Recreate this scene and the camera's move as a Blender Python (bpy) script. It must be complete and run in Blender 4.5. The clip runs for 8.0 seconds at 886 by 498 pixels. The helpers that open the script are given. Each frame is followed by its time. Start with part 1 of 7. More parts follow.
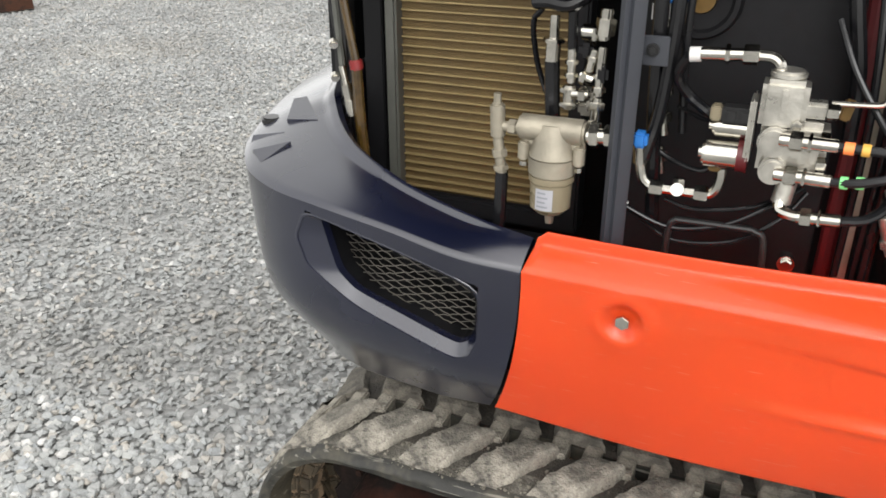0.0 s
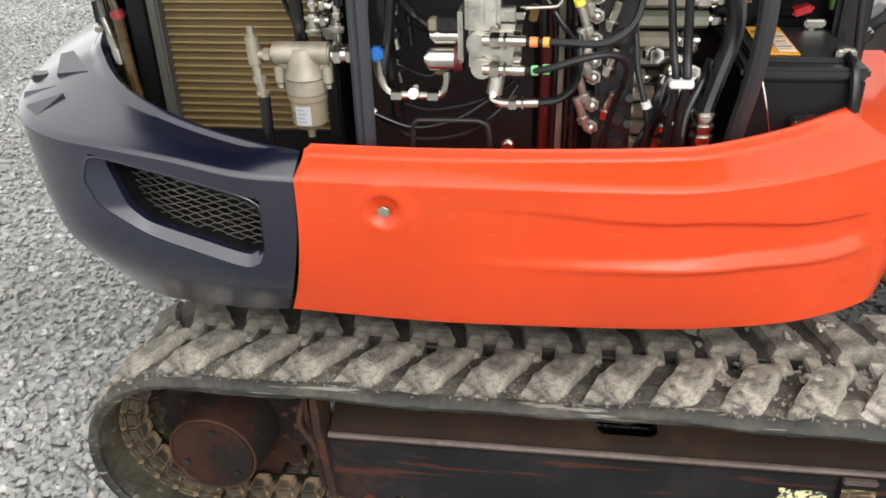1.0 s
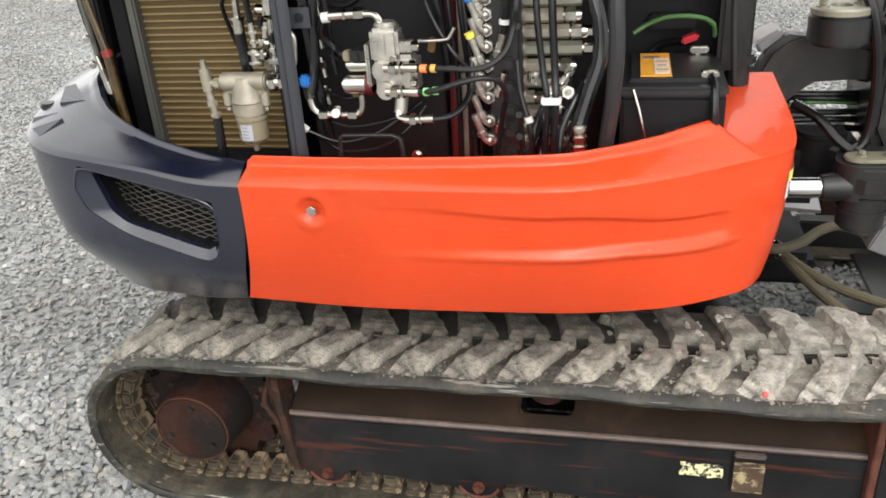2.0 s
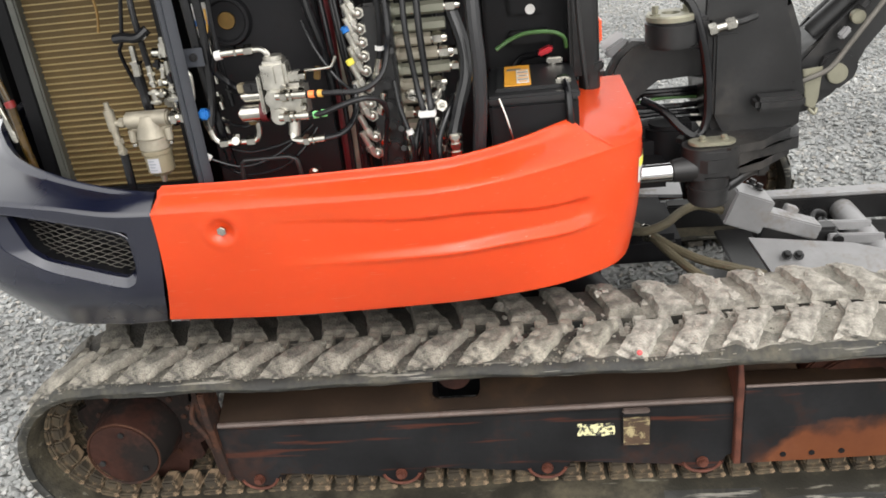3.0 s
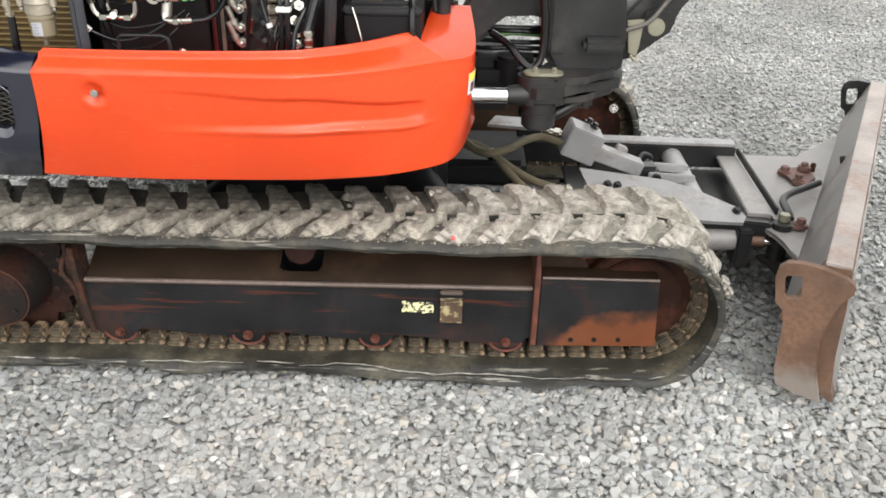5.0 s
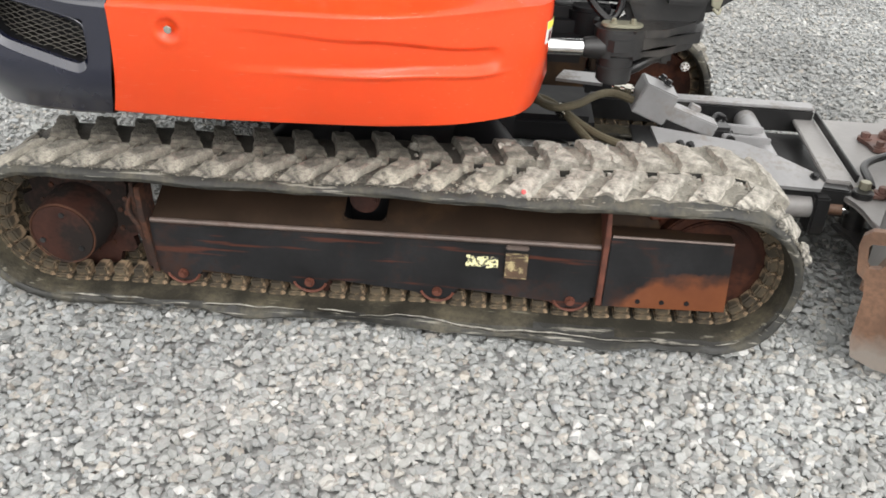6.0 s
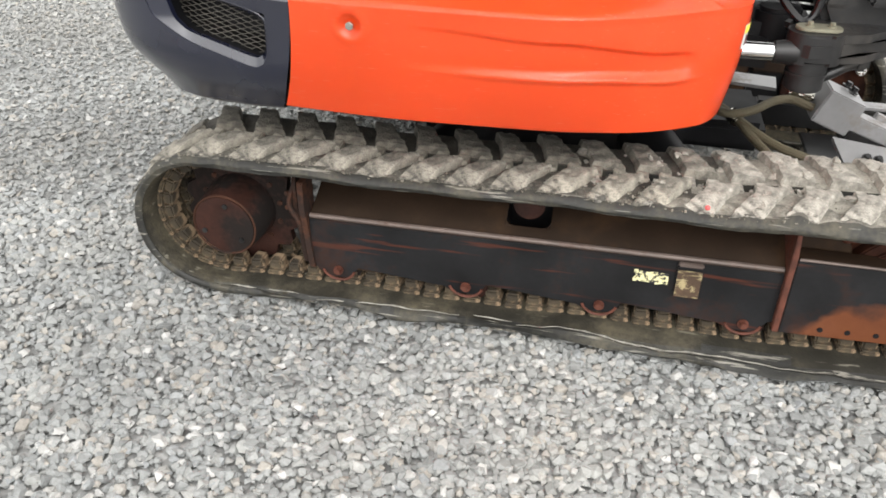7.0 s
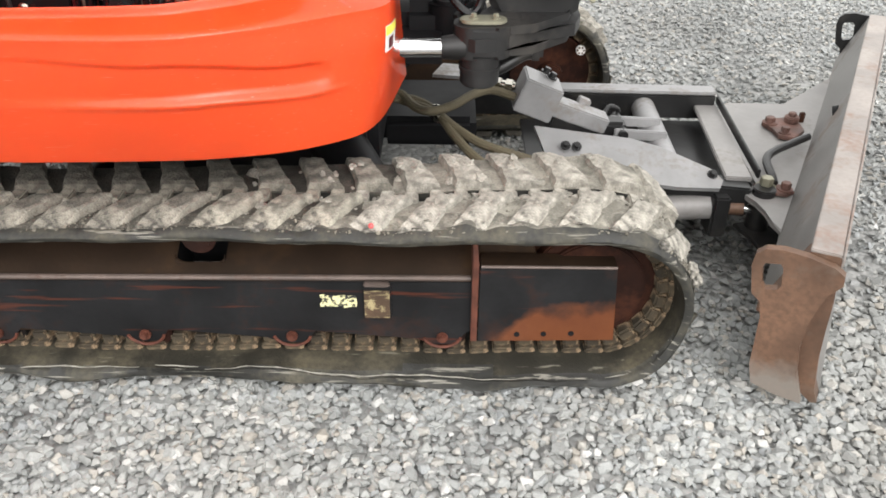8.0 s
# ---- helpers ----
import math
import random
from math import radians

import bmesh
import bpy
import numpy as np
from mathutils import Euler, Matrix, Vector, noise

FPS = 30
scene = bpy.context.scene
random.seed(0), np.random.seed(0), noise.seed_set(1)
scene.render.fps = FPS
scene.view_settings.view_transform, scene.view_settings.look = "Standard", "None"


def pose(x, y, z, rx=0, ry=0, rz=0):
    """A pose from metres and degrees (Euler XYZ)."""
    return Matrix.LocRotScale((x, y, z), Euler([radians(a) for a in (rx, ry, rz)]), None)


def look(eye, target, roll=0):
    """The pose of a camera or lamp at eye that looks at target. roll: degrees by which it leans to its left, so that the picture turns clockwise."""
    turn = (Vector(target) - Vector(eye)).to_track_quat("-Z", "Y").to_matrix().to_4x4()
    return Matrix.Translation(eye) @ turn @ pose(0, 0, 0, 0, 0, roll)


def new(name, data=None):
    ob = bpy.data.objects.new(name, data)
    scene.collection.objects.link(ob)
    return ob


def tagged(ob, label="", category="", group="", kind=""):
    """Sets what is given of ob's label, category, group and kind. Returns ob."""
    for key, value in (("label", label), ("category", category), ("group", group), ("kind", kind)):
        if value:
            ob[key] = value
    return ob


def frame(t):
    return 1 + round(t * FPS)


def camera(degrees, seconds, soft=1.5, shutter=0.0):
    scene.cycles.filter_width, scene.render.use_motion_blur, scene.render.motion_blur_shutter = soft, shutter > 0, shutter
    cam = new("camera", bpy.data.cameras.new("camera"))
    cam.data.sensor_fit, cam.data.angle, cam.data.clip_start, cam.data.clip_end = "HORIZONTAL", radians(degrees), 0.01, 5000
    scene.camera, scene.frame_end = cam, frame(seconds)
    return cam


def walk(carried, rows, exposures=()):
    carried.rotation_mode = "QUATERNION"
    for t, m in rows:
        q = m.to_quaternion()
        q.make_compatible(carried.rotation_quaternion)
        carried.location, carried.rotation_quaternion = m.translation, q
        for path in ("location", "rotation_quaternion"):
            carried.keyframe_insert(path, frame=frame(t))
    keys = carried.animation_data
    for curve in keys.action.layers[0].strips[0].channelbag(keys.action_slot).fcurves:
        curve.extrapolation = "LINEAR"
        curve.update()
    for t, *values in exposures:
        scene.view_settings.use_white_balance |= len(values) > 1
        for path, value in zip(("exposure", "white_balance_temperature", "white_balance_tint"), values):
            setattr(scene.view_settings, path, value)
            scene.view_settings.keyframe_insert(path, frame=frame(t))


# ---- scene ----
cam = camera(56.5, 8.0, soft=1.7)
PATH = [
    (0, (-0.276, -0.978, 1.288), (-0.984, 0.682, 0.424), -0.2),
    (0.3, (-0.274, -1.044, 1.282), (-0.926, 0.618, 0.385), -2.6),
    (0.5, (-0.265, -1.09, 1.283), (-0.818, 0.628, 0.423), -2.8),
    (0.8, (-0.21, -1.105, 1.28), (-0.553, 0.593, 0.292), -1.4),
    (1, (-0.162, -1.136, 1.297), (-0.444, 0.593, 0.331), -1.9),
    (1.2, (-0.106, -1.178, 1.306), (-0.462, 0.567, 0.399), -3.8),
    (1.5, (-0.015, -1.245, 1.326), (-0.416, 0.503, 0.441), -3.4),
    (1.7, (0.043, -1.284, 1.322), (-0.392, 0.454, 0.434), -3.6),
    (2.8, (0.166, -1.429, 1.379), (-0.113, 0.358, 0.525), -7.1),
    (3, (0.156, -1.487, 1.36), (-0.05, 0.313, 0.513), -6.7),
    (3.2, (0.163, -1.537, 1.351), (0.005, 0.264, 0.496), -5.4),
    (3.5, (0.18, -1.601, 1.353), (0.098, 0.202, 0.491), -4.2),
    (3.8, (0.207, -1.664, 1.355), (0.112, 0.153, 0.524), -2.0),
    (4, (0.231, -1.7, 1.355), (0.146, 0.115, 0.518), -1.1),
    (4.2, (0.272, -1.729, 1.342), (0.21, 0.075, 0.483), -0.5),
    (4.5, (0.339, -1.776, 1.331), (0.306, 0.005, 0.423), 0.5),
    (4.7, (0.363, -1.805, 1.328), (0.345, -0.029, 0.409), 1.1),
    (5.8, (0.323, -1.8, 1.3), (0.242, -0.076, 0.29), 1.6),
    (6, (0.297, -1.78, 1.288), (0.181, -0.066, 0.264), 2.0),
    (6.2, (0.252, -1.761, 1.285), (0.089, -0.056, 0.253), 2.9),
    (6.5, (0.184, -1.735, 1.282), (-0.041, -0.034, 0.255), 3.1),
    (6.8, (0.143, -1.709, 1.28), (-0.152, -0.036, 0.226), 1.5),
    (7, (0.119, -1.706, 1.289), (-0.222, -0.044, 0.229), 1.0),
    (7.2, (0.176, -1.682, 1.29), (-0.183, -0.023, 0.232), 0.5),
    (7.5, (0.278, -1.612, 1.283), (0.064, 0.063, 0.211), 0.0),
    (7.8, (0.406, -1.542, 1.286), (0.333, 0.153, 0.232), 0.9),
    (8, (0.511, -1.47, 1.293), (0.507, 0.206, 0.202), 0.5),
]
walk(cam, [(t, look(eye, target, roll)) for t, eye, target, roll in PATH],
     [(0, 0.25), (0.8, 0.23), (1.5, 0.28), (3.0, 0.30), (4.5, 0.42), (6.0, 0.38), (8.0, 0.46)])

# ---------- daylight: an even, overcast sky ----------
world = bpy.data.worlds.new("overcast_sky")
scene.world = world
world.use_nodes = True
wn, wl = world.node_tree.nodes, world.node_tree.links
sky = wn.new("ShaderNodeTexSky")
sky.sky_type = 'NISHITA'
sky.sun_disc = False
sky.sun_elevation = radians(43)
sky.sun_rotation = radians(158)
sky.air_density, sky.dust_density = 1.0, 4.0
grey = wn.new("ShaderNodeHueSaturation")
grey.inputs["Saturation"].default_value = 0.06
wl.new(sky.outputs[0], grey.inputs["Color"])
cloud = wn.new("ShaderNodeMix")
cloud.data_type, cloud.blend_type = 'RGBA', 'ADD'
cloud.inputs[0].default_value = 1.0
cloud.inputs[7].default_value = (6.0, 5.95, 5.75, 1)     # an even layer of cloud over the whole sky
wl.new(grey.outputs[0], cloud.inputs[6])
wl.new(cloud.outputs[2], wn["Background"].inputs["Color"])
wn["Background"].inputs["Strength"].default_value = 0.15
sun = new("sun", bpy.data.lights.new("sun", 'SUN'))
sun.data.energy, sun.data.angle, sun.data.color = 0.55, radians(90), (1.0, 0.92, 0.82)
sun.matrix_world = look((2.0, -5.0, 5.0), (0, 0, 0))

# ---------- materials ----------


def material(name, colour, rough=0.5, metal=0.0, spread=0.15, scale=6.0, fine=80.0, bump=0.0, dirt=None, dirt_amount=0.0,
             dirt_scale=3.0, coat=0.0, coat_rough=0.12, gloss=0.5, island=0.0, object_random=0.0, scratch=None, scratch_at=0.665, scratch_size=(9, 30, 60), dirt_soft=0.10):
    """A painted, metal or mineral surface with grain at two scales, dirt in patches and fine relief."""
    m = bpy.data.materials.new(name)
    m.use_nodes = True
    n, l = m.node_tree.nodes, m.node_tree.links
    b = n["Principled BSDF"]
    b.inputs["Metallic"].default_value = metal
    b.inputs["Coat Weight"].default_value = coat
    b.inputs["Coat Roughness"].default_value = coat_rough
    b.inputs["Specular IOR Level"].default_value = gloss
    tc = n.new("ShaderNodeTexCoord")

    def noise_of(size, detail=4.0):
        t = n.new("ShaderNodeTexNoise")
        t.inputs["Scale"].default_value, t.inputs["Detail"].default_value = size, detail
        l.new(tc.outputs["Object"], t.inputs["Vector"])
        return t.outputs["Fac"]

    def ramp(fac, lo, hi, a=0.0, z=1.0):
        t = n.new("ShaderNodeMapRange")
        t.inputs["From Min"].default_value, t.inputs["From Max"].default_value = lo, hi
        t.inputs["To Min"].default_value, t.inputs["To Max"].default_value = a, z
        l.new(fac, t.inputs["Value"])
        return t.outputs["Result"]

    def mix(fac, a, c):
        t = n.new("ShaderNodeMix")
        t.data_type = 'RGBA'
        for sock, v in ((t.inputs[0], fac), (t.inputs[6], a), (t.inputs[7], c)):
            if isinstance(v, (int, float)):
                sock.default_value = v
            elif isinstance(v, tuple):
                sock.default_value = (*v, 1)
            else:
                l.new(v, sock)
        return t.outputs[2]

    lo = tuple(max(0, c * (1 - spread)) for c in colour)
    hi = tuple(min(1, c * (1 + spread)) for c in colour)
    big, small = noise_of(scale), noise_of(fine, 3.0)
    col = mix(ramp(big, 0.35, 0.65), lo, hi)
    col = mix(ramp(small, 0.4, 0.7, 0.0, min(0.6, spread * 1.5)), col, lo)
    if island or object_random:
        r = n.new("ShaderNodeNewGeometry").outputs["Random Per Island"] if island else n.new("ShaderNodeObjectInfo").outputs["Random"]
        hs = n.new("ShaderNodeHueSaturation")
        l.new(ramp(r, 0, 1, 1 - (island or object_random), 1 + (island or object_random)), hs.inputs["Value"])
        l.new(col, hs.inputs["Color"])
        col = hs.outputs["Color"]
    rgh = ramp(big, 0.3, 0.7, max(0.03, rough - 0.08), min(1, rough + 0.08))
    if scratch:
        w = n.new("ShaderNodeTexNoise")
        mp = n.new("ShaderNodeMapping")
        mp.inputs["Scale"].default_value = scratch_size
        mp.inputs["Rotation"].default_value = (0, 0.5, 0.2)
        l.new(tc.outputs["Object"], mp.inputs["Vector"])
        l.new(mp.outputs[0], w.inputs["Vector"])
        w.inputs["Scale"].default_value, w.inputs["Detail"].default_value = 2.2, 6
        col = mix(ramp(w.outputs["Fac"], scratch_at, scratch_at + 0.055, 0, 0.5), col, scratch)
    if dirt:
        t = n.new("ShaderNodeMath")
        t.operation = 'MULTIPLY'
        l.new(noise_of(dirt_scale, 8.0), t.inputs[0])
        l.new(ramp(noise_of(dirt_scale * 9, 5.0), 0.2, 0.8, 0.8, 1.2), t.inputs[1])
        mask = ramp(t.outputs[0], 0.62 - dirt_amount * 0.35, 0.62 + dirt_soft - dirt_amount * (0.35 - dirt_soft))
        col = mix(mask, col, dirt)
        rg = n.new("ShaderNodeMix")
        l.new(mask, rg.inputs[0])
        l.new(rgh, rg.inputs[2])
        rg.inputs[3].default_value = 0.92
        rgh = rg.outputs[0]
    l.new(col, b.inputs["Base Color"])
    l.new(rgh, b.inputs["Roughness"])
    if bump:
        bp = n.new("ShaderNodeBump")
        bp.inputs["Strength"].default_value = min(1.0, bump)
        bp.inputs["Distance"].default_value = 0.004
        l.new(small, bp.inputs["Height"])
        l.new(bp.outputs[0], b.inputs["Normal"])
    return m


ORANGE = material("orange_paint", (0.97, 0.112, 0.024), 0.36, spread=0.05, scale=3, bump=0.015, coat=0.75, coat_rough=0.06, scratch=(0.95, 0.38, 0.28), scratch_at=0.67, scratch_size=(9, 60, 210))
NAVY = material("navy_paint", (0.0036, 0.0050, 0.0165), 0.26, spread=0.15, scale=5, bump=0.004, coat=1.0, coat_rough=0.20, gloss=0.6)
BLACK = material("black_paint", (0.015, 0.0148, 0.0152), 0.34, spread=0.3, bump=0.05, dirt=(0.055, 0.048, 0.041), dirt_amount=0.15, dirt_scale=5, dirt_soft=0.35, gloss=0.4)
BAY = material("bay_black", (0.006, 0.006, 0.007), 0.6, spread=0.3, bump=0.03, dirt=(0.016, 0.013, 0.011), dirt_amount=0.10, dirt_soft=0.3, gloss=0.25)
GREY = material("grey_paint", (0.222, 0.220, 0.222), 0.42, spread=0.18, bump=0.08, dirt=(0.165, 0.14, 0.12), dirt_amount=0.16, dirt_soft=0.2, dirt_scale=7)
FRAME = material("frame_paint", (0.0120, 0.0120, 0.0130), 0.42, spread=0.3, bump=0.08, dirt=(0.040, 0.016, 0.010), dirt_amount=0.20, dirt_soft=0.25, dirt_scale=5, scratch=(0.095, 0.026, 0.013), scratch_at=0.62, scratch_size=(1.5, 9, 24), gloss=0.26)
WORN_EDGE = material("worn_steel_edge", (0.135, 0.103, 0.090), 0.5, metal=0.2, spread=0.25, scale=18, bump=0.1, dirt=(0.085, 0.035, 0.022), dirt_amount=0.25, dirt_soft=0.3, dirt_scale=9)
FRAME_TOP = material("dusty_frame_paint", (0.027, 0.0155, 0.0090), 0.65, spread=0.3, bump=0.1, dirt=(0.10, 0.052, 0.021), dirt_amount=0.27, dirt_soft=0.35, dirt_scale=3, gloss=0.22)
RUSTY = material("rusty_steel", (0.060, 0.024, 0.013), 0.75, spread=0.4, scale=9, bump=0.3, dirt=(0.025, 0.015, 0.012), dirt_amount=0.4, dirt_scale=9, gloss=0.22)
RUST_LIGHT = material("light_rust", (0.112, 0.060, 0.036), 0.6, spread=0.4, scale=7, bump=0.2, dirt=(0.150, 0.118, 0.092), dirt_amount=0.24, dirt_soft=0.25, dirt_scale=5)
LINK = material("dark_rust", (0.115, 0.058, 0.046), 0.6, spread=0.4, scale=16, bump=0.25, dirt=(0.21, 0.15, 0.13), dirt_amount=0.2, dirt_soft=0.2, dirt_scale=14)
BLADE_GREY = material("worn_blade_grey", (0.138, 0.132, 0.126), 0.45, spread=0.25, bump=0.08, dirt=(0.16, 0.105, 0.078), dirt_amount=0.20, dirt_soft=0.25, dirt_scale=5)
PLATE_GREY = material("worn_mid_grey", (0.205, 0.196, 0.190), 0.45, spread=0.2, bump=0.08, dirt=(0.15, 0.135, 0.12), dirt_amount=0.12, dirt_soft=0.25, dirt_scale=6)
BLADE_TOP = material("pale_blade_edge", (0.275, 0.245, 0.225), 0.55, spread=0.25, bump=0.2, dirt=(0.21, 0.110, 0.076), dirt_amount=0.34, dirt_soft=0.25, dirt_scale=7)
REDDISH = material("worn_red_brown", (0.030, 0.0115, 0.008), 0.58, spread=0.4, scale=12, bump=0.12, dirt=(0.011, 0.008, 0.007), dirt_amount=0.48, dirt_scale=8, gloss=0.22)
RUBBER = material("muddy_rubber", (0.017, 0.0168, 0.0145), 0.62, spread=0.35, bump=0.5, dirt=(0.105, 0.094, 0.068), dirt_amount=0.42, dirt_soft=0.28, dirt_scale=9, scratch=(0.36, 0.34, 0.29), scratch_at=0.60, scratch_size=(3, 30, 60))
LUG = material("dried_mud_on_rubber", (0.150, 0.138, 0.116), 0.92, spread=0.45, scale=38, fine=190, bump=1.0, dirt=(0.39, 0.36, 0.30), dirt_amount=0.46, dirt_soft=0.30, dirt_scale=30, object_random=0.12)
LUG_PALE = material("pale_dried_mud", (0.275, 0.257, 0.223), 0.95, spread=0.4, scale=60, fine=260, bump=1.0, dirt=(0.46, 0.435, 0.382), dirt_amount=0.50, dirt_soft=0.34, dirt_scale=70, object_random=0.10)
LUG_MID = material("drying_mud_on_rubber", (0.200, 0.184, 0.153), 0.93, spread=0.45, scale=38, fine=190, bump=1.0, dirt=(0.40, 0.37, 0.305), dirt_amount=0.40, dirt_soft=0.22, dirt_scale=40, object_random=0.12)
LUG_IN = material("dusty_rubber", (0.105, 0.095, 0.079), 0.92, spread=0.45, scale=34, fine=190, bump=1.0, dirt=(0.24, 0.215, 0.175), dirt_amount=0.38, dirt_soft=0.30, dirt_scale=30, object_random=0.15)


def rubbed(m):
    """Mud rubbed off in specks towards the outer ends of the lugs, down to dark rubber."""
    n, l = m.node_tree.nodes, m.node_tree.links
    tc, sep = n.new("ShaderNodeTexCoord"), n.new("ShaderNodeSeparateXYZ")
    l.new(tc.outputs["Object"], sep.inputs[0])
    ns = n.new("ShaderNodeTexNoise")
    ns.inputs["Scale"].default_value, ns.inputs["Detail"].default_value = 75, 6
    l.new(tc.outputs["Object"], ns.inputs["Vector"])
    amp = n.new("ShaderNodeMath")
    amp.operation = 'MULTIPLY_ADD'
    amp.inputs[1].default_value = 0.16
    l.new(ns.outputs["Fac"], amp.inputs[0]), l.new(sep.outputs["Y"], amp.inputs[2])
    t = n.new("ShaderNodeMapRange")
    t.inputs["From Min"].default_value, t.inputs["From Max"].default_value = 0.080, 0.112
    t.inputs["To Min"].default_value = 0.12
    l.new(amp.outputs[0], t.inputs["Value"])
    b = n["Principled BSDF"]
    mx = n.new("ShaderNodeMix")
    mx.data_type = 'RGBA'
    mx.inputs[6].default_value = (0.045, 0.042, 0.037, 1)
    l.new(b.inputs["Base Color"].links[0].from_socket, mx.inputs[7])
    l.new(t.outputs["Result"], mx.inputs[0])
    l.new(mx.outputs[2], b.inputs["Base Color"])


for m in (LUG, LUG_MID, LUG_PALE):
    rubbed(m)
FLOOR = material("mud_between_lugs", (0.048, 0.042, 0.034), 0.95, spread=0.4, scale=24, fine=190, bump=1.0, dirt=(0.12, 0.108, 0.088), dirt_amount=0.30, dirt_soft=0.3, dirt_scale=22)
FLOOR_PALE = material("pale_mud_between_lugs", (0.185, 0.172, 0.145), 0.95, spread=0.4, scale=24, fine=190, bump=1.0, dirt=(0.39, 0.365, 0.31), dirt_amount=0.46, dirt_soft=0.3, dirt_scale=22)
BELT_IN = material("dusty_belt_inside", (0.028, 0.025, 0.018), 0.7, spread=0.4, scale=9, fine=120, bump=0.4, dirt=(0.110, 0.093, 0.060), dirt_amount=0.46, dirt_soft=0.34, dirt_scale=9, scratch=(0.24, 0.225, 0.18), scratch_at=0.64, scratch_size=(4, 22, 30), gloss=0.3)
SMEAR = material("smeared_mud", (0.075, 0.069, 0.057), 0.92, spread=0.45, scale=30, fine=190, bump=1.0, dirt=(0.25, 0.23, 0.19), dirt_amount=0.30, dirt_soft=0.25, dirt_scale=34)
SMEAR_PALE = material("pale_smeared_mud", (0.15, 0.14, 0.118), 0.92, spread=0.45, scale=30, fine=190, bump=1.0, dirt=(0.40, 0.375, 0.315), dirt_amount=0.36, dirt_soft=0.25, dirt_scale=34)
CRUMB = material("crumbled_mud", (0.15, 0.136, 0.110), 0.95, spread=0.4, scale=6, fine=190, bump=0.6, island=0.35)
TOOTH = material("muddy_teeth", (0.050, 0.038, 0.023), 0.9, spread=0.45, scale=20, bump=0.8, dirt=(0.23, 0.160, 0.098), dirt_amount=0.44, dirt_scale=34, object_random=0.35)
PALE_STREAK = material("pale_streak_rubber", (0.26, 0.247, 0.215), 0.85, spread=0.4, scale=40, bump=0.4, dirt=(0.09, 0.082, 0.066), dirt_amount=0.45, dirt_soft=0.25, dirt_scale=26)
IDLER = material("brown_idler", (0.026, 0.0100, 0.0065), 0.75, spread=0.4, scale=10, bump=0.15, dirt=(0.10, 0.034, 0.017), dirt_amount=0.42, dirt_scale=7, dirt_soft=0.3, gloss=0.15)
BOLT_RUST = material("rusty_bolt", (0.10, 0.030, 0.017), 0.6, spread=0.4, scale=40, bump=0.2)
STEEL = material("zinc_steel", (0.52, 0.50, 0.45), 0.19, metal=1.0, spread=0.15, scale=30, bump=0.05)
DULL_ALU = material("dull_cast_aluminium", (0.30, 0.272, 0.215), 0.5, metal=0.55, spread=0.2, scale=25, bump=0.25)
ALU = material("cast_aluminium", (0.52, 0.50, 0.45), 0.33, metal=0.85, spread=0.25, scale=25, bump=0.25)
CHROME = material("chrome", (0.85, 0.85, 0.86), 0.12, metal=1.0, spread=0.02)
HOSE = material("black_hose", (0.007, 0.007, 0.008), 0.24, spread=0.3, bump=0.05, gloss=0.4)
OLIVE = material("olive_sleeve", (0.10, 0.083, 0.050), 0.8, spread=0.3, fine=220, bump=0.6)
OLIVE_STEEL = material("olive_plating", (0.25, 0.24, 0.18), 0.45, metal=0.5, spread=0.2, bump=0.1)
FIN = material("radiator_tan", (0.35, 0.268, 0.128), 0.42, metal=0.4, spread=0.2, fine=300, bump=0.1)
CORE = material("radiator_core", (0.118, 0.078, 0.029), 0.75, metal=0.2, spread=0.25, fine=420, bump=0.5)
WIRE_GREY = material("wire_grey", (0.14, 0.13, 0.115), 0.5, metal=0.5, spread=0.3)
PILLAR = material("slate_pillar_paint", (0.034, 0.037, 0.045), 0.45, spread=0.1, bump=0.03)
BOWL = material("cloudy_plastic_bowl", (0.20, 0.170, 0.112), 0.3, spread=0.15)
LABEL = material("white_label", (0.62, 0.61, 0.59), 0.5, spread=0.05)
YELLOW = material("yellow_label", (0.74, 0.34, 0.035), 0.5, spread=0.1)
WORN_LABEL = material("worn_yellow_label", (0.72, 0.68, 0.38), 0.6, spread=0.1, dirt=(0.03, 0.03, 0.03), dirt_amount=0.37, dirt_scale=120, dirt_soft=0.04)
BLUE = material("blue_tape", (0.02, 0.16, 0.5), 0.4)
GREEN = material("green_tape", (0.2, 0.6, 0.22), 0.5)
ORANGE_TAPE = material("orange_tape", (0.85, 0.22, 0.06), 0.5)
GOLD_TAPE = material("amber_tape", (0.6, 0.33, 0.06), 0.5)
YELLOW_TAPE = material("yellow_tape", (0.85, 0.75, 0.1), 0.5)
RED = material("red_hose", (0.085, 0.006, 0.008), 0.45, spread=0.2)
GREEN_HOSE = material("green_wire", (0.05, 0.12, 0.032), 0.5, spread=0.3)
BRASS = material("brass_stick", (0.15, 0.088, 0.024), 0.4, metal=0.3, spread=0.3)
PINK = material("pink_mark", (0.6, 0.09, 0.09), 0.6)

# ---------- mesh helpers ----------


def finish(bm, name, mat, smooth=None):
    me = bpy.data.meshes.new(name)
    bmesh.ops.recalc_face_normals(bm, faces=bm.faces)
    bm.to_mesh(me)
    bm.free()
    for m in (mat if isinstance(mat, (list, tuple)) else [mat]):
        me.materials.append(m)
    if smooth is not None:
        me.polygons.foreach_set("use_smooth", [True] * len(me.polygons))
        me.set_sharp_from_angle(angle=radians(smooth))
    return me


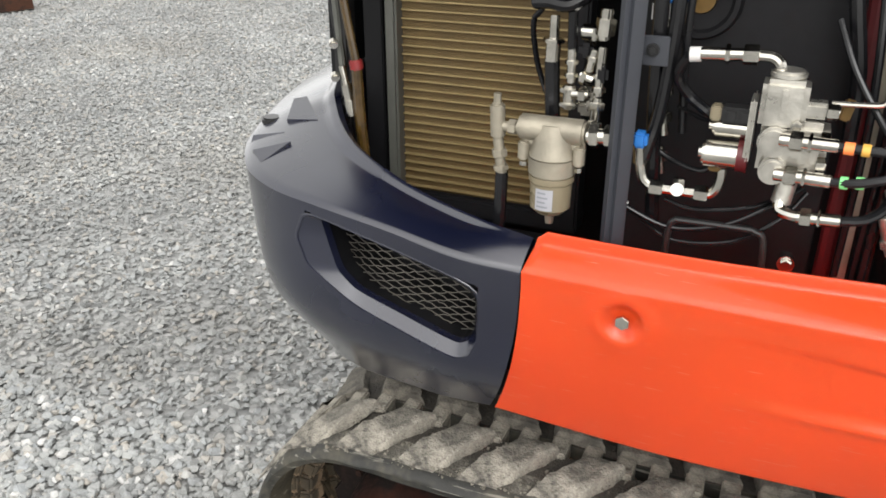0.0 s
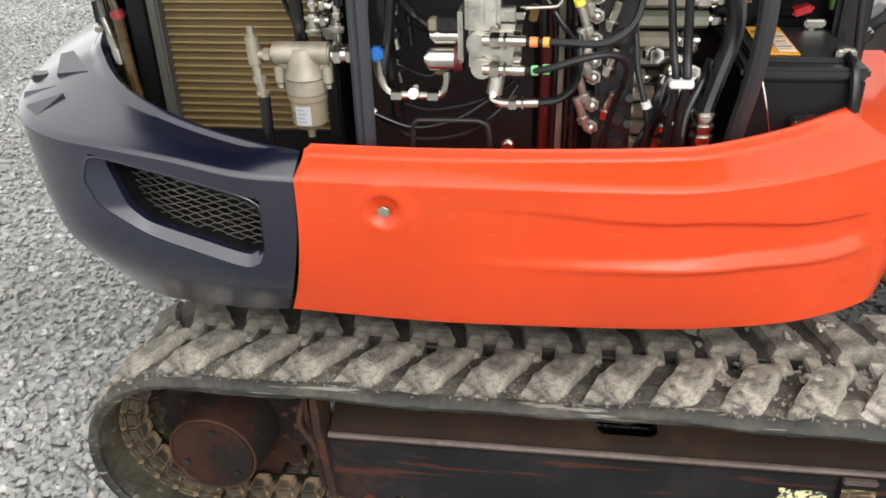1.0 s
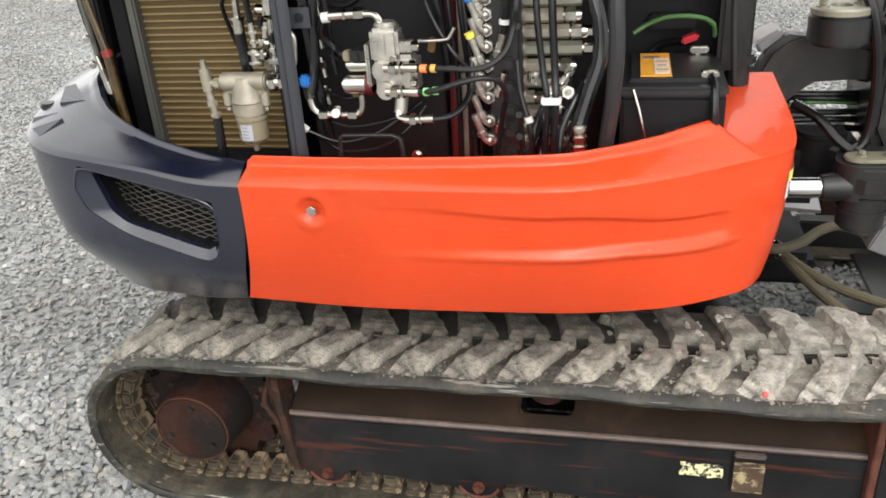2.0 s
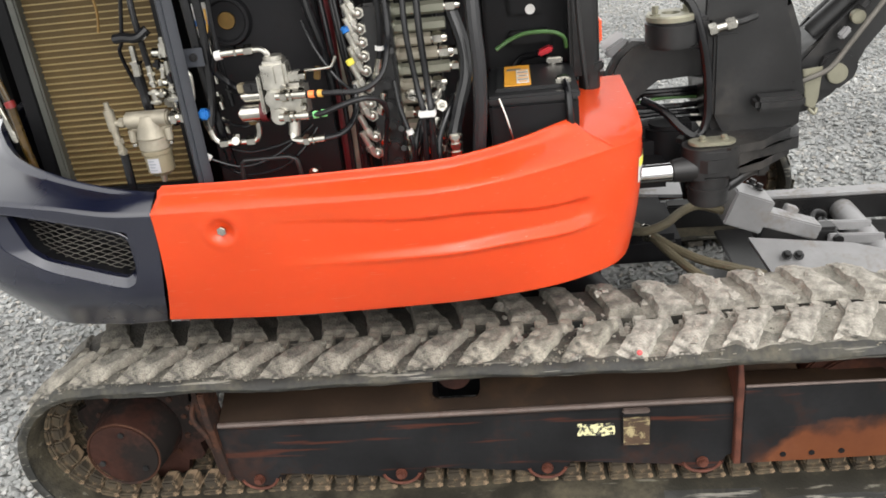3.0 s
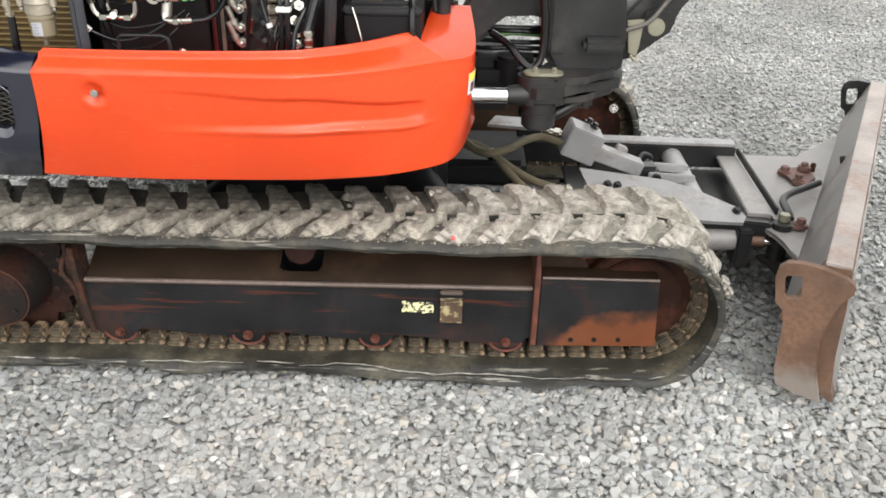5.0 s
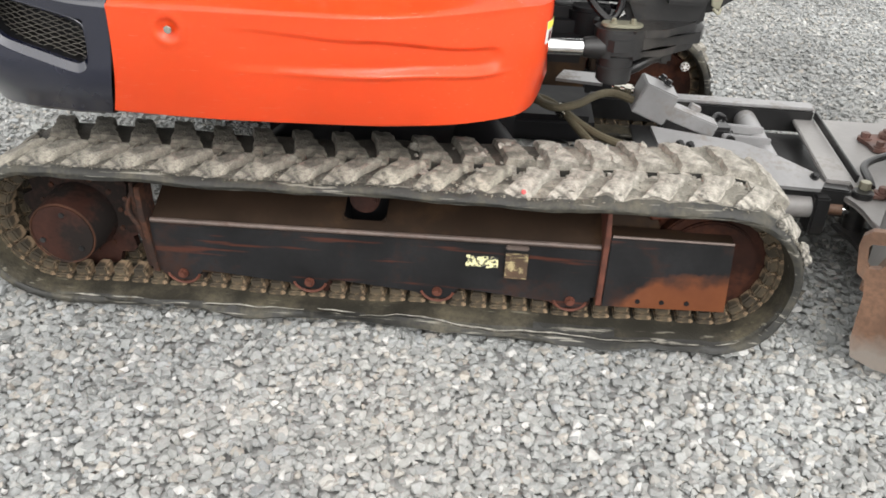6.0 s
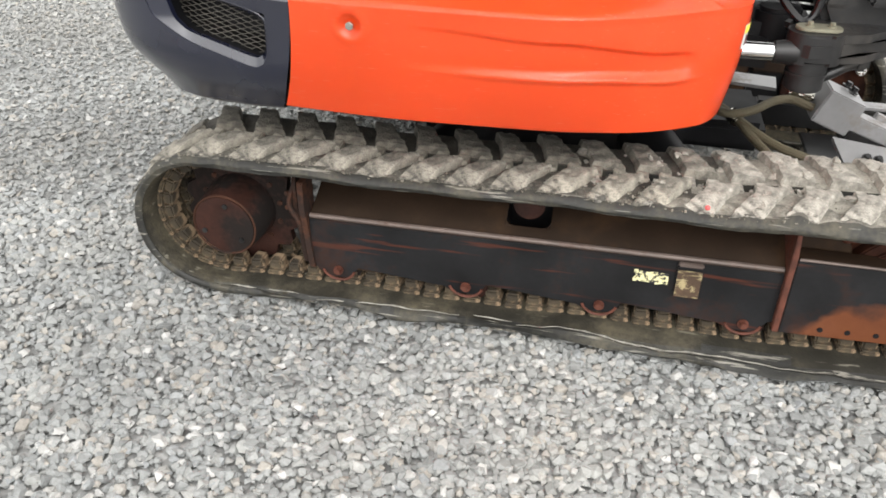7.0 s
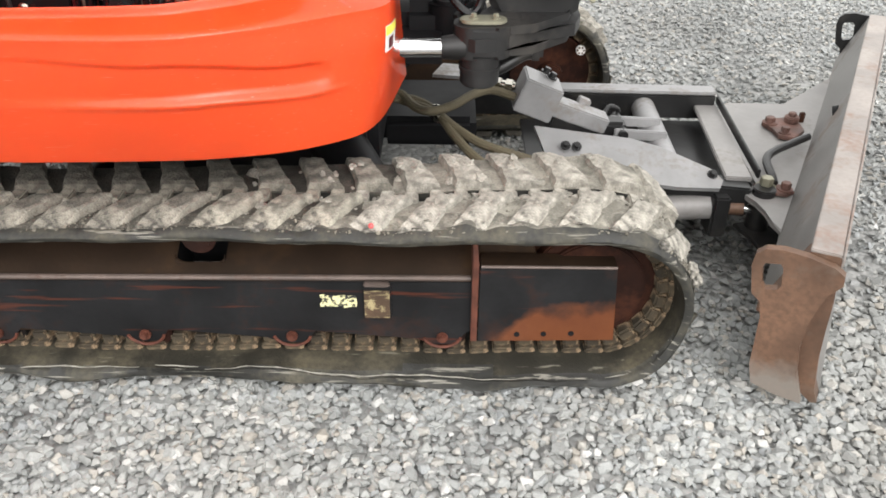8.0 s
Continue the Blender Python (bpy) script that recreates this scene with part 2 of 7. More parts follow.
def part(name, bm, mat, parent=None, label="", smooth=35):
    # thing, part and sub-part: no deeper
    while parent and parent.parent and parent.parent.parent:
        parent = parent.parent
    ob = new(name, finish(bm, name, mat, smooth))
    ob.parent = parent
    if label:
        tagged(ob, label)
    return ob


def box(bm, centre, size, bevel=0.003, rot=None):
    r = bmesh.ops.create_cube(bm, size=1.0)
    m = Matrix.Translation(centre) @ (rot or Matrix()) @ Matrix.Diagonal((*size, 1))
    bmesh.ops.transform(bm, matrix=m, verts=r["verts"])
    if bevel:
        edges = list({e for v in r["verts"] for e in v.link_edges})
        bmesh.ops.bevel(bm, geom=edges, offset=bevel, segments=2, affect='EDGES', clamp_overlap=True)
    return bm


def cyl(bm, a, b, r, r2=None, seg=20, bevel=0.0):
    a, b = Vector(a), Vector(b)
    d = b - a
    m = Matrix.Translation((a + b) / 2) @ d.to_track_quat('Z', 'Y').to_matrix().to_4x4()
    q = bmesh.ops.create_cone(bm, cap_ends=True, segments=seg, radius1=r, radius2=r if r2 is None else r2, depth=d.length, matrix=m)
    if bevel:
        rim = [e for e in {e for v in q["verts"] for e in v.link_edges} if any(len(f.verts) > 4 for f in e.link_faces)]
        bmesh.ops.bevel(bm, geom=rim, offset=bevel, segments=2, affect='EDGES', clamp_overlap=True)
    return bm


def smooth_line(points, steps=6):
    p = [Vector(q) for q in points]
    if len(p) < 3:
        return p
    p = [2 * p[0] - p[1]] + p + [2 * p[-1] - p[-2]]
    out = []
    for i in range(1, len(p) - 2):
        for k in range(steps):
            t = k / steps
            a, b, c, d = p[i - 1:i + 3]
            out.append(0.5 * (2 * b + (c - a) * t + (2 * a - 5 * b + 4 * c - d) * t * t + (3 * b - a - 3 * c + d) * t ** 3))
    return out + [p[-2]]


def tube(bm, points, r, seg=10, steps=6, ridges=0.0):
    """A round hose through the points; ridges: the depth of a spiral sleeve's rings."""
    line = smooth_line(points, steps)
    side, rings = None, []
    for i, q in enumerate(line):
        d = (line[min(i + 1, len(line) - 1)] - line[max(i - 1, 0)]).normalized()
        side = d.orthogonal() if side is None else side - d * side.dot(d)
        side.normalize()
        up = d.cross(side)
        rr = r + (ridges if i % 2 else 0)
        rings.append([bm.verts.new(q + rr * (math.cos(a) * side + math.sin(a) * up)) for a in (2 * math.pi * k / seg for k in range(seg))])
    for a, b in zip(rings, rings[1:]):
        for k in range(seg):
            bm.faces.new((a[k], a[(k + 1) % seg], b[(k + 1) % seg], b[k]))
    bm.faces.new(rings[0][::-1])
    bm.faces.new(rings[-1])
    return bm


def slab(bm, outline, thick, m=None, bevel=0.0):
    """A plate: an outline in its own x and y, thick in z, placed by m."""
    m = m or Matrix()
    low = [bm.verts.new(m @ Vector((x, y, 0))) for x, y in outline]
    high = [bm.verts.new(m @ Vector((x, y, thick))) for x, y in outline]
    n = len(low)
    faces = [bm.faces.new(low[::-1]), bm.faces.new(high)]
    for k in range(n):
        faces.append(bm.faces.new((low[k], low[(k + 1) % n], high[(k + 1) % n], high[k])))
    if bevel:
        bmesh.ops.bevel(bm, geom=list(faces[0].edges) + list(faces[1].edges), offset=bevel, segments=2, affect='EDGES', clamp_overlap=True)
    return bm


def upright(outline, y0, thick, bm=None, bevel=0.002):
    """A plate standing along the machine: an outline in x and z, from y0 away to y0 + thick."""
    m = Matrix(((1, 0, 0, 0), (0, 0, 1, y0), (0, 1, 0, 0), (0, 0, 0, 1)))
    return slab(bm or bmesh.new(), outline, thick, m, bevel)


def grid_faces(bm, rows, close=False):
    for a, b in zip(rows, rows[1:]):
        for k in range(len(a) - (0 if close else 1)):
            j = (k + 1) % len(a)
            bm.faces.new((a[k], a[j], b[j], b[k]))


def spread(table, s):
    """Values read off a table of rows by its first column, smoothly."""
    xs = [r[0] for r in table]
    i = max(0, min(len(xs) - 2, sum(x <= s for x in xs) - 1))
    t = (s - xs[i]) / (xs[i + 1] - xs[i])
    out = []
    for c in range(1, len(table[0])):
        v = [r[c] for r in table]
        m0 = (v[i + 1] - v[i - 1]) / (xs[i + 1] - xs[i - 1]) if i else (v[1] - v[0]) / (xs[1] - xs[0])
        m1 = (v[i + 2] - v[i]) / (xs[i + 2] - xs[i]) if i + 2 < len(v) else (v[-1] - v[-2]) / (xs[-1] - xs[-2])
        h = xs[i + 1] - xs[i]
        out.append((2 * t**3 - 3 * t**2 + 1) * v[i] + (t**3 - 2 * t**2 + t) * h * m0 + (3 * t**2 - 2 * t**3) * v[i + 1] + (t**3 - t**2) * h * m1)
    return out


def step(a, b, x):
    t = max(0.0, min(1.0, (x - a) / (b - a)))
    return t * t * (3 - 2 * t)


def bolt(parent, at, way, r=0.010, h=0.008, mat=None, name="bolt", washer=True):
    at, way = Vector(at), Vector(way).normalized()
    bm = bmesh.new()
    if washer:
        cyl(bm, at - way * 0.002, at + way * 0.002, r * 1.5, seg=16)
    cyl(bm, at + way * 0.0025, at + way * h, r, seg=6, bevel=r * 0.1)
    return part(name, bm, mat or STEEL, parent)

# ---------- the machine ----------
MID = 0.785                      # the machine's centre line
machine = tagged(new("mini_excavator"), "orange and navy mini excavator on muddy tracks, engine bay open", "excavator")

# tracks: an endless belt round a sprocket behind and an idler in front
BACK, FRONT, AXLE, RAD, WIDE, OUTER = -0.790, 0.842, 0.217, 0.193, 0.300, -0.068
TAIL, NOSE = -0.836, 0.853       # the belt bends a little outside the sprocket and the idler
RUN = NOSE - TAIL
LOOP = 2 * RUN + 2 * math.pi * RAD


def on_loop(s, lift=0.0):
    """Place in x and z, and the outward direction, s metres round the belt."""
    s %= LOOP
    wob = 0.0035 * math.sin(s * 9.0) + 0.002 * math.sin(s * 23.0 + 1)
    if s < RUN:
        return TAIL + s, AXLE + RAD + lift + wob, 0.0, 1.0
    s -= RUN
    if s < math.pi * RAD:
        a = math.pi / 2 - s / RAD
        return NOSE + (RAD + lift) * math.cos(a), AXLE + (RAD + lift) * math.sin(a), math.cos(a), math.sin(a)
    s -= math.pi * RAD
    if s < RUN:
        return NOSE - s, AXLE - RAD - lift + wob, 0.0, -1.0
    s -= RUN
    a = -math.pi / 2 - s / RAD
    return TAIL + (RAD + lift) * math.cos(a), AXLE + (RAD + lift) * math.sin(a), math.cos(a), math.sin(a)


def twist(x, z):
    """The upper run leans up towards its inner edge as it nears the idler."""
    return (0.050 * step(-0.2, 0.4, x) + 0.050 * step(0.3, 0.8, x)) * step(0.24, 0.40, z)


def belt_mesh():
    bm = bmesh.new()
    # across the belt: from the outer lip over the tread to the inner lip, and back along the inside
    ring = [(-0.002, -0.018), (-0.005, -0.010), (-0.001, -0.003), (0.016, 0.000), (0.040, 0.000), (0.062, 0.000), (0.098, 0.000), (0.1335, 0.000), (0.1345, -0.026), (0.1645, -0.026), (0.1655, 0.000), (0.230, 0.000), (WIDE - 0.016, 0.000), (WIDE - 0.004, -0.006), (WIDE, -0.014),
            (WIDE - 0.004, -0.024), (WIDE - 0.03, -0.030), (0.062, -0.030), (0.034, -0.029), (0.013, -0.026), (0.007, -0.0215), (0.002, -0.0225)]
    rows, n = [], 380
    for i in range(n):
        s = LOOP * i / n
        row = []
        low = RUN + math.pi * RAD < s % LOOP < 2 * RUN + math.pi * RAD
        for k, (v, h) in enumerate(ring):
            x, z, _, _ = on_loop(s, h)
            if 0.01 < v < WIDE - 0.01 and h == 0 and not 0.133 < v < 0.167 and z > 0.35:
                # mud packed between the lugs
                z += (0.008 * step(0.15, 0.55, x) + (0.006 if v < 0.075 else 0.0)) * (0.75 + 0.9 * noise.noise((s * 30, v * 20, 8)))
            z += twist(x, z) * v
            # the lower edge splays out and down towards the idler
            splay = step(-0.15, 0.40, x) * step(0.20, 0.06, z) * max(0.0, 1 - v / 0.045)
            z -= 0.011 * splay
            # the lower edge is bent and frayed; mud is pressed up over it on the upper run
            lip = (0.016 * noise.noise((s * 4.5, k * 0.12, 3)) + 0.006 * noise.noise((s * 19, k * 0.3, 3))) * (1 if v < 0.01 else 0.55) if low and v < 0.04 else 0.0
            lip += 0.0025 * noise.noise((s * 26, k * 0.5, 9)) if v < 0.02 and not low else 0.0
            row.append(bm.verts.new((x, v + (0.004 + 0.012 * low) * noise.noise((s * 4.2, 7 + 0.2 * k, 1)) * (v < 0.02) - 0.010 * splay, z + lip)))
        rows.append(row)
    grid_faces(bm, rows + [rows[0]], close=True)
    return bm


def lug_mesh(inner, seed, mat):
    """One tread lug: a slanted block with tapered, worn flanks, u along the belt, v across it, w out of it."""
    bm = bmesh.new()
    v0, v1 = (0.170, WIDE - 0.006) if inner else (0.014, 0.131)
    slant = -0.050 if inner else 0.068
    rows = []
    for i in range(17):
        t = i / 16
        v = v0 + (v1 - v0) * t
        mid = slant * (t - 0.5)
        wide = 0.0022 * math.sin(t * 5 + seed) + (0.0375 - 0.0140 * t if inner else 0.0335 - 0.0015 * t)
        high = 0.0235 - (0.0175 * (max(0, 0.42 - t) / 0.42) ** 1.2 if not inner else 0.006 * max(0, t - 0.75) / 0.25) - 0.003 * max(0, (0.1 - t if inner else t - 0.9)) / 0.1
        row = []
        for k, (u, w) in enumerate(((-1.10, -0.12), (-1.02, 0.55), (-0.92, 0.96), (-0.66, 1.0), (-0.40, 1.02), (-0.13, 1.0), (0.13, 1.0), (0.40, 1.02), (0.66, 1.0), (0.92, 0.96), (1.02, 0.55), (1.10, -0.12))):
            n3 = noise.noise_vector((seed * 3.7 + v * 60, u * 2.6, w * 2.0 + seed))
            n4 = noise.noise_vector((seed * 1.9 + v * 170, u * 7.0, seed * 2.3))
            row.append(bm.verts.new((mid + u * wide + 0.0042 * n3.x + 0.0016 * n4.x, v + (0.002 * n3.y if 0 < i < 16 else 0), w * high + (0.0032 * n3.z + 0.0018 * n4.z if 0 < k < 11 else 0))))
        rows.append(row)
    grid_faces(bm, rows)
    bm.faces.new(rows[0])
    bm.faces.new(rows[-1][::-1])
    return finish(bm, "tread_lug", mat, 38)


def stub_mesh(seed):
    """A short block over a link, between the two rows of lugs; the gaps between these are the sprocket holes."""
    bm = bmesh.new()
    box(bm, (0, 0.150, -0.008), (0.029, 0.050, 0.034), 0.003)
    for v in bm.verts:
        v.co += 0.0018 * noise.noise_vector(v.co * 60 + Vector((seed * 5, 0, 0)))
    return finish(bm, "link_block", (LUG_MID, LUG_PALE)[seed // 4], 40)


def tooth_mesh():
    bm = bmesh.new()
    box(bm, (0, 0, -0.005), (0.043, 0.064, 0.016), 0.004)
    box(bm, (0.001, 0.003, -0.019), (0.034, 0.044, 0.034), 0.005)
    for v in bm.verts:
        v.co += 0.003 * noise.noise_vector(v.co * 70)
    return finish(bm, "guide_tooth", TOOTH, 40)


def on_belt(s, v, lift=0.0):
    x, z, nx, nz = on_loop(s, lift)
    # u runs along the belt, v across it, w out of it
    tw = twist(x, z)
    return Matrix(((nz, 0, nx, x), (0, 1, 0, v), (-nx, tw, nz, z + tw * v), (0, 0, 0, 1)))


def crawler(x0, y0, flip, label):
    frame_m = Matrix.Translation((x0, y0, 0)) @ Matrix.Diagonal((1, -1 if flip else 1, 1, 1))
    belt = part("crawler_track", belt_mesh(), [RUBBER, FLOOR, FLOOR_PALE, BELT_IN, SMEAR, SMEAR_PALE], machine, label, smooth=50)
    for q in belt.data.polygons:
        # mud fills the gaps between the lugs
        if 0.01 < q.center.y < WIDE - 0.01 and not 0.133 < q.center.y < 0.167 and (q.normal.z > 0.5 and q.center.z > 0.3 or q.normal.x > 0.3 and q.center.x > 0.9):
            q.material_index = (5 if q.center.x > 0.30 + 0.2 * noise.noise(q.center * 9) else 4) if q.center.y < 0.062 else 2 if q.center.x > 0.38 + 0.1 * noise.noise(q.center * 9) else 1
        elif 0.008 < q.center.y < WIDE - 0.008 and math.hypot(max(TAIL - q.center.x, q.center.x - NOSE, 0), q.center.z - AXLE) < RAD - 0.021:
            q.material_index = 3
    belt.matrix_basis = frame_m
    # pale broken streaks run along the folded lower edge
    edge = [belt.data.vertices[22 * i + 20].co.copy() for i in range(380) if RUN + math.pi * RAD - 0.10 < LOOP * i / 380 < 2 * RUN + math.pi * RAD]
    bm = bmesh.new()
    for lift, cut, seed in () if flip else ((0.0, -0.08, 2.0), (-0.006, 0.28, 5.0), (0.007, 0.30, 9.0)):
        run = []
        for p in edge + [None]:
            if p is not None and noise.noise((p.x * 5.5, seed, 1)) + 0.12 * noise.noise((p.x * 24, seed, 3)) > cut:
                run.append(p + Vector((0, -0.0022, 0.0035 + lift + 0.002 * noise.noise((p.x * 14, seed, 4)))))
                continue
            if len(run) > 2:
                thick = [0.0004 + 0.0032 * math.sin(math.pi * k / (len(run) - 1)) * max(0.25, 0.6 + 1.3 * noise.noise((q.x * 40, seed, 7))) for k, q in enumerate(run)]
                grid_faces(bm, [[bm.verts.new(q + Vector((0, -0.0012 * math.cos(a), r * math.sin(a)))) for a in (0.3, 1.6, 2.8, 4.0, 5.3)] for q, r in zip(run, thick)], close=True)
            run = []
    if not flip:
        tagged(part("frayed_edge", bm, PALE_STREAK, belt, smooth=60), "pale broken streaks along the lower edge", kind="stuff")
    n = 43
    for i in range(n):
        for inner in (False, True):
            at = on_belt(LOOP * (i + (0.584 if inner else 0.0) + 0.37) / n, 0.0)
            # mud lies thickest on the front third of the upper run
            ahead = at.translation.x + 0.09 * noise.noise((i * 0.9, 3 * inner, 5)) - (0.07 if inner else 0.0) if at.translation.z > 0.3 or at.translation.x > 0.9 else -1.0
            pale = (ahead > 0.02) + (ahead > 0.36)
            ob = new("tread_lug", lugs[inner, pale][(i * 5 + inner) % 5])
            ob.parent = belt
            # caked thicker with mud ahead
            thick = (0.48 if inner else 0.22) * step(0.05, 0.55, at.translation.x) if at.translation.z > 0.30 else 0.0
            # worn lower where the belt bends round the idler
            ob.matrix_basis = at @ Matrix.Diagonal((1, 1, 1 + thick - (0.40 if at.translation.z > 0.30 else 0.88) * step(0.86, 0.98, at.translation.x) - (0.6 if at.translation.z > 0.30 else 0.85) * step(-0.86, -0.95, at.translation.x), 1))
    for i in range(2 * n):
        s = LOOP * (i + 0.876) / (2 * n)
        at = on_belt(s, 0.0)
        ob = new("link_block", stubs[i % 4 + 4 * (at.translation.x > 0.3)])
        ob.parent = belt
        ob.matrix_basis = at
        for v in (0.098, 0.190):
            ob = new("guide_tooth", teeth)
            ob.parent = belt
            ob.matrix_basis = on_belt(s, v, -0.028)
    return belt


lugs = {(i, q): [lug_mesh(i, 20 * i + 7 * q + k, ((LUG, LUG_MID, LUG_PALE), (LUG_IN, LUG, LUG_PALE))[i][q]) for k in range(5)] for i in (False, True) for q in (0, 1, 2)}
teeth = tooth_mesh()
stubs = [stub_mesh(k) for k in range(8)]


def crumbs(belt, count, seed):
    """Clods and crumbs of dry mud lying on the upper run, most of them in the gaps between the lugs."""
    r = random.Random(seed)
    bm = bmesh.new()
    for k in range(count):
        s, v = r.uniform(-0.05, RUN + 0.22), r.choice((r.uniform(0.008, 0.125), r.uniform(0.006, 0.06)))
        size = 0.0011 + 0.0030 * r.random() ** 2
        at = on_belt(s, v, 0.001 + size * 0.3 + (0.004 if v < 0.05 else 0.006) * r.random())
        turn = Matrix.Rotation(r.uniform(0, 6.3), 4, 'Z') @ Matrix.Rotation(r.uniform(0, 6.3), 4, 'X')
        q = bmesh.ops.create_icosphere(bm, subdivisions=1, radius=size, matrix=at @ turn @ Matrix.Diagonal((r.uniform(0.7, 1.5), 1.0, r.uniform(0.5, 0.9), 1)))
        for w in q["verts"]:
            w.co += Vector((r.uniform(-1, 1), r.uniform(-1, 1), r.uniform(-1, 1))) * size * 0.42
    ob = part("loose_mud", bm, CRUMB, belt, "loose clods of dry mud on the tread", smooth=None)
    return tagged(ob, "loose clods of dry mud on the tread", kind="stuff")


def clods(belt, count, seed):
    """Lumps of pale mud stuck over the lugs and the sprocket holes, towards the idler."""
    r = random.Random(seed)
    bm = bmesh.new()
    for k in range(count):
        s = RUN + 0.26 - 1.05 * r.random() ** 1.5
        v = r.choice((r.uniform(0.012, WIDE - 0.045), r.uniform(0.128, 0.172)))
        size = 0.004 + 0.010 * r.random() ** 2
        hole = 0.128 < v < 0.172
        # on top of a lug where there is one, else down between two
        inner = v > 0.150
        t = (v - (0.170 if inner else 0.014)) / (WIDE - 0.176 if inner else 0.117)
        u = s - (-0.050 if inner else 0.068) * (t - 0.5) - LOOP * (0.954 if inner else 0.37) / 43
        pitch = LOOP / 43
        over = abs((u + pitch / 2) % pitch - pitch / 2) < 0.028
        grown = 1 + (0.48 if inner else 0.22) * step(0.05, 0.55, TAIL + s)
        at = on_belt(s, v, r.uniform(-0.016, -0.006) if hole else (0.017 * grown * min(1.0, 0.35 + 1.6 * t if not inner else 1.0) if over and s < RUN else r.uniform(0.0, 0.5) * size))
        turn = Matrix.Rotation(r.uniform(0, 6.3), 4, 'Z') @ Matrix.Rotation(r.uniform(-0.4, 0.4), 4, 'X')
        q = bmesh.ops.create_icosphere(bm, subdivisions=2, radius=size, matrix=at @ turn @ Matrix.Diagonal((r.uniform(0.9, 1.7), 1.0, r.uniform(0.30, 0.5), 1)))
        for w in q["verts"]:
            w.co += noise.noise_vector(w.co * 110) * size * 0.75
    for s, v, size, long in ((RUN + 0.22, 0.030, 0.017, 1.9), (RUN + 0.10, 0.040, 0.012, 1.6), (RUN + 0.16, 0.20, 0.013, 1.5)):
        q = bmesh.ops.create_icosphere(bm, subdivisions=3, radius=size, matrix=on_belt(s, v, 0.008) @ Matrix.Diagonal((long, 1.1, 0.85, 1)))
        for w in q["verts"]:
            w.co += noise.noise_vector(w.co * 70) * size * 0.7 + noise.noise_vector(w.co * 240) * size * 0.2
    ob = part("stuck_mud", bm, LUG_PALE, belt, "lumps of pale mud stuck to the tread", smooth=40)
    return tagged(ob, "lumps of pale mud stuck to the tread", kind="stuff")


near_track = crawler(0, OUTER, False, "rubber track caked with pale dried mud")
far_track = crawler(0.035, 2 * MID - OUTER - 0.08, True, "far rubber track, muddy")
crumbs(near_track, 1500, 8)
clods(near_track, 340, 21)
bm = bmesh.new()
bmesh.ops.create_icosphere(bm, subdivisions=2, radius=0.006, matrix=Matrix.Translation((0.363, -0.062, 0.430)))
part("paint_spot", bm, PINK, machine, "small pink paint spot on the tread")

# drive side of a track: final drive, sprocket, frame, rollers, idler


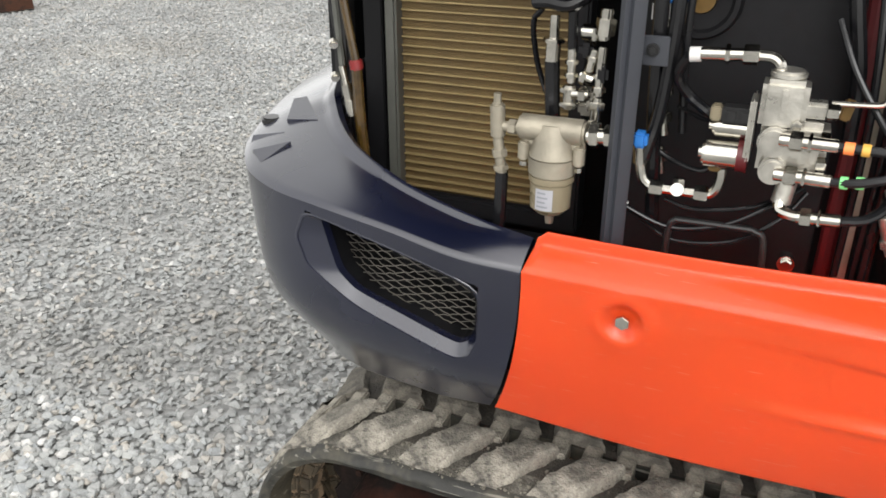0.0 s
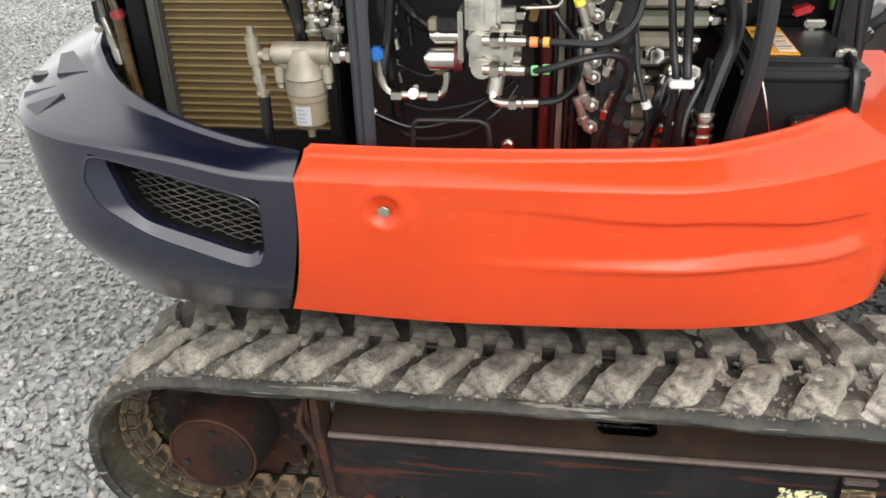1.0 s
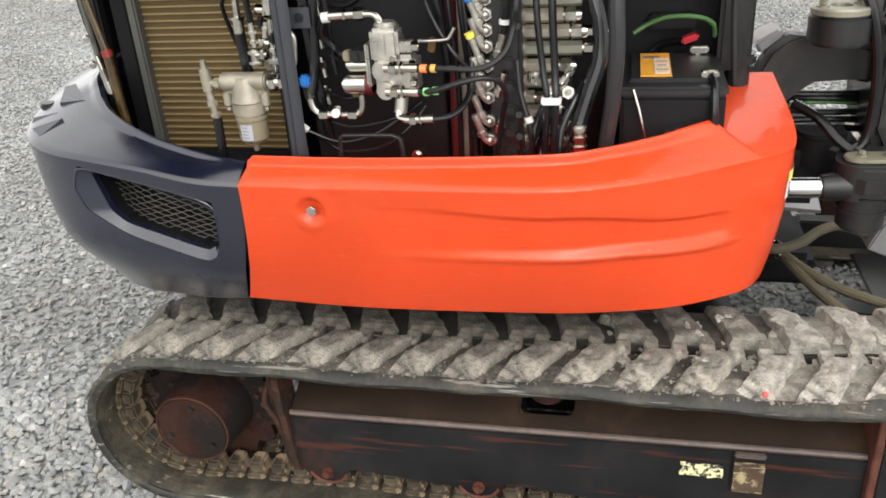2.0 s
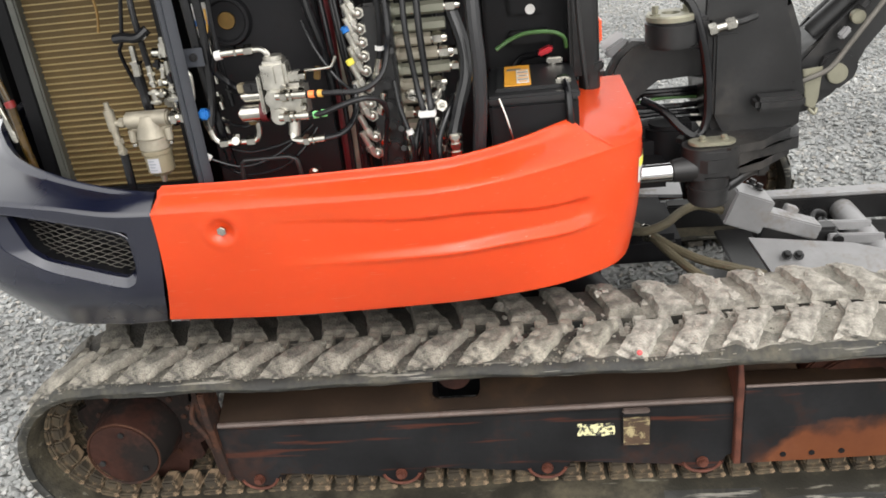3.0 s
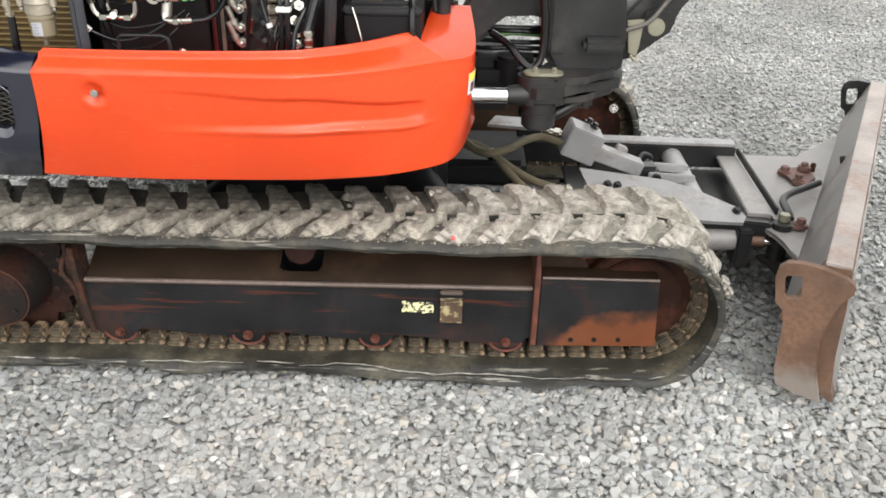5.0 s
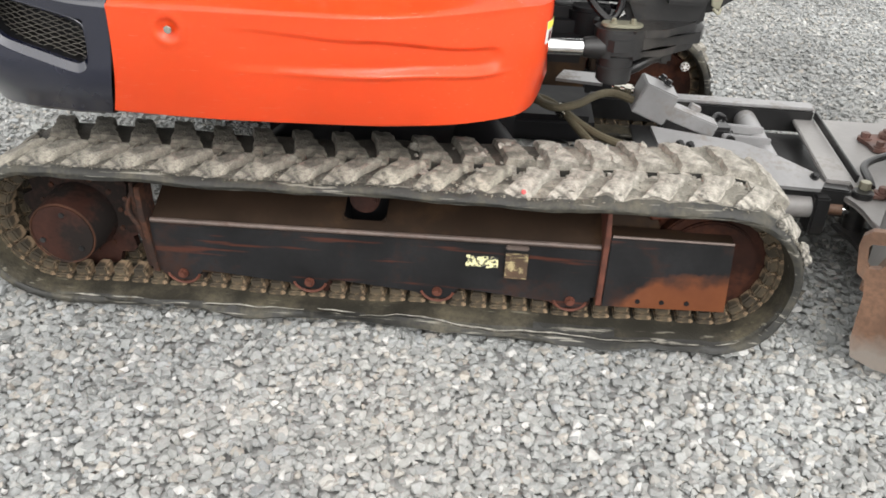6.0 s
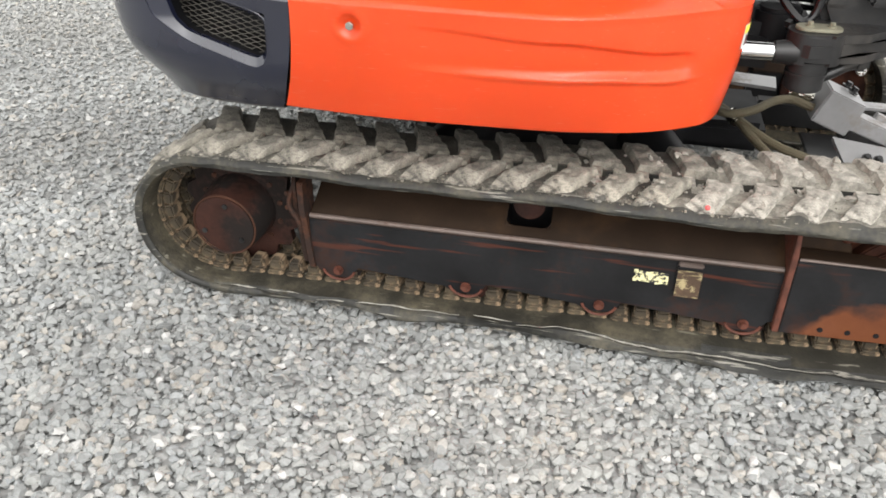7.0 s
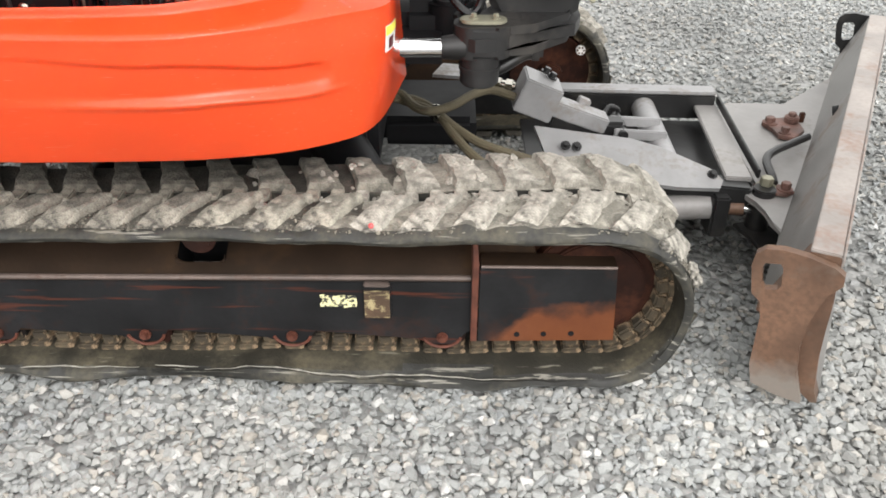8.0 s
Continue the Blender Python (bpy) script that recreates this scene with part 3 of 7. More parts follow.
def undercarriage(y_of, name):
    side = tagged(new(name), "black track frame, scraped to red-brown rust")
    side.parent = machine
    f = y_of  # maps a depth from the outer face to y
    # final drive cover with its bolts, motor flange and sprocket
    bm = bmesh.new()
    cyl(bm, (BACK - 0.008, f(-0.035), AXLE - 0.006), (BACK - 0.004, f(0.075), AXLE - 0.003), 0.086, 0.097, seg=48, bevel=0.006)
    cyl(bm, (BACK, f(0.075), AXLE), (BACK, f(0.10), AXLE), 0.120, seg=48, bevel=0.003)
    cyl(bm, (BACK, f(0.10), AXLE), (BACK, f(0.20), AXLE), 0.085, seg=32)
    drive = part("final_drive", bm, REDDISH, side, "dark red-brown final drive drum")
    for k in range(12):
        a = radians(30 * k + 11)
        bolt(drive, (BACK + 0.108 * math.cos(a), f(0.074), AXLE + 0.108 * math.sin(a)), (0, -1 if f(1) > f(0) else 1, 0), 0.0075, 0.011, RUSTY, washer=False)
    # thin lighter ring stands in for the highlight on the drum's rim
    b2 = bmesh.new()
    tube(b2, [(BACK - 0.008 + 0.0835 * math.cos(radians(a)), f(-0.0335), AXLE - 0.006 + 0.0835 * math.sin(radians(a))) for a in range(0, 361, 10)], 0.0028, seg=6, steps=1)
    part("worn_rim", b2, RUSTY, drive, "lighter red-brown ring for the rim's highlight")
    for a in (200, 320, 80):
        q = (BACK - 0.008 + 0.058 * math.cos(radians(a)), f(-0.036), AXLE - 0.006 + 0.058 * math.sin(radians(a)))
        b2 = bmesh.new()
        cyl(b2, q, (q[0], f(-0.041), q[2]), 0.007, seg=10)
        part("plug", b2, BLACK, drive)
    bm = bmesh.new()
    outline = []
    for k in range(42):
        r = 0.162 if k % 3 else 0.138
        a = 2 * math.pi * k / 42
        outline.append((BACK + r * math.cos(a), AXLE + r * math.sin(a)))
    y0 = min(f(0.068), f(0.092))
    upright(outline, y0, 0.024, bm)
    part("sprocket", bm, REDDISH, side)
    # rear end of the frame: flanged rings and a bracket
    curve = [(-0.602, 0.345), (-0.602, 0.300), (-0.601, 0.265), (-0.597, 0.238), (-0.594, 0.205), (-0.590, 0.160), (-0.584, 0.100)]
    for shift, wide, y0, y1, name in ((0.0, 0.015, -0.010, 0.060, "end_plate"), (-0.022, 0.010, 0.012, 0.070, "end_flange")):
        bm = bmesh.new()
        line = smooth_line([(x, 0, z) for x, z in curve], 4)
        upright([(q.x + shift, q.z) for q in line] + [(q.x + shift + wide, q.z) for q in line[::-1]], min(f(y0), f(y1)), y1 - y0, bm, 0.003)
        part(name, bm, RUSTY, side, "scraped red-brown end plate", smooth=40)
    for z, y in ((0.300, 0.015), (0.262, 0.012)):
        bolt(side, (-0.636, f(y), z), (-0.4, -1 if f(1) > f(0) else 1, 0.2), 0.0065, 0.009, RUSTY, washer=False)
    bm = bmesh.new()
    tube(bm, [(-0.62, f(0.03), 0.33), (-0.63, f(0.0), 0.28), (-0.605, f(-0.012), 0.24), (-0.60, f(-0.005), 0.20)], 0.006)
    part("grease_line", bm, RUSTY, side)
    # box frame: side face with tabs round the rollers, sloping top
    rollers = (-0.5075, -0.170, 0.165, 0.5075)
    low = [(-0.580, 0.112)]
    for q in rollers:
        low += [(q - 0.055, 0.092), (q - 0.030, 0.074), (q + 0.030, 0.074), (q + 0.052, 0.112)]
    low += [(0.575, 0.112)]
    bm = upright(low + [(0.575, 0.250), (-0.580, 0.242)], min(f(0.0), f(0.012)), 0.012)
    part("side_plate", bm, FRAME, side, "black side plate with rusty scrapes", smooth=None)
    bm = bmesh.new()
    cross = [(0.0, 0.240), (0.004, 0.252), (0.014, 0.259), (0.130, 0.318), (0.150, 0.318), (0.150, 0.10), (0.013, 0.10), (0.013, 0.235)]
    notch = [(0.0, 0.240), (0.004, 0.252), (0.014, 0.259), (0.040, 0.2722), (0.046, 0.200), (0.150, 0.195), (0.150, 0.10), (0.013, 0.10), (0.013, 0.235)]
    # cut open over the carrier roller
    for x0, x1, section in ((-0.578, -0.083, cross), (-0.083, 0.026, notch), (0.026, 0.573, cross)):
        a = [bm.verts.new((x0, f(y), z + 0.007 * x0 - 0.002)) for y, z in section]
        b = [bm.verts.new((x1, f(y), z + 0.007 * x1 - 0.002)) for y, z in section]
        grid_faces(bm, [a, b], close=True)
        bm.faces.new(a), bm.faces.new(b[::-1])
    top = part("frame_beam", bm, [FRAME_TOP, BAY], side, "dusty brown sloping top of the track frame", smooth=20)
    # inner faces of the cut-out coloured near-black, in place of its shade
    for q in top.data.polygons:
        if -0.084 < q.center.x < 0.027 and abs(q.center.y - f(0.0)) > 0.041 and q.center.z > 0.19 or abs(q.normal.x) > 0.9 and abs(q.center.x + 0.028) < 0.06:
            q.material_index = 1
    for q in rollers:
        bm = bmesh.new()
        cyl(bm, (q + 0.012, f(0.014), 0.090), (q + 0.012, f(0.045), 0.090), 0.042, seg=28, bevel=0.003)
        cyl(bm, (q + 0.012, f(0.045), 0.088), (q + 0.012, f(0.13), 0.088), 0.036, seg=24)
        rl = part("track_roller", bm, REDDISH, side)
        b2 = bmesh.new()
        cyl(b2, (q, f(0.0), 0.098), (q, f(-0.010), 0.098), 0.013, seg=16, bevel=0.002)
        cyl(b2, (q, f(-0.010), 0.102), (q, f(-0.020), 0.102), 0.009, seg=6, bevel=0.001)
        part("roller_bolt", b2, BOLT_RUST, rl)
        b2 = bmesh.new()
        tube(b2, [(q + 0.043 * math.cos(radians(a)), f(-0.001), 0.104 + 0.036 * math.sin(radians(a))) for a in range(195, 350, 10)], 0.0036, seg=8, steps=2)
        part("roller_flange", b2, BOLT_RUST, rl, "scraped red-brown rim")
    # carrier roller in its cut-out
    for x0, way in ((-0.083, 1), (0.026, -1)):
        # rounded lower corners of the cut-out
        bm = bmesh.new()
        arc = [(x0, 0.268)] + [(x0 + way * 0.020 * (1 - math.sin(q)), 0.268 + 0.020 * (1 - math.cos(q))) for q in (0.0, 0.4, 0.8, 1.2, 1.57)]
        upright(arc, min(f(0.038), f(0.044)), 0.006, bm, 0)
        part("corner_fillet", bm, FRAME_TOP, side, smooth=None)
    bm = bmesh.new()
    cyl(bm, (-0.030, f(0.050), 0.322), (-0.030, f(0.14), 0.322), 0.038, seg=32, bevel=0.004)
    cyl(bm, (-0.030, f(0.044), 0.322), (-0.030, f(0.052), 0.322), 0.029, seg=32, bevel=0.003)
    part("carrier_roller", bm, REDDISH, side)
    bm = bmesh.new()
    tube(bm, [(-0.578, f(0.0055), 0.2495), (-0.2, f(0.0055), 0.2520), (0.2, f(0.0055), 0.2550), (0.569, f(0.0055), 0.2575)], 0.0062, seg=8, steps=10)
    part("worn_edge", bm, WORN_EDGE, side, "edge worn to bare, pinkish steel")
    # front: guard over the tensioner, rib, idler wheel
    bm = upright([(0.571, 0.100), (0.585, 0.100), (0.585, 0.310), (0.580, 0.375), (0.571, 0.375)], min(f(-0.020), f(0.10)), 0.12)
    part("rib", bm, BOLT_RUST, side, "scraped reddish rib", smooth=None)
    bm = upright([(0.587, 0.097), (0.894, 0.104), (0.882, 0.298), (0.587, 0.298)], min(f(-0.016), f(-0.006)), 0.010)
    guard = part("guard_plate", bm, GUARD, side, "black guard plate with a broad rust patch", smooth=None)
    bm = bmesh.new()
    box(bm, (0.735, f(0.012), 0.3005), (0.292, 0.052, 0.006), 0.002)
    part("top_flange", bm, FRAME_TOP, guard)
    bm = bmesh.new()
    tube(bm, [(0.590, f(-0.0135), 0.3005), (0.70, f(-0.0135), 0.3007), (0.881, f(-0.0135), 0.3005)], 0.0036, seg=8, steps=8)
    part("worn_edge", bm, WORN_EDGE, guard, "edge worn to bare steel")
    # flat black discs on the plate imitate the dark of three holes
    for q in (0.675, 0.735, 0.797):
        bm = bmesh.new()
        cyl(bm, (q, f(-0.0165), 0.120 + (q - 0.675) * 0.03), (q, f(-0.0185), 0.120 + (q - 0.675) * 0.03), 0.0065, seg=12)
        part("hole", bm, BAY, guard)
    bm = bmesh.new()
    cyl(bm, (FRONT, f(0.040), AXLE), (FRONT, f(0.150), AXLE), 0.142, seg=56, bevel=0.004)
    cyl(bm, (FRONT, f(0.075), AXLE), (FRONT, f(0.115), AXLE), 0.160, seg=56, bevel=0.004)
    cyl(bm, (FRONT, f(0.028), AXLE), (FRONT, f(0.044), AXLE), 0.118, seg=48, bevel=0.004)
    cyl(bm, (FRONT, f(0.005), AXLE), (FRONT, f(0.19), AXLE), 0.045, seg=32, bevel=0.004)
    part("idler_wheel", bm, IDLER, side, "dark rusty brown front idler wheel")
    bm = bmesh.new()
    box(bm, (0.70, f(0.075), 0.215), (0.25, 0.09, 0.12), 0.01)
    part("tensioner", bm, FRAME, side)
    bm = bmesh.new()
    box(bm, (0.695, f(0.115), 0.322), (0.215, 0.05, 0.115), 0.008)
    part("yoke_top", bm, FRAME_TOP, side)
    bm = upright([(0.587, 0.290), (0.715, 0.290), (0.690, 0.362), (0.587, 0.372)], min(f(0.045), f(0.060)), 0.015)
    yoke = part("yoke_plate", bm, FRAME_TOP, side, "dusty brown yoke plate", smooth=None)
    # a black bar laid on the plate, for the dark in a slot
    bm = box(bmesh.new(), (0.640, f(0.044), 0.350), (0.062, 0.004, 0.008), 0.003)
    part("slot", bm, BAY, yoke)
    bm = cyl(bmesh.new(), (0.680, f(0.035), 0.341), (0.740, f(0.050), 0.344), 0.012, seg=16, bevel=0.003)
    part("yoke_pin", bm, BOLT_RUST, yoke, "rusty pin end")
    # near-black sheet added behind the cut-out so that it stays dark
    bm = bmesh.new()
    box(bm, (-0.03, f(0.165), 0.28), (0.20, 0.012, 0.18), 0.002)
    part("roller_backing", bm, BAY, side)
    return side


def rust_patch():
    """Black paint that has rusted through over the lower front corner."""
    m = FRAME.copy()
    m.name = "rust_patched_paint"
    n, l = m.node_tree.nodes, m.node_tree.links
    tc = n.new("ShaderNodeTexCoord")
    sep = n.new("ShaderNodeSeparateXYZ")
    l.new(tc.outputs["Object"], sep.inputs[0])
    ns = n.new("ShaderNodeTexNoise")
    ns.inputs["Scale"].default_value, ns.inputs["Detail"].default_value = 14, 6
    l.new(tc.outputs["Object"], ns.inputs["Vector"])

    def calc(op, a, b):
        t = n.new("ShaderNodeMath")
        t.operation = op
        for s, v in zip(t.inputs, (a, b)):
            if isinstance(v, (int, float)):
                s.default_value = v
            else:
                l.new(v, s)
        return t.outputs[0]
    # rises steeply, then runs level towards the front, with a ragged edge
    ahead = calc('SUBTRACT', sep.outputs["X"], 0.63)
    edge = calc('ADD', calc('MINIMUM', calc('MULTIPLY', ahead, 1.15), 0.080), calc('ADD', calc('MULTIPLY', ahead, 0.08), 0.100))
    edge = calc('ADD', edge, calc('MULTIPLY', calc('SUBTRACT', ns.outputs["Fac"], 0.5), 0.10))
    t = n.new("ShaderNodeMapRange")
    l.new(calc('SUBTRACT', edge, sep.outputs["Z"]), t.inputs["Value"])
    t.inputs["From Min"].default_value, t.inputs["From Max"].default_value = -0.012, 0.02
    b = n["Principled BSDF"]
    old = b.inputs["Base Color"].links[0].from_socket
    mx = n.new("ShaderNodeMix")
    mx.data_type = 'RGBA'
    l.new(t.outputs[0], mx.inputs[0])
    l.new(old, mx.inputs[6])
    mx2 = n.new("ShaderNodeMix")
    mx2.data_type = 'RGBA'
    l.new(ns.outputs["Fac"], mx2.inputs[0])
    mx2.inputs[6].default_value, mx2.inputs[7].default_value = (0.068, 0.021, 0.010, 1), (0.165, 0.056, 0.022, 1)
    l.new(mx2.outputs[2], mx.inputs[7])
    l.new(mx.outputs[2], b.inputs["Base Color"])
    return m


GUARD = rust_patch()
near_side = undercarriage(lambda d: d, "track_frame")
far_side = undercarriage(lambda d: 2 * MID - 0.08 - d, "track_frame")
far_side.location.x = 0.035

# stickers on the near side plate
bm = bmesh.new()
r = random.Random(5)
torn = [(0.236 + 0.080 * k / 9, 0.179 + r.uniform(-0.001, 0.004)) for k in range(10)] + [(0.317 + r.uniform(-0.002, 0.001), 0.190), (0.317, 0.203)]
torn += [(0.316 - 0.080 * k / 9, 0.2135 + r.uniform(-0.004, 0.001)) for k in range(10)] + [(0.236 + r.uniform(0, 0.008), 0.205), (0.241, 0.197), (0.235, 0.188)]
upright(torn, -0.0026, 0.0022, bm, 0)
part("sticker", bm, WORN_LABEL, near_side, "torn pale yellow sticker")
bm = bmesh.new()
box(bm, (0.363, -0.005, 0.203), (0.062, 0.008, 0.090), 0.003)
part("hatch_plate", bm, FRAME, near_side, "small worn cover plate with a yellowed sticker")
bm = bmesh.new()
box(bm, (0.363, -0.006, 0.246), (0.058, 0.014, 0.010), 0.003)
part("plate_lip", bm, WORN_EDGE, near_side, "bent lip worn to bare steel")
bm = bmesh.new()
box(bm, (0.363, -0.0105, 0.195), (0.056, 0.002, 0.074), 0)
part("sticker", bm, material("rubbed_sticker", (0.075, 0.045, 0.026), 0.6, spread=0.4, dirt=(0.34, 0.28, 0.15), dirt_amount=0.26, dirt_scale=42, scratch=(0.45, 0.38, 0.2), scratch_at=0.58), near_side, "rubbed-off yellowed sticker")

# middle of the undercarriage and slew ring
bm = bmesh.new()
box(bm, (-0.02, MID, 0.36), (0.72, 0.72, 0.16), 0.03)
for sx in (-0.34, 0.36):
    for sy in (0.30, 2 * MID - 0.30):
        a, b = Vector((sx, sy, 0.30)), Vector((sx * 0.5, MID + (sy - MID) * 0.45, 0.38))
        cyl(bm, a - Vector((0, (0.12 if sy < MID else -0.12), 0)), b, 0.075, seg=12)
part("undercarriage", bm, BAY, machine)
bm = bmesh.new()
cyl(bm, (0, MID, 0.43), (0, MID, 0.53), 0.36, seg=48)
part("slew_ring", bm, BLACK, machine)
bm = slab(bmesh.new(), [(-1.02, 0.22), (-0.85, 0.05), (-0.55, 0.0), (0.05, 0.0), (0.30, 0.12), (0.36, 0.30), (0.36, 1.27), (0.30, 1.45), (0.05, 1.57),
                       (-0.55, 1.57), (-0.85, 1.52), (-1.02, 1.35)], 0.05, Matrix.Translation((0, 0, 0.545)))
part("platform", bm, BAY, machine, "black turntable floor")

# ---------- orange side panel ----------
RIDGE = [(0.0, -0.543, -0.105, 0.822), (0.30, -0.300, -0.109, 0.822), (0.50, -0.020, -0.105, 0.822), (0.60, 0.092, -0.076, 0.822), (0.70, 0.200, -0.022, 0.822), (0.80, 0.318, 0.062, 0.820),
         (0.86, 0.375, 0.108, 0.817), (0.90, 0.400, 0.150, 0.820), (0.94, 0.405, 0.23, 0.838), (1.0, 0.393, 0.425, 0.873)]
BELOW = [(0.0, -0.543, -0.046), (0.30, -0.330, -0.060), (0.50, -0.010, -0.046), (0.60, 0.105, -0.028), (0.70, 0.215, 0.004), (0.80, 0.315, 0.062),
         (0.86, 0.352, 0.105), (0.90, 0.372, 0.155), (0.94, 0.388, 0.23), (1.0, 0.415, 0.42)]
ABOVE = [(0.0, -0.543, -0.068, 0.864), (0.30, -0.300, -0.072, 0.864), (0.50, -0.010, -0.048, 0.865), (0.60, 0.075, -0.014, 0.866), (0.70, 0.160, 0.040, 0.868),
         (0.79, 0.240, 0.102, 0.873), (0.815, 0.256, 0.118, 0.868), (0.822, 0.263, 0.114, 0.850), (0.832, 0.271, 0.122, 0.847), (0.86, 0.275, 0.165, 0.851), (0.90, 0.280, 0.235, 0.857), (0.94, 0.284, 0.310, 0.862), (1.0, 0.291, 0.425, 0.868)]
FLANK = [(0.0, 0.0, 0.0), (0.08, 0.07, 0.02), (0.16, 0.10, 0.12), (0.32, 0.14, 0.38), (0.44, 0.22, 0.47), (0.88, 0.88, 0.86), (1.0, 1.0, 1.0)]
BOLT_AT = (-0.414, 0.778)


def lean(z):
    """How far the seam between panel and counterweight lies back at a height: most at its foot."""
    return 0.050 * max(0.0, (0.822 - z) / 0.26) ** 2.2


def panel_point(s, t):
    """s along the panel, t from the top edge (0) over the ridge (0.2) down to the lower edge (1)."""
    rx, ry, rz = spread(RIDGE, s)
    bx, by = spread(BELOW, s)
    ax, ay, az = spread(ABOVE, s)
    bz = 0.563
    if t < 0.2:
        u = t / 0.2
        # a rolled lip along the top edge
        crown = 0.0016 * math.exp(-((u - 0.12) / 0.10) ** 2) + 0.0018 * math.sin(u * math.pi)
        crown -= 0.009 * step(0.014, 0.0, s) * (1 - u)
        # a flat lip, a steep flank and a flare towards the ridge, running out into a plain slope ahead
        over, down = spread(FLANK, u)
        w = step(0.82, 0.72, s)
        over, down = u + (over - u) * w, u + (down - u) * w
        x, y, z = ax + (rx - ax) * over, ay + (ry - ay) * over, az + (rz - az) * down + crown
        out = 0.0
    else:
        u = (t - 0.2) / 0.8
        z = rz + (bz - rz) * u
        k = 0.30 * u + 0.70 * u * u
        # a long hollow lies along the side: a crisp brow above it, a rounded shoulder below, a rounded front end
        h = (z - 0.563) / 0.26
        fade = step(0.26, 0.60, s)
        nose = step(0.785, 0.750, s + 0.02 * ((h - 0.58) / 0.12) ** 2)
        brow = 0.875 - 0.06 * step(0.34, 0.50, s) - 0.13 * step(0.52, 0.76, s)
        low = 0.50 - 0.05 * step(0.60, 0.76, s)
        hollow = step(brow, brow - 0.036, h) * step(low + 0.005, low + 0.075, h)
        shoulder = math.exp(-((h - low + 0.005) / 0.024) ** 2)
        out = fade * nose * (-0.0105 * hollow) + 0.006 * shoulder * fade * step(0.82, 0.72, s) + 0.004 * math.sin(u * math.pi) + 0.0010 * math.exp(-((h - 0.985) / 0.03) ** 2)
        x, y = rx + (bx - rx) * k, ry + (by - ry) * k
    nx, ny, _ = spread(RIDGE, min(1, s + 0.005))
    px, py, _ = spread(RIDGE, max(0, s - 0.005))
    d = Vector((ny - py, -(nx - px), 0)).normalized()
    # the rear edge leans back towards its foot
    x -= lean(z) * step(0.25, 0.0, s)
    x += 0.012 * max(0.0, min(1.0, (z - 0.822) / 0.042)) * step(0.06, 0.0, s)
    r = math.hypot(x - BOLT_AT[0], z - BOLT_AT[1]) if t > 0.2 else 9
    out += -0.010 * step(0.029, 0.010, r) + 0.0022 * math.exp(-((r - 0.033) / 0.009) ** 2)
    return Vector((x, y, z)) + d * out


bm = bmesh.new()
ss = [0.003 * i for i in range(10)] + [0.03 + 0.97 * i / 150 for i in range(151)]
tt = [0.2 * i / 22 for i in range(23)] + [0.2 + 0.06 * (i + 1) / 12 for i in range(12)] + [0.26 + 0.74 * (i + 1) / 64 for i in range(64)]
rows = []
for s in ss:
    row = []
    lip = panel_point(s, 0.0)
    inn = Vector((0, 0.010, -0.030)) if s < 0.8 else Vector((-0.006, 0.006, -0.025))
    row.append(bm.verts.new(lip + inn))
    row += [bm.verts.new(panel_point(s, t)) for t in tt]
    row.append(bm.verts.new(panel_point(s, 1.0) + Vector((-0.004 if s > 0.8 else 0, 0.016, -0.004))))
    rows.append(row)
grid_faces(bm, rows)
bmesh.ops.solidify(bm, geom=bm.faces[:], thickness=0.003)
side_panel = part("side_panel", bm, ORANGE, machine, "bright orange plastic side panel with fine scratches", smooth=58)
bolt(side_panel, (BOLT_AT[0], -0.099, BOLT_AT[1]), (0, -1, 0), 0.0092, 0.009, STEEL, "panel_bolt", washer=False)


def on_panel(s0, s1, h0, h1, lift):
    """A patch that follows the panel, from s0 to s1 along it and between two heights."""
    bm = bmesh.new()
    rows = []
    for i in range(9):
        s = s0 + (s1 - s0) * i / 8
        rz = spread(RIDGE, s)[2]
        row = []
        for k in range(9):
            t = 0.2 + 0.8 * (rz - h0 - (h1 - h0) * k / 8) / (rz - 0.563)
            p = panel_point(s, t)
            e, g = panel_point(s + 0.004, t) - p, panel_point(s, t + 0.01) - p
            d = e.cross(g).normalized()
            row.append(bm.verts.new(p + (d if d.y < 0 else -d) * lift))
        rows.append(row)
    grid_faces(bm, rows)
    return bm


sticker = part("warning_sticker", on_panel(0.880, 0.920, 0.722, 0.775, 0.0012), LABEL, side_panel, "white and yellow warning sticker")
part("warning_band", on_panel(0.881, 0.919, 0.756, 0.774, 0.0022), YELLOW_TAPE, sticker, "yellow band")
part("warning_mark", on_panel(0.890, 0.906, 0.727, 0.750, 0.0022), RED, sticker)

# ---------- counterweight ----------
CW_OUT = [(0.0, -0.546, -0.100, 0.819), (0.07, -0.630, -0.106, 0.828), (0.15, -0.730, -0.100, 0.846), (0.23, -0.840, -0.092, 0.861), (0.30, -0.925, -0.074, 0.868),
          (0.36, -0.990, -0.036, 0.876), (0.42, -1.038, 0.030, 0.886), (0.48, -1.070, 0.115, 0.895), (0.58, -1.105, 0.280, 0.908), (0.72, -1.125, 0.500, 0.915), (1.0, -1.130, 0.785, 0.915)]
CW_IN = [(0.0, -0.542, -0.062, 0.850), (0.07, -0.615, -0.048, 0.857), (0.15, -0.710, -0.024, 0.872), (0.23, -0.789, 0.002, 0.892), (0.30, -0.849, 0.036, 0.907),
         (0.36, -0.889, 0.072, 0.920), (0.42, -0.922, 0.114, 0.934), (0.48, -0.950, 0.160, 0.948), (0.58, -0.985, 0.270, 0.958), (0.72, -1.005, 0.500, 0.960), (1.0, -1.010, 0.785, 0.960)]
RIM_HIGH = 0.008                 # the inner rim stands this much above the flat top
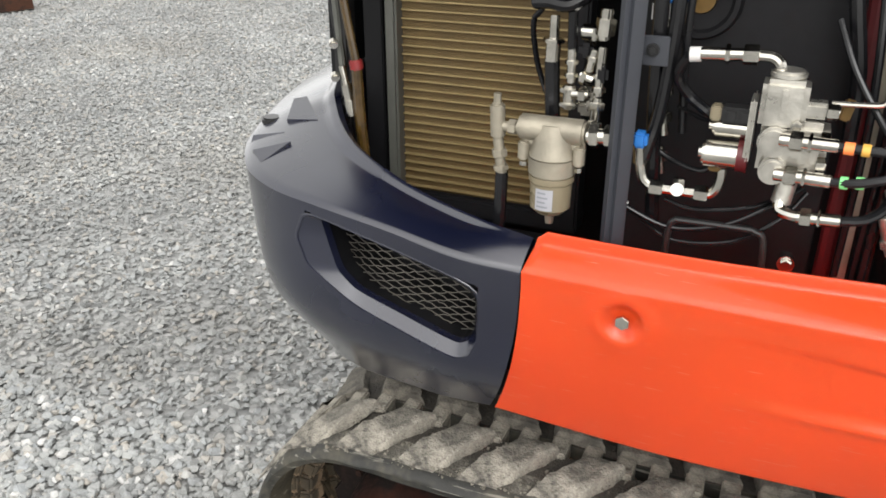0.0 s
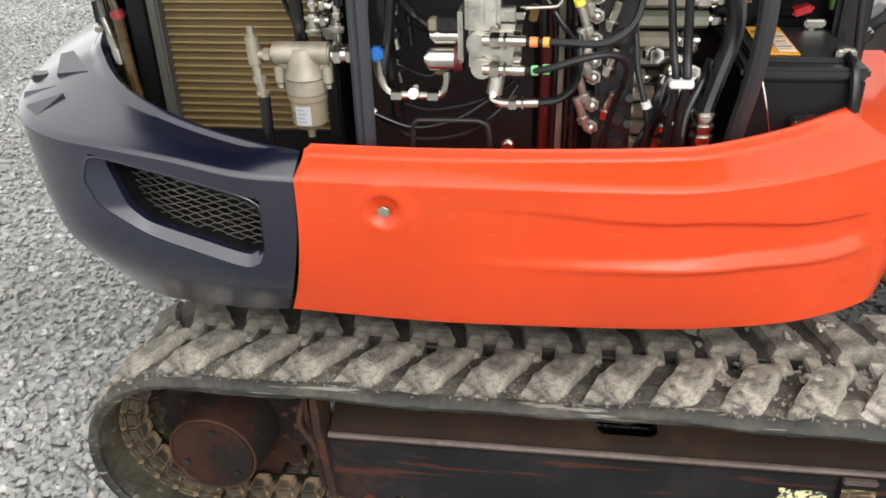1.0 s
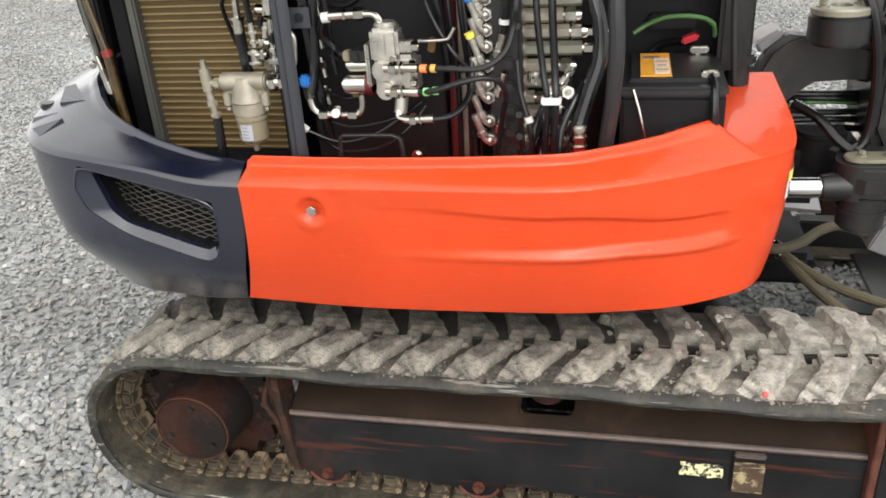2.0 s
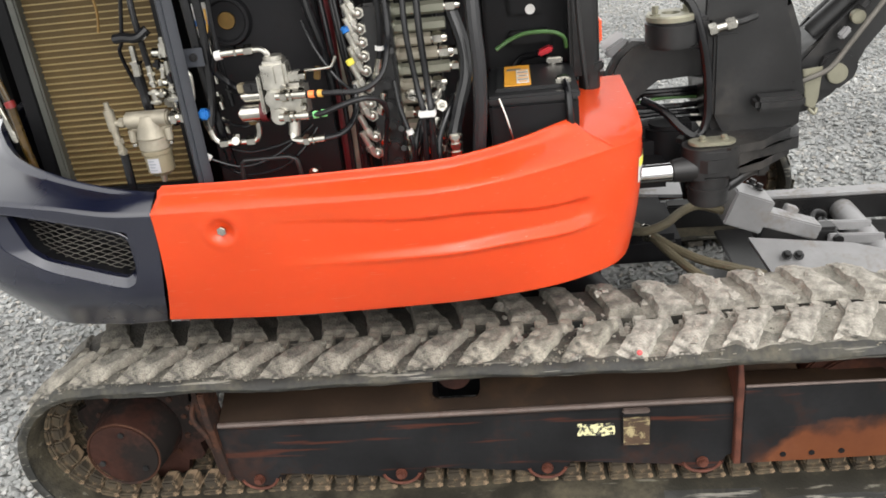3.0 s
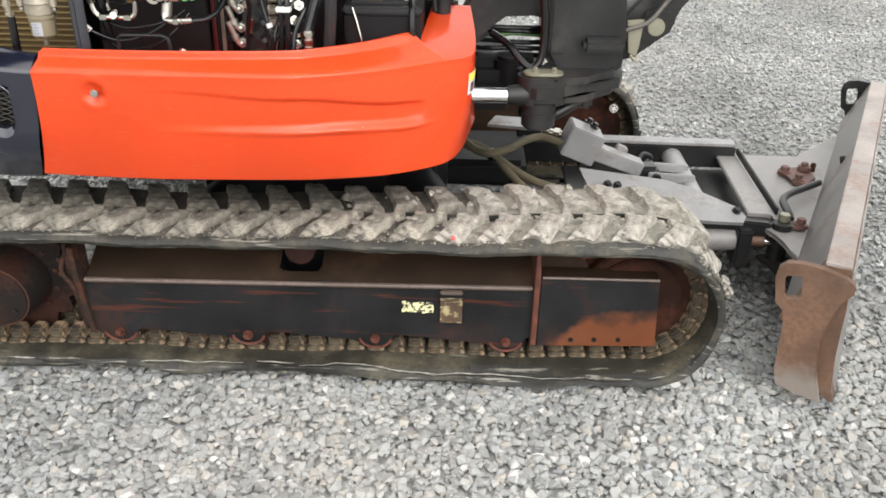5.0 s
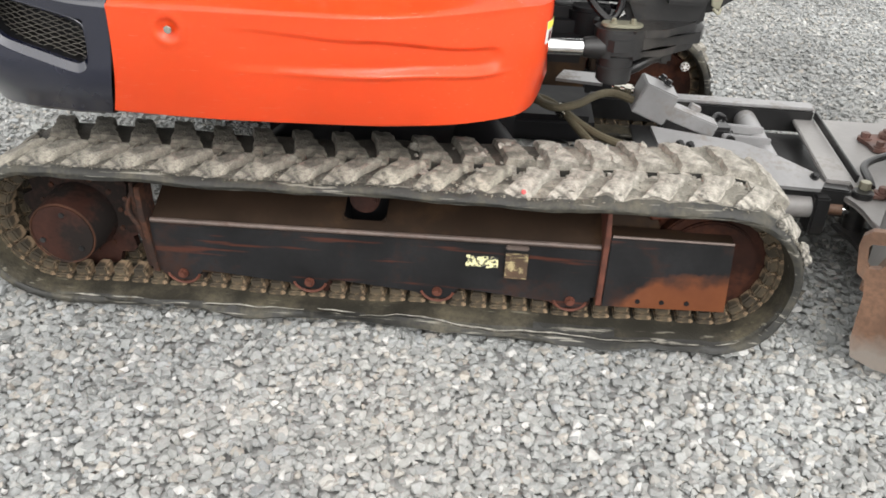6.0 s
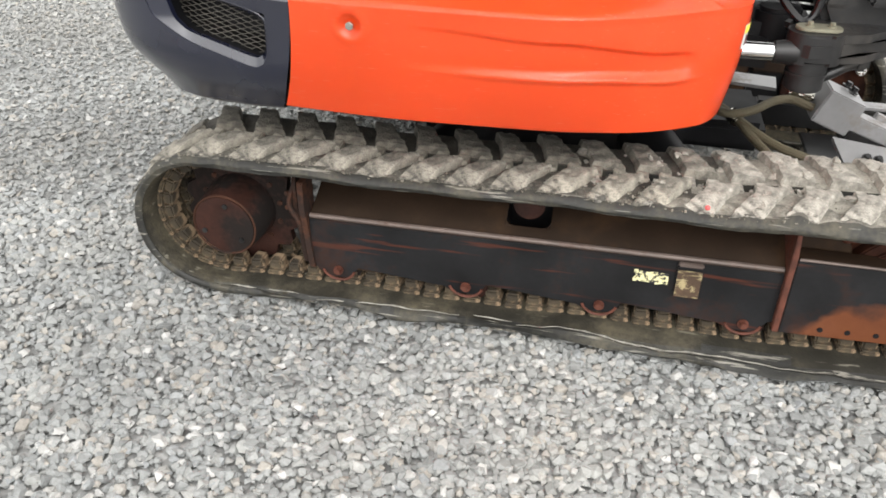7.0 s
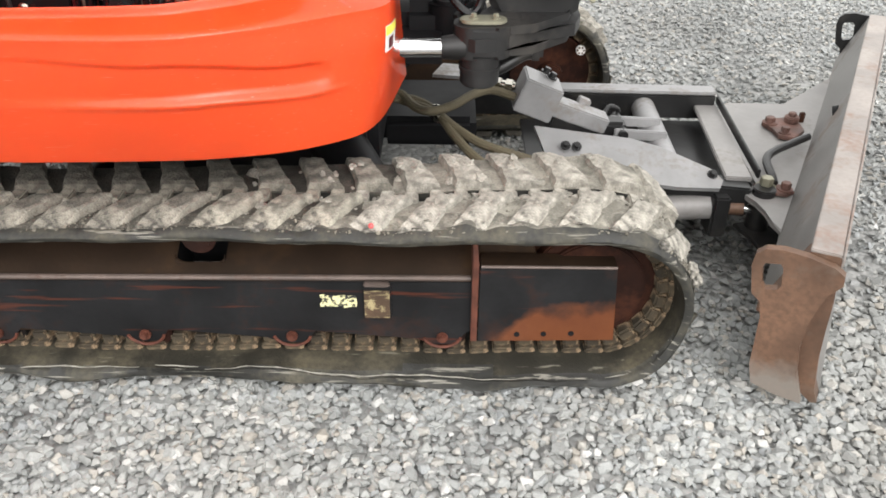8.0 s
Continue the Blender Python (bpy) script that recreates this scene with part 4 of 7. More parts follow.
POCKET = [(-0.862, 0.846), (-0.600, 0.788), (-0.604, 0.700), (-0.616, 0.674), (-0.636, 0.664), (-0.787, 0.708), (-0.870, 0.757), (-0.885, 0.800)]
RIM = [(-0.848, 0.836), (-0.607, 0.776), (-0.611, 0.706), (-0.620, 0.691), (-0.636, 0.683), (-0.796, 0.729), (-0.826, 0.755), (-0.841, 0.808)]


def depths(poly, x, z):
    """Signed distances from the edges of a convex outline: all positive inside."""
    best, n = [], len(poly)
    cx, cz = sum(p[0] for p in poly) / n, sum(p[1] for p in poly) / n
    for i in range(n):
        (x0, z0), (x1, z1) = poly[i], poly[(i + 1) % n]
        ex, ez = x1 - x0, z1 - z0
        ln = math.hypot(ex, ez)
        d = ((x - x0) * -ez + (z - z0) * ex) / ln
        if ((cx - x0) * -ez + (cz - z0) * ex) < 0:
            d = -d
        best.append(d)
    return best


def inside(poly, x, z):
    return min(depths(poly, x, z))


def cw_point(s, t):
    ox, oy, oz = spread(CW_OUT, s)
    ix, iy, iz = spread(CW_IN, s)
    qx, qy, _ = spread(CW_OUT, min(1, s + 0.01))
    px, py, _ = spread(CW_OUT, max(0, s - 0.01))
    d = Vector((qy - py, -(qx - px), 0)).normalized()
    d = -d if d.dot(Vector((ox + 0.4, oy - 0.785, 0))) < 0 else d
    if t < 0.2:
        u = t / 0.2
        rise = RIM_HIGH * step(0.02, 0.10, s)
        z = oz + (iz - rise - oz) * (1 - u) + rise * step(0.13, 0.05, u) + 0.003 * math.sin(u * math.pi) - 0.004 * step(0.93, 1.0, u)
        return Vector((ix + (ox - ix) * u, iy + (oy - iy) * u, z)), d
    u = (t - 0.2) / 0.8
    foot = 0.535
    z = oz - 0.004 + (foot - oz + 0.004) * u
    tuck = 0.018 * u + 0.060 * step(0.45, 1.05, u) ** 1.5 + 0.030 * step(0.93, 1.0, u) + (0.020 * step(0.30, 1.0, u) * step(0.16, 0.40, s)) + 0.026 * step(0.55, 1.0, u) * step(0.2, 0.4, s)
    p = Vector((ox, oy, z)) - d * tuck
    p.x -= lean(z) * step(0.25, 0.0, s)
    return p, d


bm = bmesh.new()
ss = [0.4 * i / 240 for i in range(240)] + [0.4 + 0.6 * i / 120 for i in range(121)]
tt = [0.2 * k / 24 for k in range(25)] + [0.2 + 0.8 * (i + 1) / 120 for i in range(120)]
rows = []
for s in ss:
    row = []
    p, d = cw_point(s, 0.0)
    row.append(bm.verts.new(p - d * 0.012 + Vector((0, 0, -0.07))))
    row.append(bm.verts.new(p - d * 0.010 + Vector((0, 0, -0.008))))
    for t in tt:
        p, d = cw_point(s, t)
        row.append(bm.verts.new(p))
    p, d = cw_point(s, 1.0)
    row.append(bm.verts.new(p - d * 0.10 + Vector((0, 0, 0.0))))
    rows.append(row)
grid_faces(bm, rows)
# the inlet is cut out of the skin
bmesh.ops.delete(bm, geom=[f for f in bm.faces if f.calc_center_median().y < 0.02 and f.normal.z < 0.9 and all(inside(POCKET, v.co.x, v.co.z) > -0.001 for v in f.verts)], context='FACES')
counterweight = part("counterweight", bm, NAVY, machine, "dark navy painted rear counterweight, glossy on top", smooth=42)
# the far half, plain
bm = bmesh.new()
rows = []
for s in [i / 40 for i in range(41)]:
    row = []
    for t in [0.0, 0.1, 0.2, 0.35, 0.5, 0.65, 0.8, 0.9, 1.0]:
        p, _ = cw_point(s, t)
        row.append(bm.verts.new((p.x, 2 * MID - p.y, p.z)))
    rows.append(row)
grid_faces(bm, rows)
part("far_half", bm, NAVY, counterweight, smooth=42)
# inlet liner: a thin flange on the skin, a shelf going in, and a deep throat


def cw_surface(x, z):
    """The place on the skin at x and z, and the direction out of it."""
    lo, hi = 0.0, 0.42
    for _ in range(40):
        s = (lo + hi) / 2
        oz = spread(CW_OUT, s)[2]
        p, d = cw_point(s, 0.2 + 0.8 * (oz - 0.004 - z) / (oz - 0.004 - 0.535))
        lo, hi = (s, hi) if p.x > x else (lo, s)
    return p, d


bm = bmesh.new()
cx, cz = -0.735, 0.745
fine, rim = [], []
for k in range(8):
    for j in range(10):
        u = j / 10
        fine.append(tuple(POCKET[k][i] + (POCKET[(k + 1) % 8][i] - POCKET[k][i]) * u for i in (0, 1)))
        rim.append(tuple(RIM[k][i] + (RIM[(k + 1) % 8][i] - RIM[k][i]) * u for i in (0, 1)))


def rounded(ring):
    for _ in range(5):
        ring = [tuple((ring[k - 1][i] + 2 * ring[k][i] + ring[(k + 1) % len(ring)][i]) / 4 for i in (0, 1)) for k in range(len(ring))]
    return ring


fine, rim = rounded(fine), rounded(rim)
loops = []
for ring, grow, deep in ((fine, 1.030, 0.0004), (fine, 1.02, -0.0005), (fine, 1.0, -0.0004), (fine, 0.995, 0.002), (rim, 1.0, 0.013), (rim, 0.992, 0.016), (rim, 0.988, 0.026)):
    loop = []
    for x, z in ring:
        p, d = cw_surface(cx + (x - cx) * grow, cz + (z - cz) * grow)
        loop.append(bm.verts.new(p - d * deep))
    loops.append(loop)
grid_faces(bm, loops, close=True)
part("inlet_liner", bm, NAVY, counterweight, smooth=30)
# the throat is coloured near-black, for the dark inside the inlet
bm = bmesh.new()
loops = []
for grow, deep in ((0.988, 0.024), (1.03, 0.027), (1.06, 0.13), (0.1, 0.13)):
    loop = []
    for x, z in rim:
        p, d = cw_surface(cx + (x - cx) * grow, cz + (z - cz) * grow)
        loop.append(bm.verts.new(p - d * deep))
    loops.append(loop)
grid_faces(bm, loops, close=True)
part("inlet_throat", bm, BAY, counterweight, smooth=30)
# expanded metal in the pocket
bm = bmesh.new()
for fam in (-1, 1):
    for k in range(-28, 29):
        line = []
        for i in range(41):
            u = i / 40
            x = -0.86 + 0.26 * u
            z = 0.745 + (fam * 0.36 - 0.10) * (x + 0.73) + k * 0.0118
            if inside(RIM, x, z) > -0.004:
                line.append((x, -0.048 + 0.0012 * math.sin(i * 3.1 + k * 1.7 + fam) + (0.020 * step(-0.75, -0.85, x)), z + 0.0008 * math.sin(i * 2 + k)))
        if len(line) > 2:
            tube(bm, line, 0.0008, seg=4, steps=1)
part("expanded_mesh", bm, WIRE_GREY, counterweight, "expanded metal mesh in the air inlet")
def cw_top(x, y):
    """Height of the counterweight's top at x and y."""
    return min(((p.x - x) ** 2 + (p.y - y) ** 2, p.z) for p in (cw_point(0.25 + 0.006 * i, 0.02 * k)[0] for i in range(60) for k in range(11)))[1]


# plug and the cast notches beside it
bm = bmesh.new()
cyl(bm, (-1.034, 0.100, cw_top(-1.034, 0.100) - 0.006), (-1.034, 0.100, cw_top(-1.034, 0.100) + 0.006), 0.017, seg=28, bevel=0.003)
part("plug", bm, BLACK, counterweight)

# wedges cast on the top, rising towards the machine
bm = bmesh.new()
for outline in (((-1.030, 0.040), (-0.979, 0.050), (-1.024, 0.018)), ((-1.000, -0.006), (-0.948, 0.019), (-0.972, -0.028)), ((-0.991, 0.078), (-1.012, 0.134), (-0.992, 0.142), (-0.940, 0.086))):
    way = [0.83 * y - 0.55 * x for x, y in outline]
    low = [bm.verts.new((x, y, cw_top(x, y) - 0.002)) for x, y in outline]
    high = [bm.verts.new((x, y, cw_top(x, y) + 0.0012 + 0.13 * (w - min(way)))) for (x, y), w in zip(outline, way)]
    grid_faces(bm, [low, high], close=True)
    bm.faces.new(high)
part("cast_notch", bm, NAVY, counterweight)

# ---------- engine bay ----------
bay = tagged(new("engine_bay"), "black sheet-metal walls of the open engine bay")
bay.parent = machine


def wall(name, outline, y0, thick, mat, label=""):
    return part(name, upright(outline, y0, thick), mat, bay, label, smooth=None)


wall("back_wall", [(-0.99, 0.59), (0.30, 0.59), (0.30, 1.40), (-0.99, 1.40)], 0.47, 0.02, BAY)
wall("valve_plate", [(-0.470, 0.62), (-0.215, 0.62), (-0.215, 1.36), (-0.470, 1.36)], 0.110, 0.010, BAY, "flat black plate behind the hydraulic valve")
# unseen lid added over the bay to keep it dark
bm = bmesh.new()
box(bm, (-0.34, 0.17, 1.405), (1.32, 0.62, 0.02), 0.004)
part("hood_underside", bm, BAY, bay)
bm = bmesh.new()
box(bm, (-1.000, 0.36, 0.98), (0.018, 0.22, 0.76), 0.004)
part("rear_wall", bm, BAY, bay)
bm = bmesh.new()
box(bm, (-0.958, 0.215, 1.04), (0.030, 0.030, 0.62), 0.005)
part("rear_post", bm, BLACK, bay)
bm = bmesh.new()
box(bm, (-0.908, 0.225, 1.0), (0.034, 0.012, 0.70), 0.002)
box(bm, (-0.55, 0.13, 0.735), (0.66, 0.12, 0.012), 0.003)
part("inner_panel", bm, BAY, bay)
# ring-shaped cover on the plate, with a hole in it
bm = bmesh.new()
rings = []
for r, y in ((0.016, 0.118), (0.018, 0.106), (0.036, 0.104), (0.040, 0.098), (0.046, 0.098), (0.050, 0.110)):
    rings.append([bm.verts.new((-0.392 + r * math.cos(a), y, 1.127 + r * math.sin(a))) for a in (2 * math.pi * k / 40 for k in range(40))])
grid_faces(bm, rings, close=True)
part("round_cover", bm, BAY, bay, "round black rubber cover")
bm = bmesh.new()
cyl(bm, (-0.392, 0.109, 1.127), (-0.392, 0.104, 1.127), 0.0165, seg=24)
part("cover_core", bm, BRASS, bay)

# radiator: a stack of flat tubes before a finned core
radiator = new("radiator")
radiator.parent = machine
tagged(radiator, "tan oil cooler with horizontal tubes, dusty")
bm = bmesh.new()
box(bm, (-0.715, 0.232, 1.055), (0.29, 0.030, 0.57), 0.002)
part("core", bm, CORE, radiator)
bm = bmesh.new()
box(bm, (0, 0, 0), (0.278, 0.010, 0.0025), 0.0008)
fin = finish(bm, "cooling_tube", FIN, 40)
for k in range(41):
    ob = new("cooling_tube", fin)
    ob.parent = radiator
    ob.matrix_basis = pose(-0.714, 0.214, 0.780 + 0.01385 * k)
RAIL = material("olive_grey_rail", (0.085, 0.086, 0.075), 0.5, spread=0.2, bump=0.05)
for x, w, mt in ((-0.864, 0.020, RAIL), (-0.561, 0.024, BAY)):
    bm = bmesh.new()
    box(bm, (x, 0.215, 1.055), (w, 0.045, 0.58), 0.004)
    part("side_rail", bm, mt, radiator, "grey-green rail")
bm = bmesh.new()
box(bm, (-0.715, 0.225, 0.757), (0.33, 0.05, 0.032), 0.004)
part("bottom_tank", bm, BAY, radiator)

COLLAR = material("red_collar", (0.17, 0.012, 0.012), 0.35)
# gas strut beside it
bm = bmesh.new()
tube(bm, [(-0.897, 0.10, 1.14), (-0.890, 0.100, 1.089), (-0.875, 0.100, 1.006)], 0.0065)
tube(bm, [(-0.875, 0.100, 1.006), (-0.871, 0.100, 0.903), (-0.860, 0.100, 0.80)], 0.0085)
strut = part("sight_tube", bm, material("amber_tube", (0.052, 0.030, 0.007), 0.2, spread=0.45, scale=18, coat=0.5), machine, "amber-brown tube with a red collar")
bm = bmesh.new()
cyl(bm, (-0.8765, 0.100, 1.013), (-0.8735, 0.100, 0.998), 0.0105, seg=18, bevel=0.002)
part("collar", bm, COLLAR, strut, "red collar")
bm = bmesh.new()
cyl(bm, (-0.903, 0.105, 1.00), (-0.893, 0.105, 0.955), 0.005, seg=12)
cyl(bm, (-0.895, 0.105, 0.975), (-0.891, 0.105, 0.950), 0.010, seg=6, bevel=0.002)
cyl(bm, (-0.892, 0.105, 0.952), (-0.889, 0.105, 0.925), 0.009, seg=14, bevel=0.002)
part("strut_joint", bm, STEEL, strut)
for z in (1.035, 0.985):
    part("strut_pin", cyl(bmesh.new(), (-0.918, 0.11, z), (-0.912, 0.10, z - 0.004), 0.007, seg=10, bevel=0.002), STEEL, strut)
part("strut_bar", box(bmesh.new(), (-0.917, 0.118, 1.10), (0.010, 0.006, 0.30), 0.002, Matrix.Rotation(radians(-4), 4, 'Y')), RAIL, strut, "grey-green flat bar")
bm = bmesh.new()
tube(bm, [(-0.935, 0.14, 1.16), (-0.93, 0.135, 1.08), (-0.915, 0.13, 1.0), (-0.92, 0.14, 0.9)], 0.006)
part("cable", bm, HOSE, strut)

# door pillar
bm = bmesh.new()
a, b = Vector((-0.449, -0.038, 0.74)), Vector((-0.445, -0.043, 1.40))
box(bm, (a + b) / 2, (0.027, 0.024, (b - a).length), 0.007, (b - a).to_track_quat('Z', 'Y').to_matrix().to_4x4())
part("pillar", bm, PILLAR, machine, "slate-grey square hood pillar")
bm = bmesh.new()
box(bm, (-0.430, -0.012, 1.085), (0.044, 0.003, 0.034), 0.001)
bracket = part("pillar_bracket", bm, PILLAR, machine)
bolt(bracket, (-0.426, -0.014, 1.086), (0, -1, 0), 0.005, 0.006, BLACK)



def fitting(bm, a, b, r=0.007, hexes=((0.15, 0.3),)):
    """A crimped hose end: a ferrule with hexagon nuts along it."""
    a, b = Vector(a), Vector(b)
    cyl(bm, a, b, r, seg=14, bevel=r * 0.15)
    for u, v in hexes:
        cyl(bm, a.lerp(b, u), a.lerp(b, v), r * 1.5, seg=6, bevel=r * 0.12)
    return bm


def hose(name, points, r, mat=HOSE, parent=None, label="", ridges=0.0, steps=6, seg=10):
    return part(name, tube(bmesh.new(), points, r, seg, steps, ridges), mat, parent or machine, label)


def band(at, way, r, length, mat, parent, name="tape_band"):
    at, way = Vector(at), Vector(way).normalized()
    return part(name, cyl(bmesh.new(), at - way * length / 2, at + way * length / 2, r, seg=14), mat, parent)


STICKER_PRINT = material("faded_print", (0.21, 0.215, 0.24), 0.6)
FILM = material("bluish_sticker", (0.33, 0.335, 0.36), 0.4, spread=0.15)
# fuel water separator
filt = tagged(new("fuel_filter"), "aluminium fuel filter with a cloudy bowl")
filt.parent = machine
bm = bmesh.new()
cyl(bm, (-0.576, -0.030, 0.984), (-0.492, -0.030, 0.984), 0.0160, seg=32, bevel=0.003)
cyl(bm, (-0.532, -0.030, 0.992), (-0.532, -0.030, 0.952), 0.018, 0.030, seg=36)
cyl(bm, (-0.532, -0.030, 0.953), (-0.532, -0.030, 0.927), 0.0305, 0.0295, seg=36, bevel=0.003)
box(bm, (-0.532, -0.030, 0.968), (0.080, 0.014, 0.022), 0.005)
head = part("filter_head", bm, DULL_ALU, filt, smooth=45)
for x in (-0.567, -0.497):
    bm = bmesh.new()
    cyl(bm, (x, -0.038, 0.968), (x, -0.038, 0.944), 0.0075, seg=14, bevel=0.002)
    part("mounting_boss", bm, DULL_ALU, head)
    bolt(head, (x, -0.038, 0.944), (0, 0, -1), 0.005, 0.008, STEEL, washer=False)
bm = bmesh.new()
cyl(bm, (-0.532, -0.030, 0.930), (-0.532, -0.030, 0.917), 0.0285, seg=36, bevel=0.003)
cyl(bm, (-0.532, -0.030, 0.917), (-0.532, -0.030, 0.884), 0.0265, 0.0255, seg=36)
cyl(bm, (-0.532, -0.030, 0.884), (-0.532, -0.030, 0.876), 0.0255, 0.017, seg=36)
bowl = part("bowl", bm, BOWL, filt, "cloudy yellowish bowl")
bm = bmesh.new()
rows = []
for a in [radians(-118 + 7 * k) for k in range(8)]:
    rows.append([bm.verts.new((-0.532 + 0.0272 * math.cos(a), -0.030 + 0.0272 * math.sin(a), z)) for z in (0.886, 0.914)])
grid_faces(bm, rows)
sheet = part("sticker", bm, FILM, bowl, "bluish white sticker")
for k in range(4):
    bm = bmesh.new()
    z = 0.890 + 0.006 * k
    rows = [[bm.verts.new((-0.532 + 0.0275 * math.cos(a), -0.030 + 0.0275 * math.sin(a), q)) for q in (z, z + 0.0022)] for a in (radians(-112 + 6 * j) for j in range(6 - k % 2))]
    grid_faces(bm, rows)
    part("print_bar", bm, STICKER_PRINT, sheet)
bm = bmesh.new()
cyl(bm, (-0.532, -0.030, 0.877), (-0.532, -0.030, 0.860), 0.007, 0.005, seg=12)
part("drain_tap", bm, DULL_ALU, filt)
bm = bmesh.new()
fitting(bm, (-0.577, -0.030, 0.981), (-0.606, -0.030, 0.981), 0.0065, ((0.1, 0.45),))
cyl(bm, (-0.606, -0.030, 1.010), (-0.604, -0.030, 0.965), 0.0095, seg=16, bevel=0.003)
cyl(bm, (-0.606, -0.030, 1.022), (-0.606, -0.030, 1.008), 0.005, seg=6)
fitting(bm, (-0.604, -0.030, 0.966), (-0.598, -0.030, 0.915), 0.0068, ((0.3, 0.5), (0.72, 0.85)))
part("inlet_elbow", bm, DULL_ALU, filt)
bm = bmesh.new()
fitting(bm, (-0.491, -0.030, 0.981), (-0.455, -0.028, 0.983), 0.010, ((0.1, 0.4), (0.6, 0.8)))
part("outlet_fitting", bm, STEEL, filt)
hose("filter_hose", [(-0.598, -0.030, 0.920), (-0.599, -0.030, 0.870), (-0.605, -0.020, 0.80), (-0.61, 0.0, 0.70)], 0.0085, parent=filt)

# pipes above the filter
for a, b, r, hexes in (((-0.552, 0.020, 1.112), (-0.552, 0.020, 1.082), 0.0062, ()),
                      ((-0.552, 0.020, 1.084), (-0.553, 0.020, 1.054), 0.0095, ((0.0, 0.18),)),
                      ((-0.527, 0.015, 1.078), (-0.526, 0.015, 1.032), 0.0060, ((0.38, 0.5), (0.72, 0.85))),
                      ((-0.526, 0.012, 1.030), (-0.526, 0.012, 1.000), 0.0085, ((0.1, 0.3), (0.72, 0.9))),
                      ((-0.522, 0.008, 1.020), (-0.500, 0.006, 1.021), 0.0070, ((0.45, 0.85),)),
                      ((-0.516, 0.020, 1.042), (-0.500, 0.020, 1.036), 0.0075, ((0.1, 0.5),)),
                      ((-0.520, 0.030, 1.093), (-0.492, 0.030, 1.091), 0.0100, ((0.55, 0.75),)),
                      ((-0.486, 0.010, 1.125), (-0.488, 0.010, 1.088), 0.0080, ((0.3, 0.85),)),
                      ((-0.498, 0.015, 1.075), (-0.504, 0.015, 1.048), 0.0058, ((0.3, 0.5),)),
                      ((-0.488, 0.010, 1.080), (-0.490, 0.010, 1.020), 0.0060, ((0.55, 0.65), (0.80, 0.92))),
                      ((-0.490, 0.010, 1.018), (-0.492, 0.008, 0.968), 0.0070, ((0.1, 0.3), (0.6, 0.72))),
                      ((-0.500, 0.000, 0.985), (-0.484, 0.000, 0.972), 0.0085, ((0.1, 0.6),))):
    part("pipe_fitting", fitting(bmesh.new(), a, b, r, hexes), STEEL, machine, "zinc-plated pipe fitting")
part("check_valve", box(bmesh.new(), (-0.505, 0.025, 1.008), (0.022, 0.022, 0.034), 0.004), ALU, machine, "dull cast check valve")
part("sensor_plug", box(bmesh.new(), (-0.510, 0.020, 1.073), (0.018, 0.020, 0.018), 0.005), HOSE, machine, "black sensor plug")
part("sensor_plug", box(bmesh.new(), (-0.483, 0.000, 1.050), (0.013, 0.018, 0.020), 0.004), HOSE, machine, "black sensor plug")
hose("vent_tube", [(-0.451, 0.0, 1.058), (-0.446, 0.0, 1.050), (-0.447, 0.0, 1.032), (-0.450, 0.0, 1.010), (-0.456, 0.0, 1.0)], 0.0045, ALU, label="pale bent vent tube")
hose("cooler_hose", [(-0.553, 0.020, 1.056), (-0.551, 0.020, 1.02), (-0.549, 0.020, 0.99), (-0.55, 0.04, 0.95)], 0.0098)
hose("cooler_hose", [(-0.53, 0.03, 1.26), (-0.531, 0.015, 1.18), (-0.528, 0.012, 1.12), (-0.527, 0.015, 1.074)], 0.0062)
hose("cable", [(-0.54, 0.0, 1.20), (-0.565, 0.015, 1.125), (-0.582, 0.03, 1.10), (-0.582, 0.05, 1.05), (-0.570, 0.05, 1.015), (-0.558, 0.04, 1.0)], 0.0038)
hose("cable", [(-0.575, 0.01, 1.128), (-0.555, 0.005, 1.130), (-0.53, 0.003, 1.128), (-0.51, 0.01, 1.140)], 0.0095)
hose("cable", [(-0.645, 0.10, 1.22), (-0.640, 0.10, 1.17), (-0.648, 0.10, 1.13)], 0.003, BRASS)
for z in (1.115, 1.06, 1.01, 0.96):
    part("pipe_fitting", fitting(bmesh.new(), (-0.415, 0.030, z), (-0.410, 0.030, z - 0.035), 0.008, ((0.2, 0.55),)), STEEL, machine, "zinc-plated pipe fitting")
hose("cable", [(-0.41, 0.0, 1.30), (-0.405, 0.005, 1.15), (-0.412, 0.0, 1.02), (-0.424, -0.01, 0.955)], 0.008)
hose("cable", [(-0.43, 0.01, 1.30), (-0.425, 0.005, 1.15), (-0.42, 0.01, 1.0), (-0.41, 0.02, 0.86)], 0.009)
hose("cable", [(-0.39, 0.03, 1.25), (-0.395, 0.03, 1.1), (-0.388, 0.03, 0.98)], 0.005)
bm = bmesh.new()
box(bm, (-0.429, -0.018, 0.981), (0.018, 0.018, 0.020), 0.004)
part("blue_connector", bm, BLUE, machine, "small blue plug")
bm = bmesh.new()
box(bm, (-0.425, 0.06, 1.155), (0.032, 0.024, 0.030), 0.004)
box(bm, (-0.432, 0.055, 1.118), (0.020, 0.018, 0.026), 0.004)
plug = part("wire_plug", bm, LABEL, machine, "pale wire plug with orange leads")
bm = bmesh.new()
box(bm, (-0.425, 0.058, 1.135), (0.026, 0.022, 0.012), 0.002)
part("blue_band", bm, BLUE, plug)
hose("lead", [(-0.430, 0.05, 1.13), (-0.424, 0.045, 1.105), (-0.412, 0.05, 1.125), (-0.41, 0.05, 1.16)], 0.0022, GOLD_TAPE, plug, steps=8)

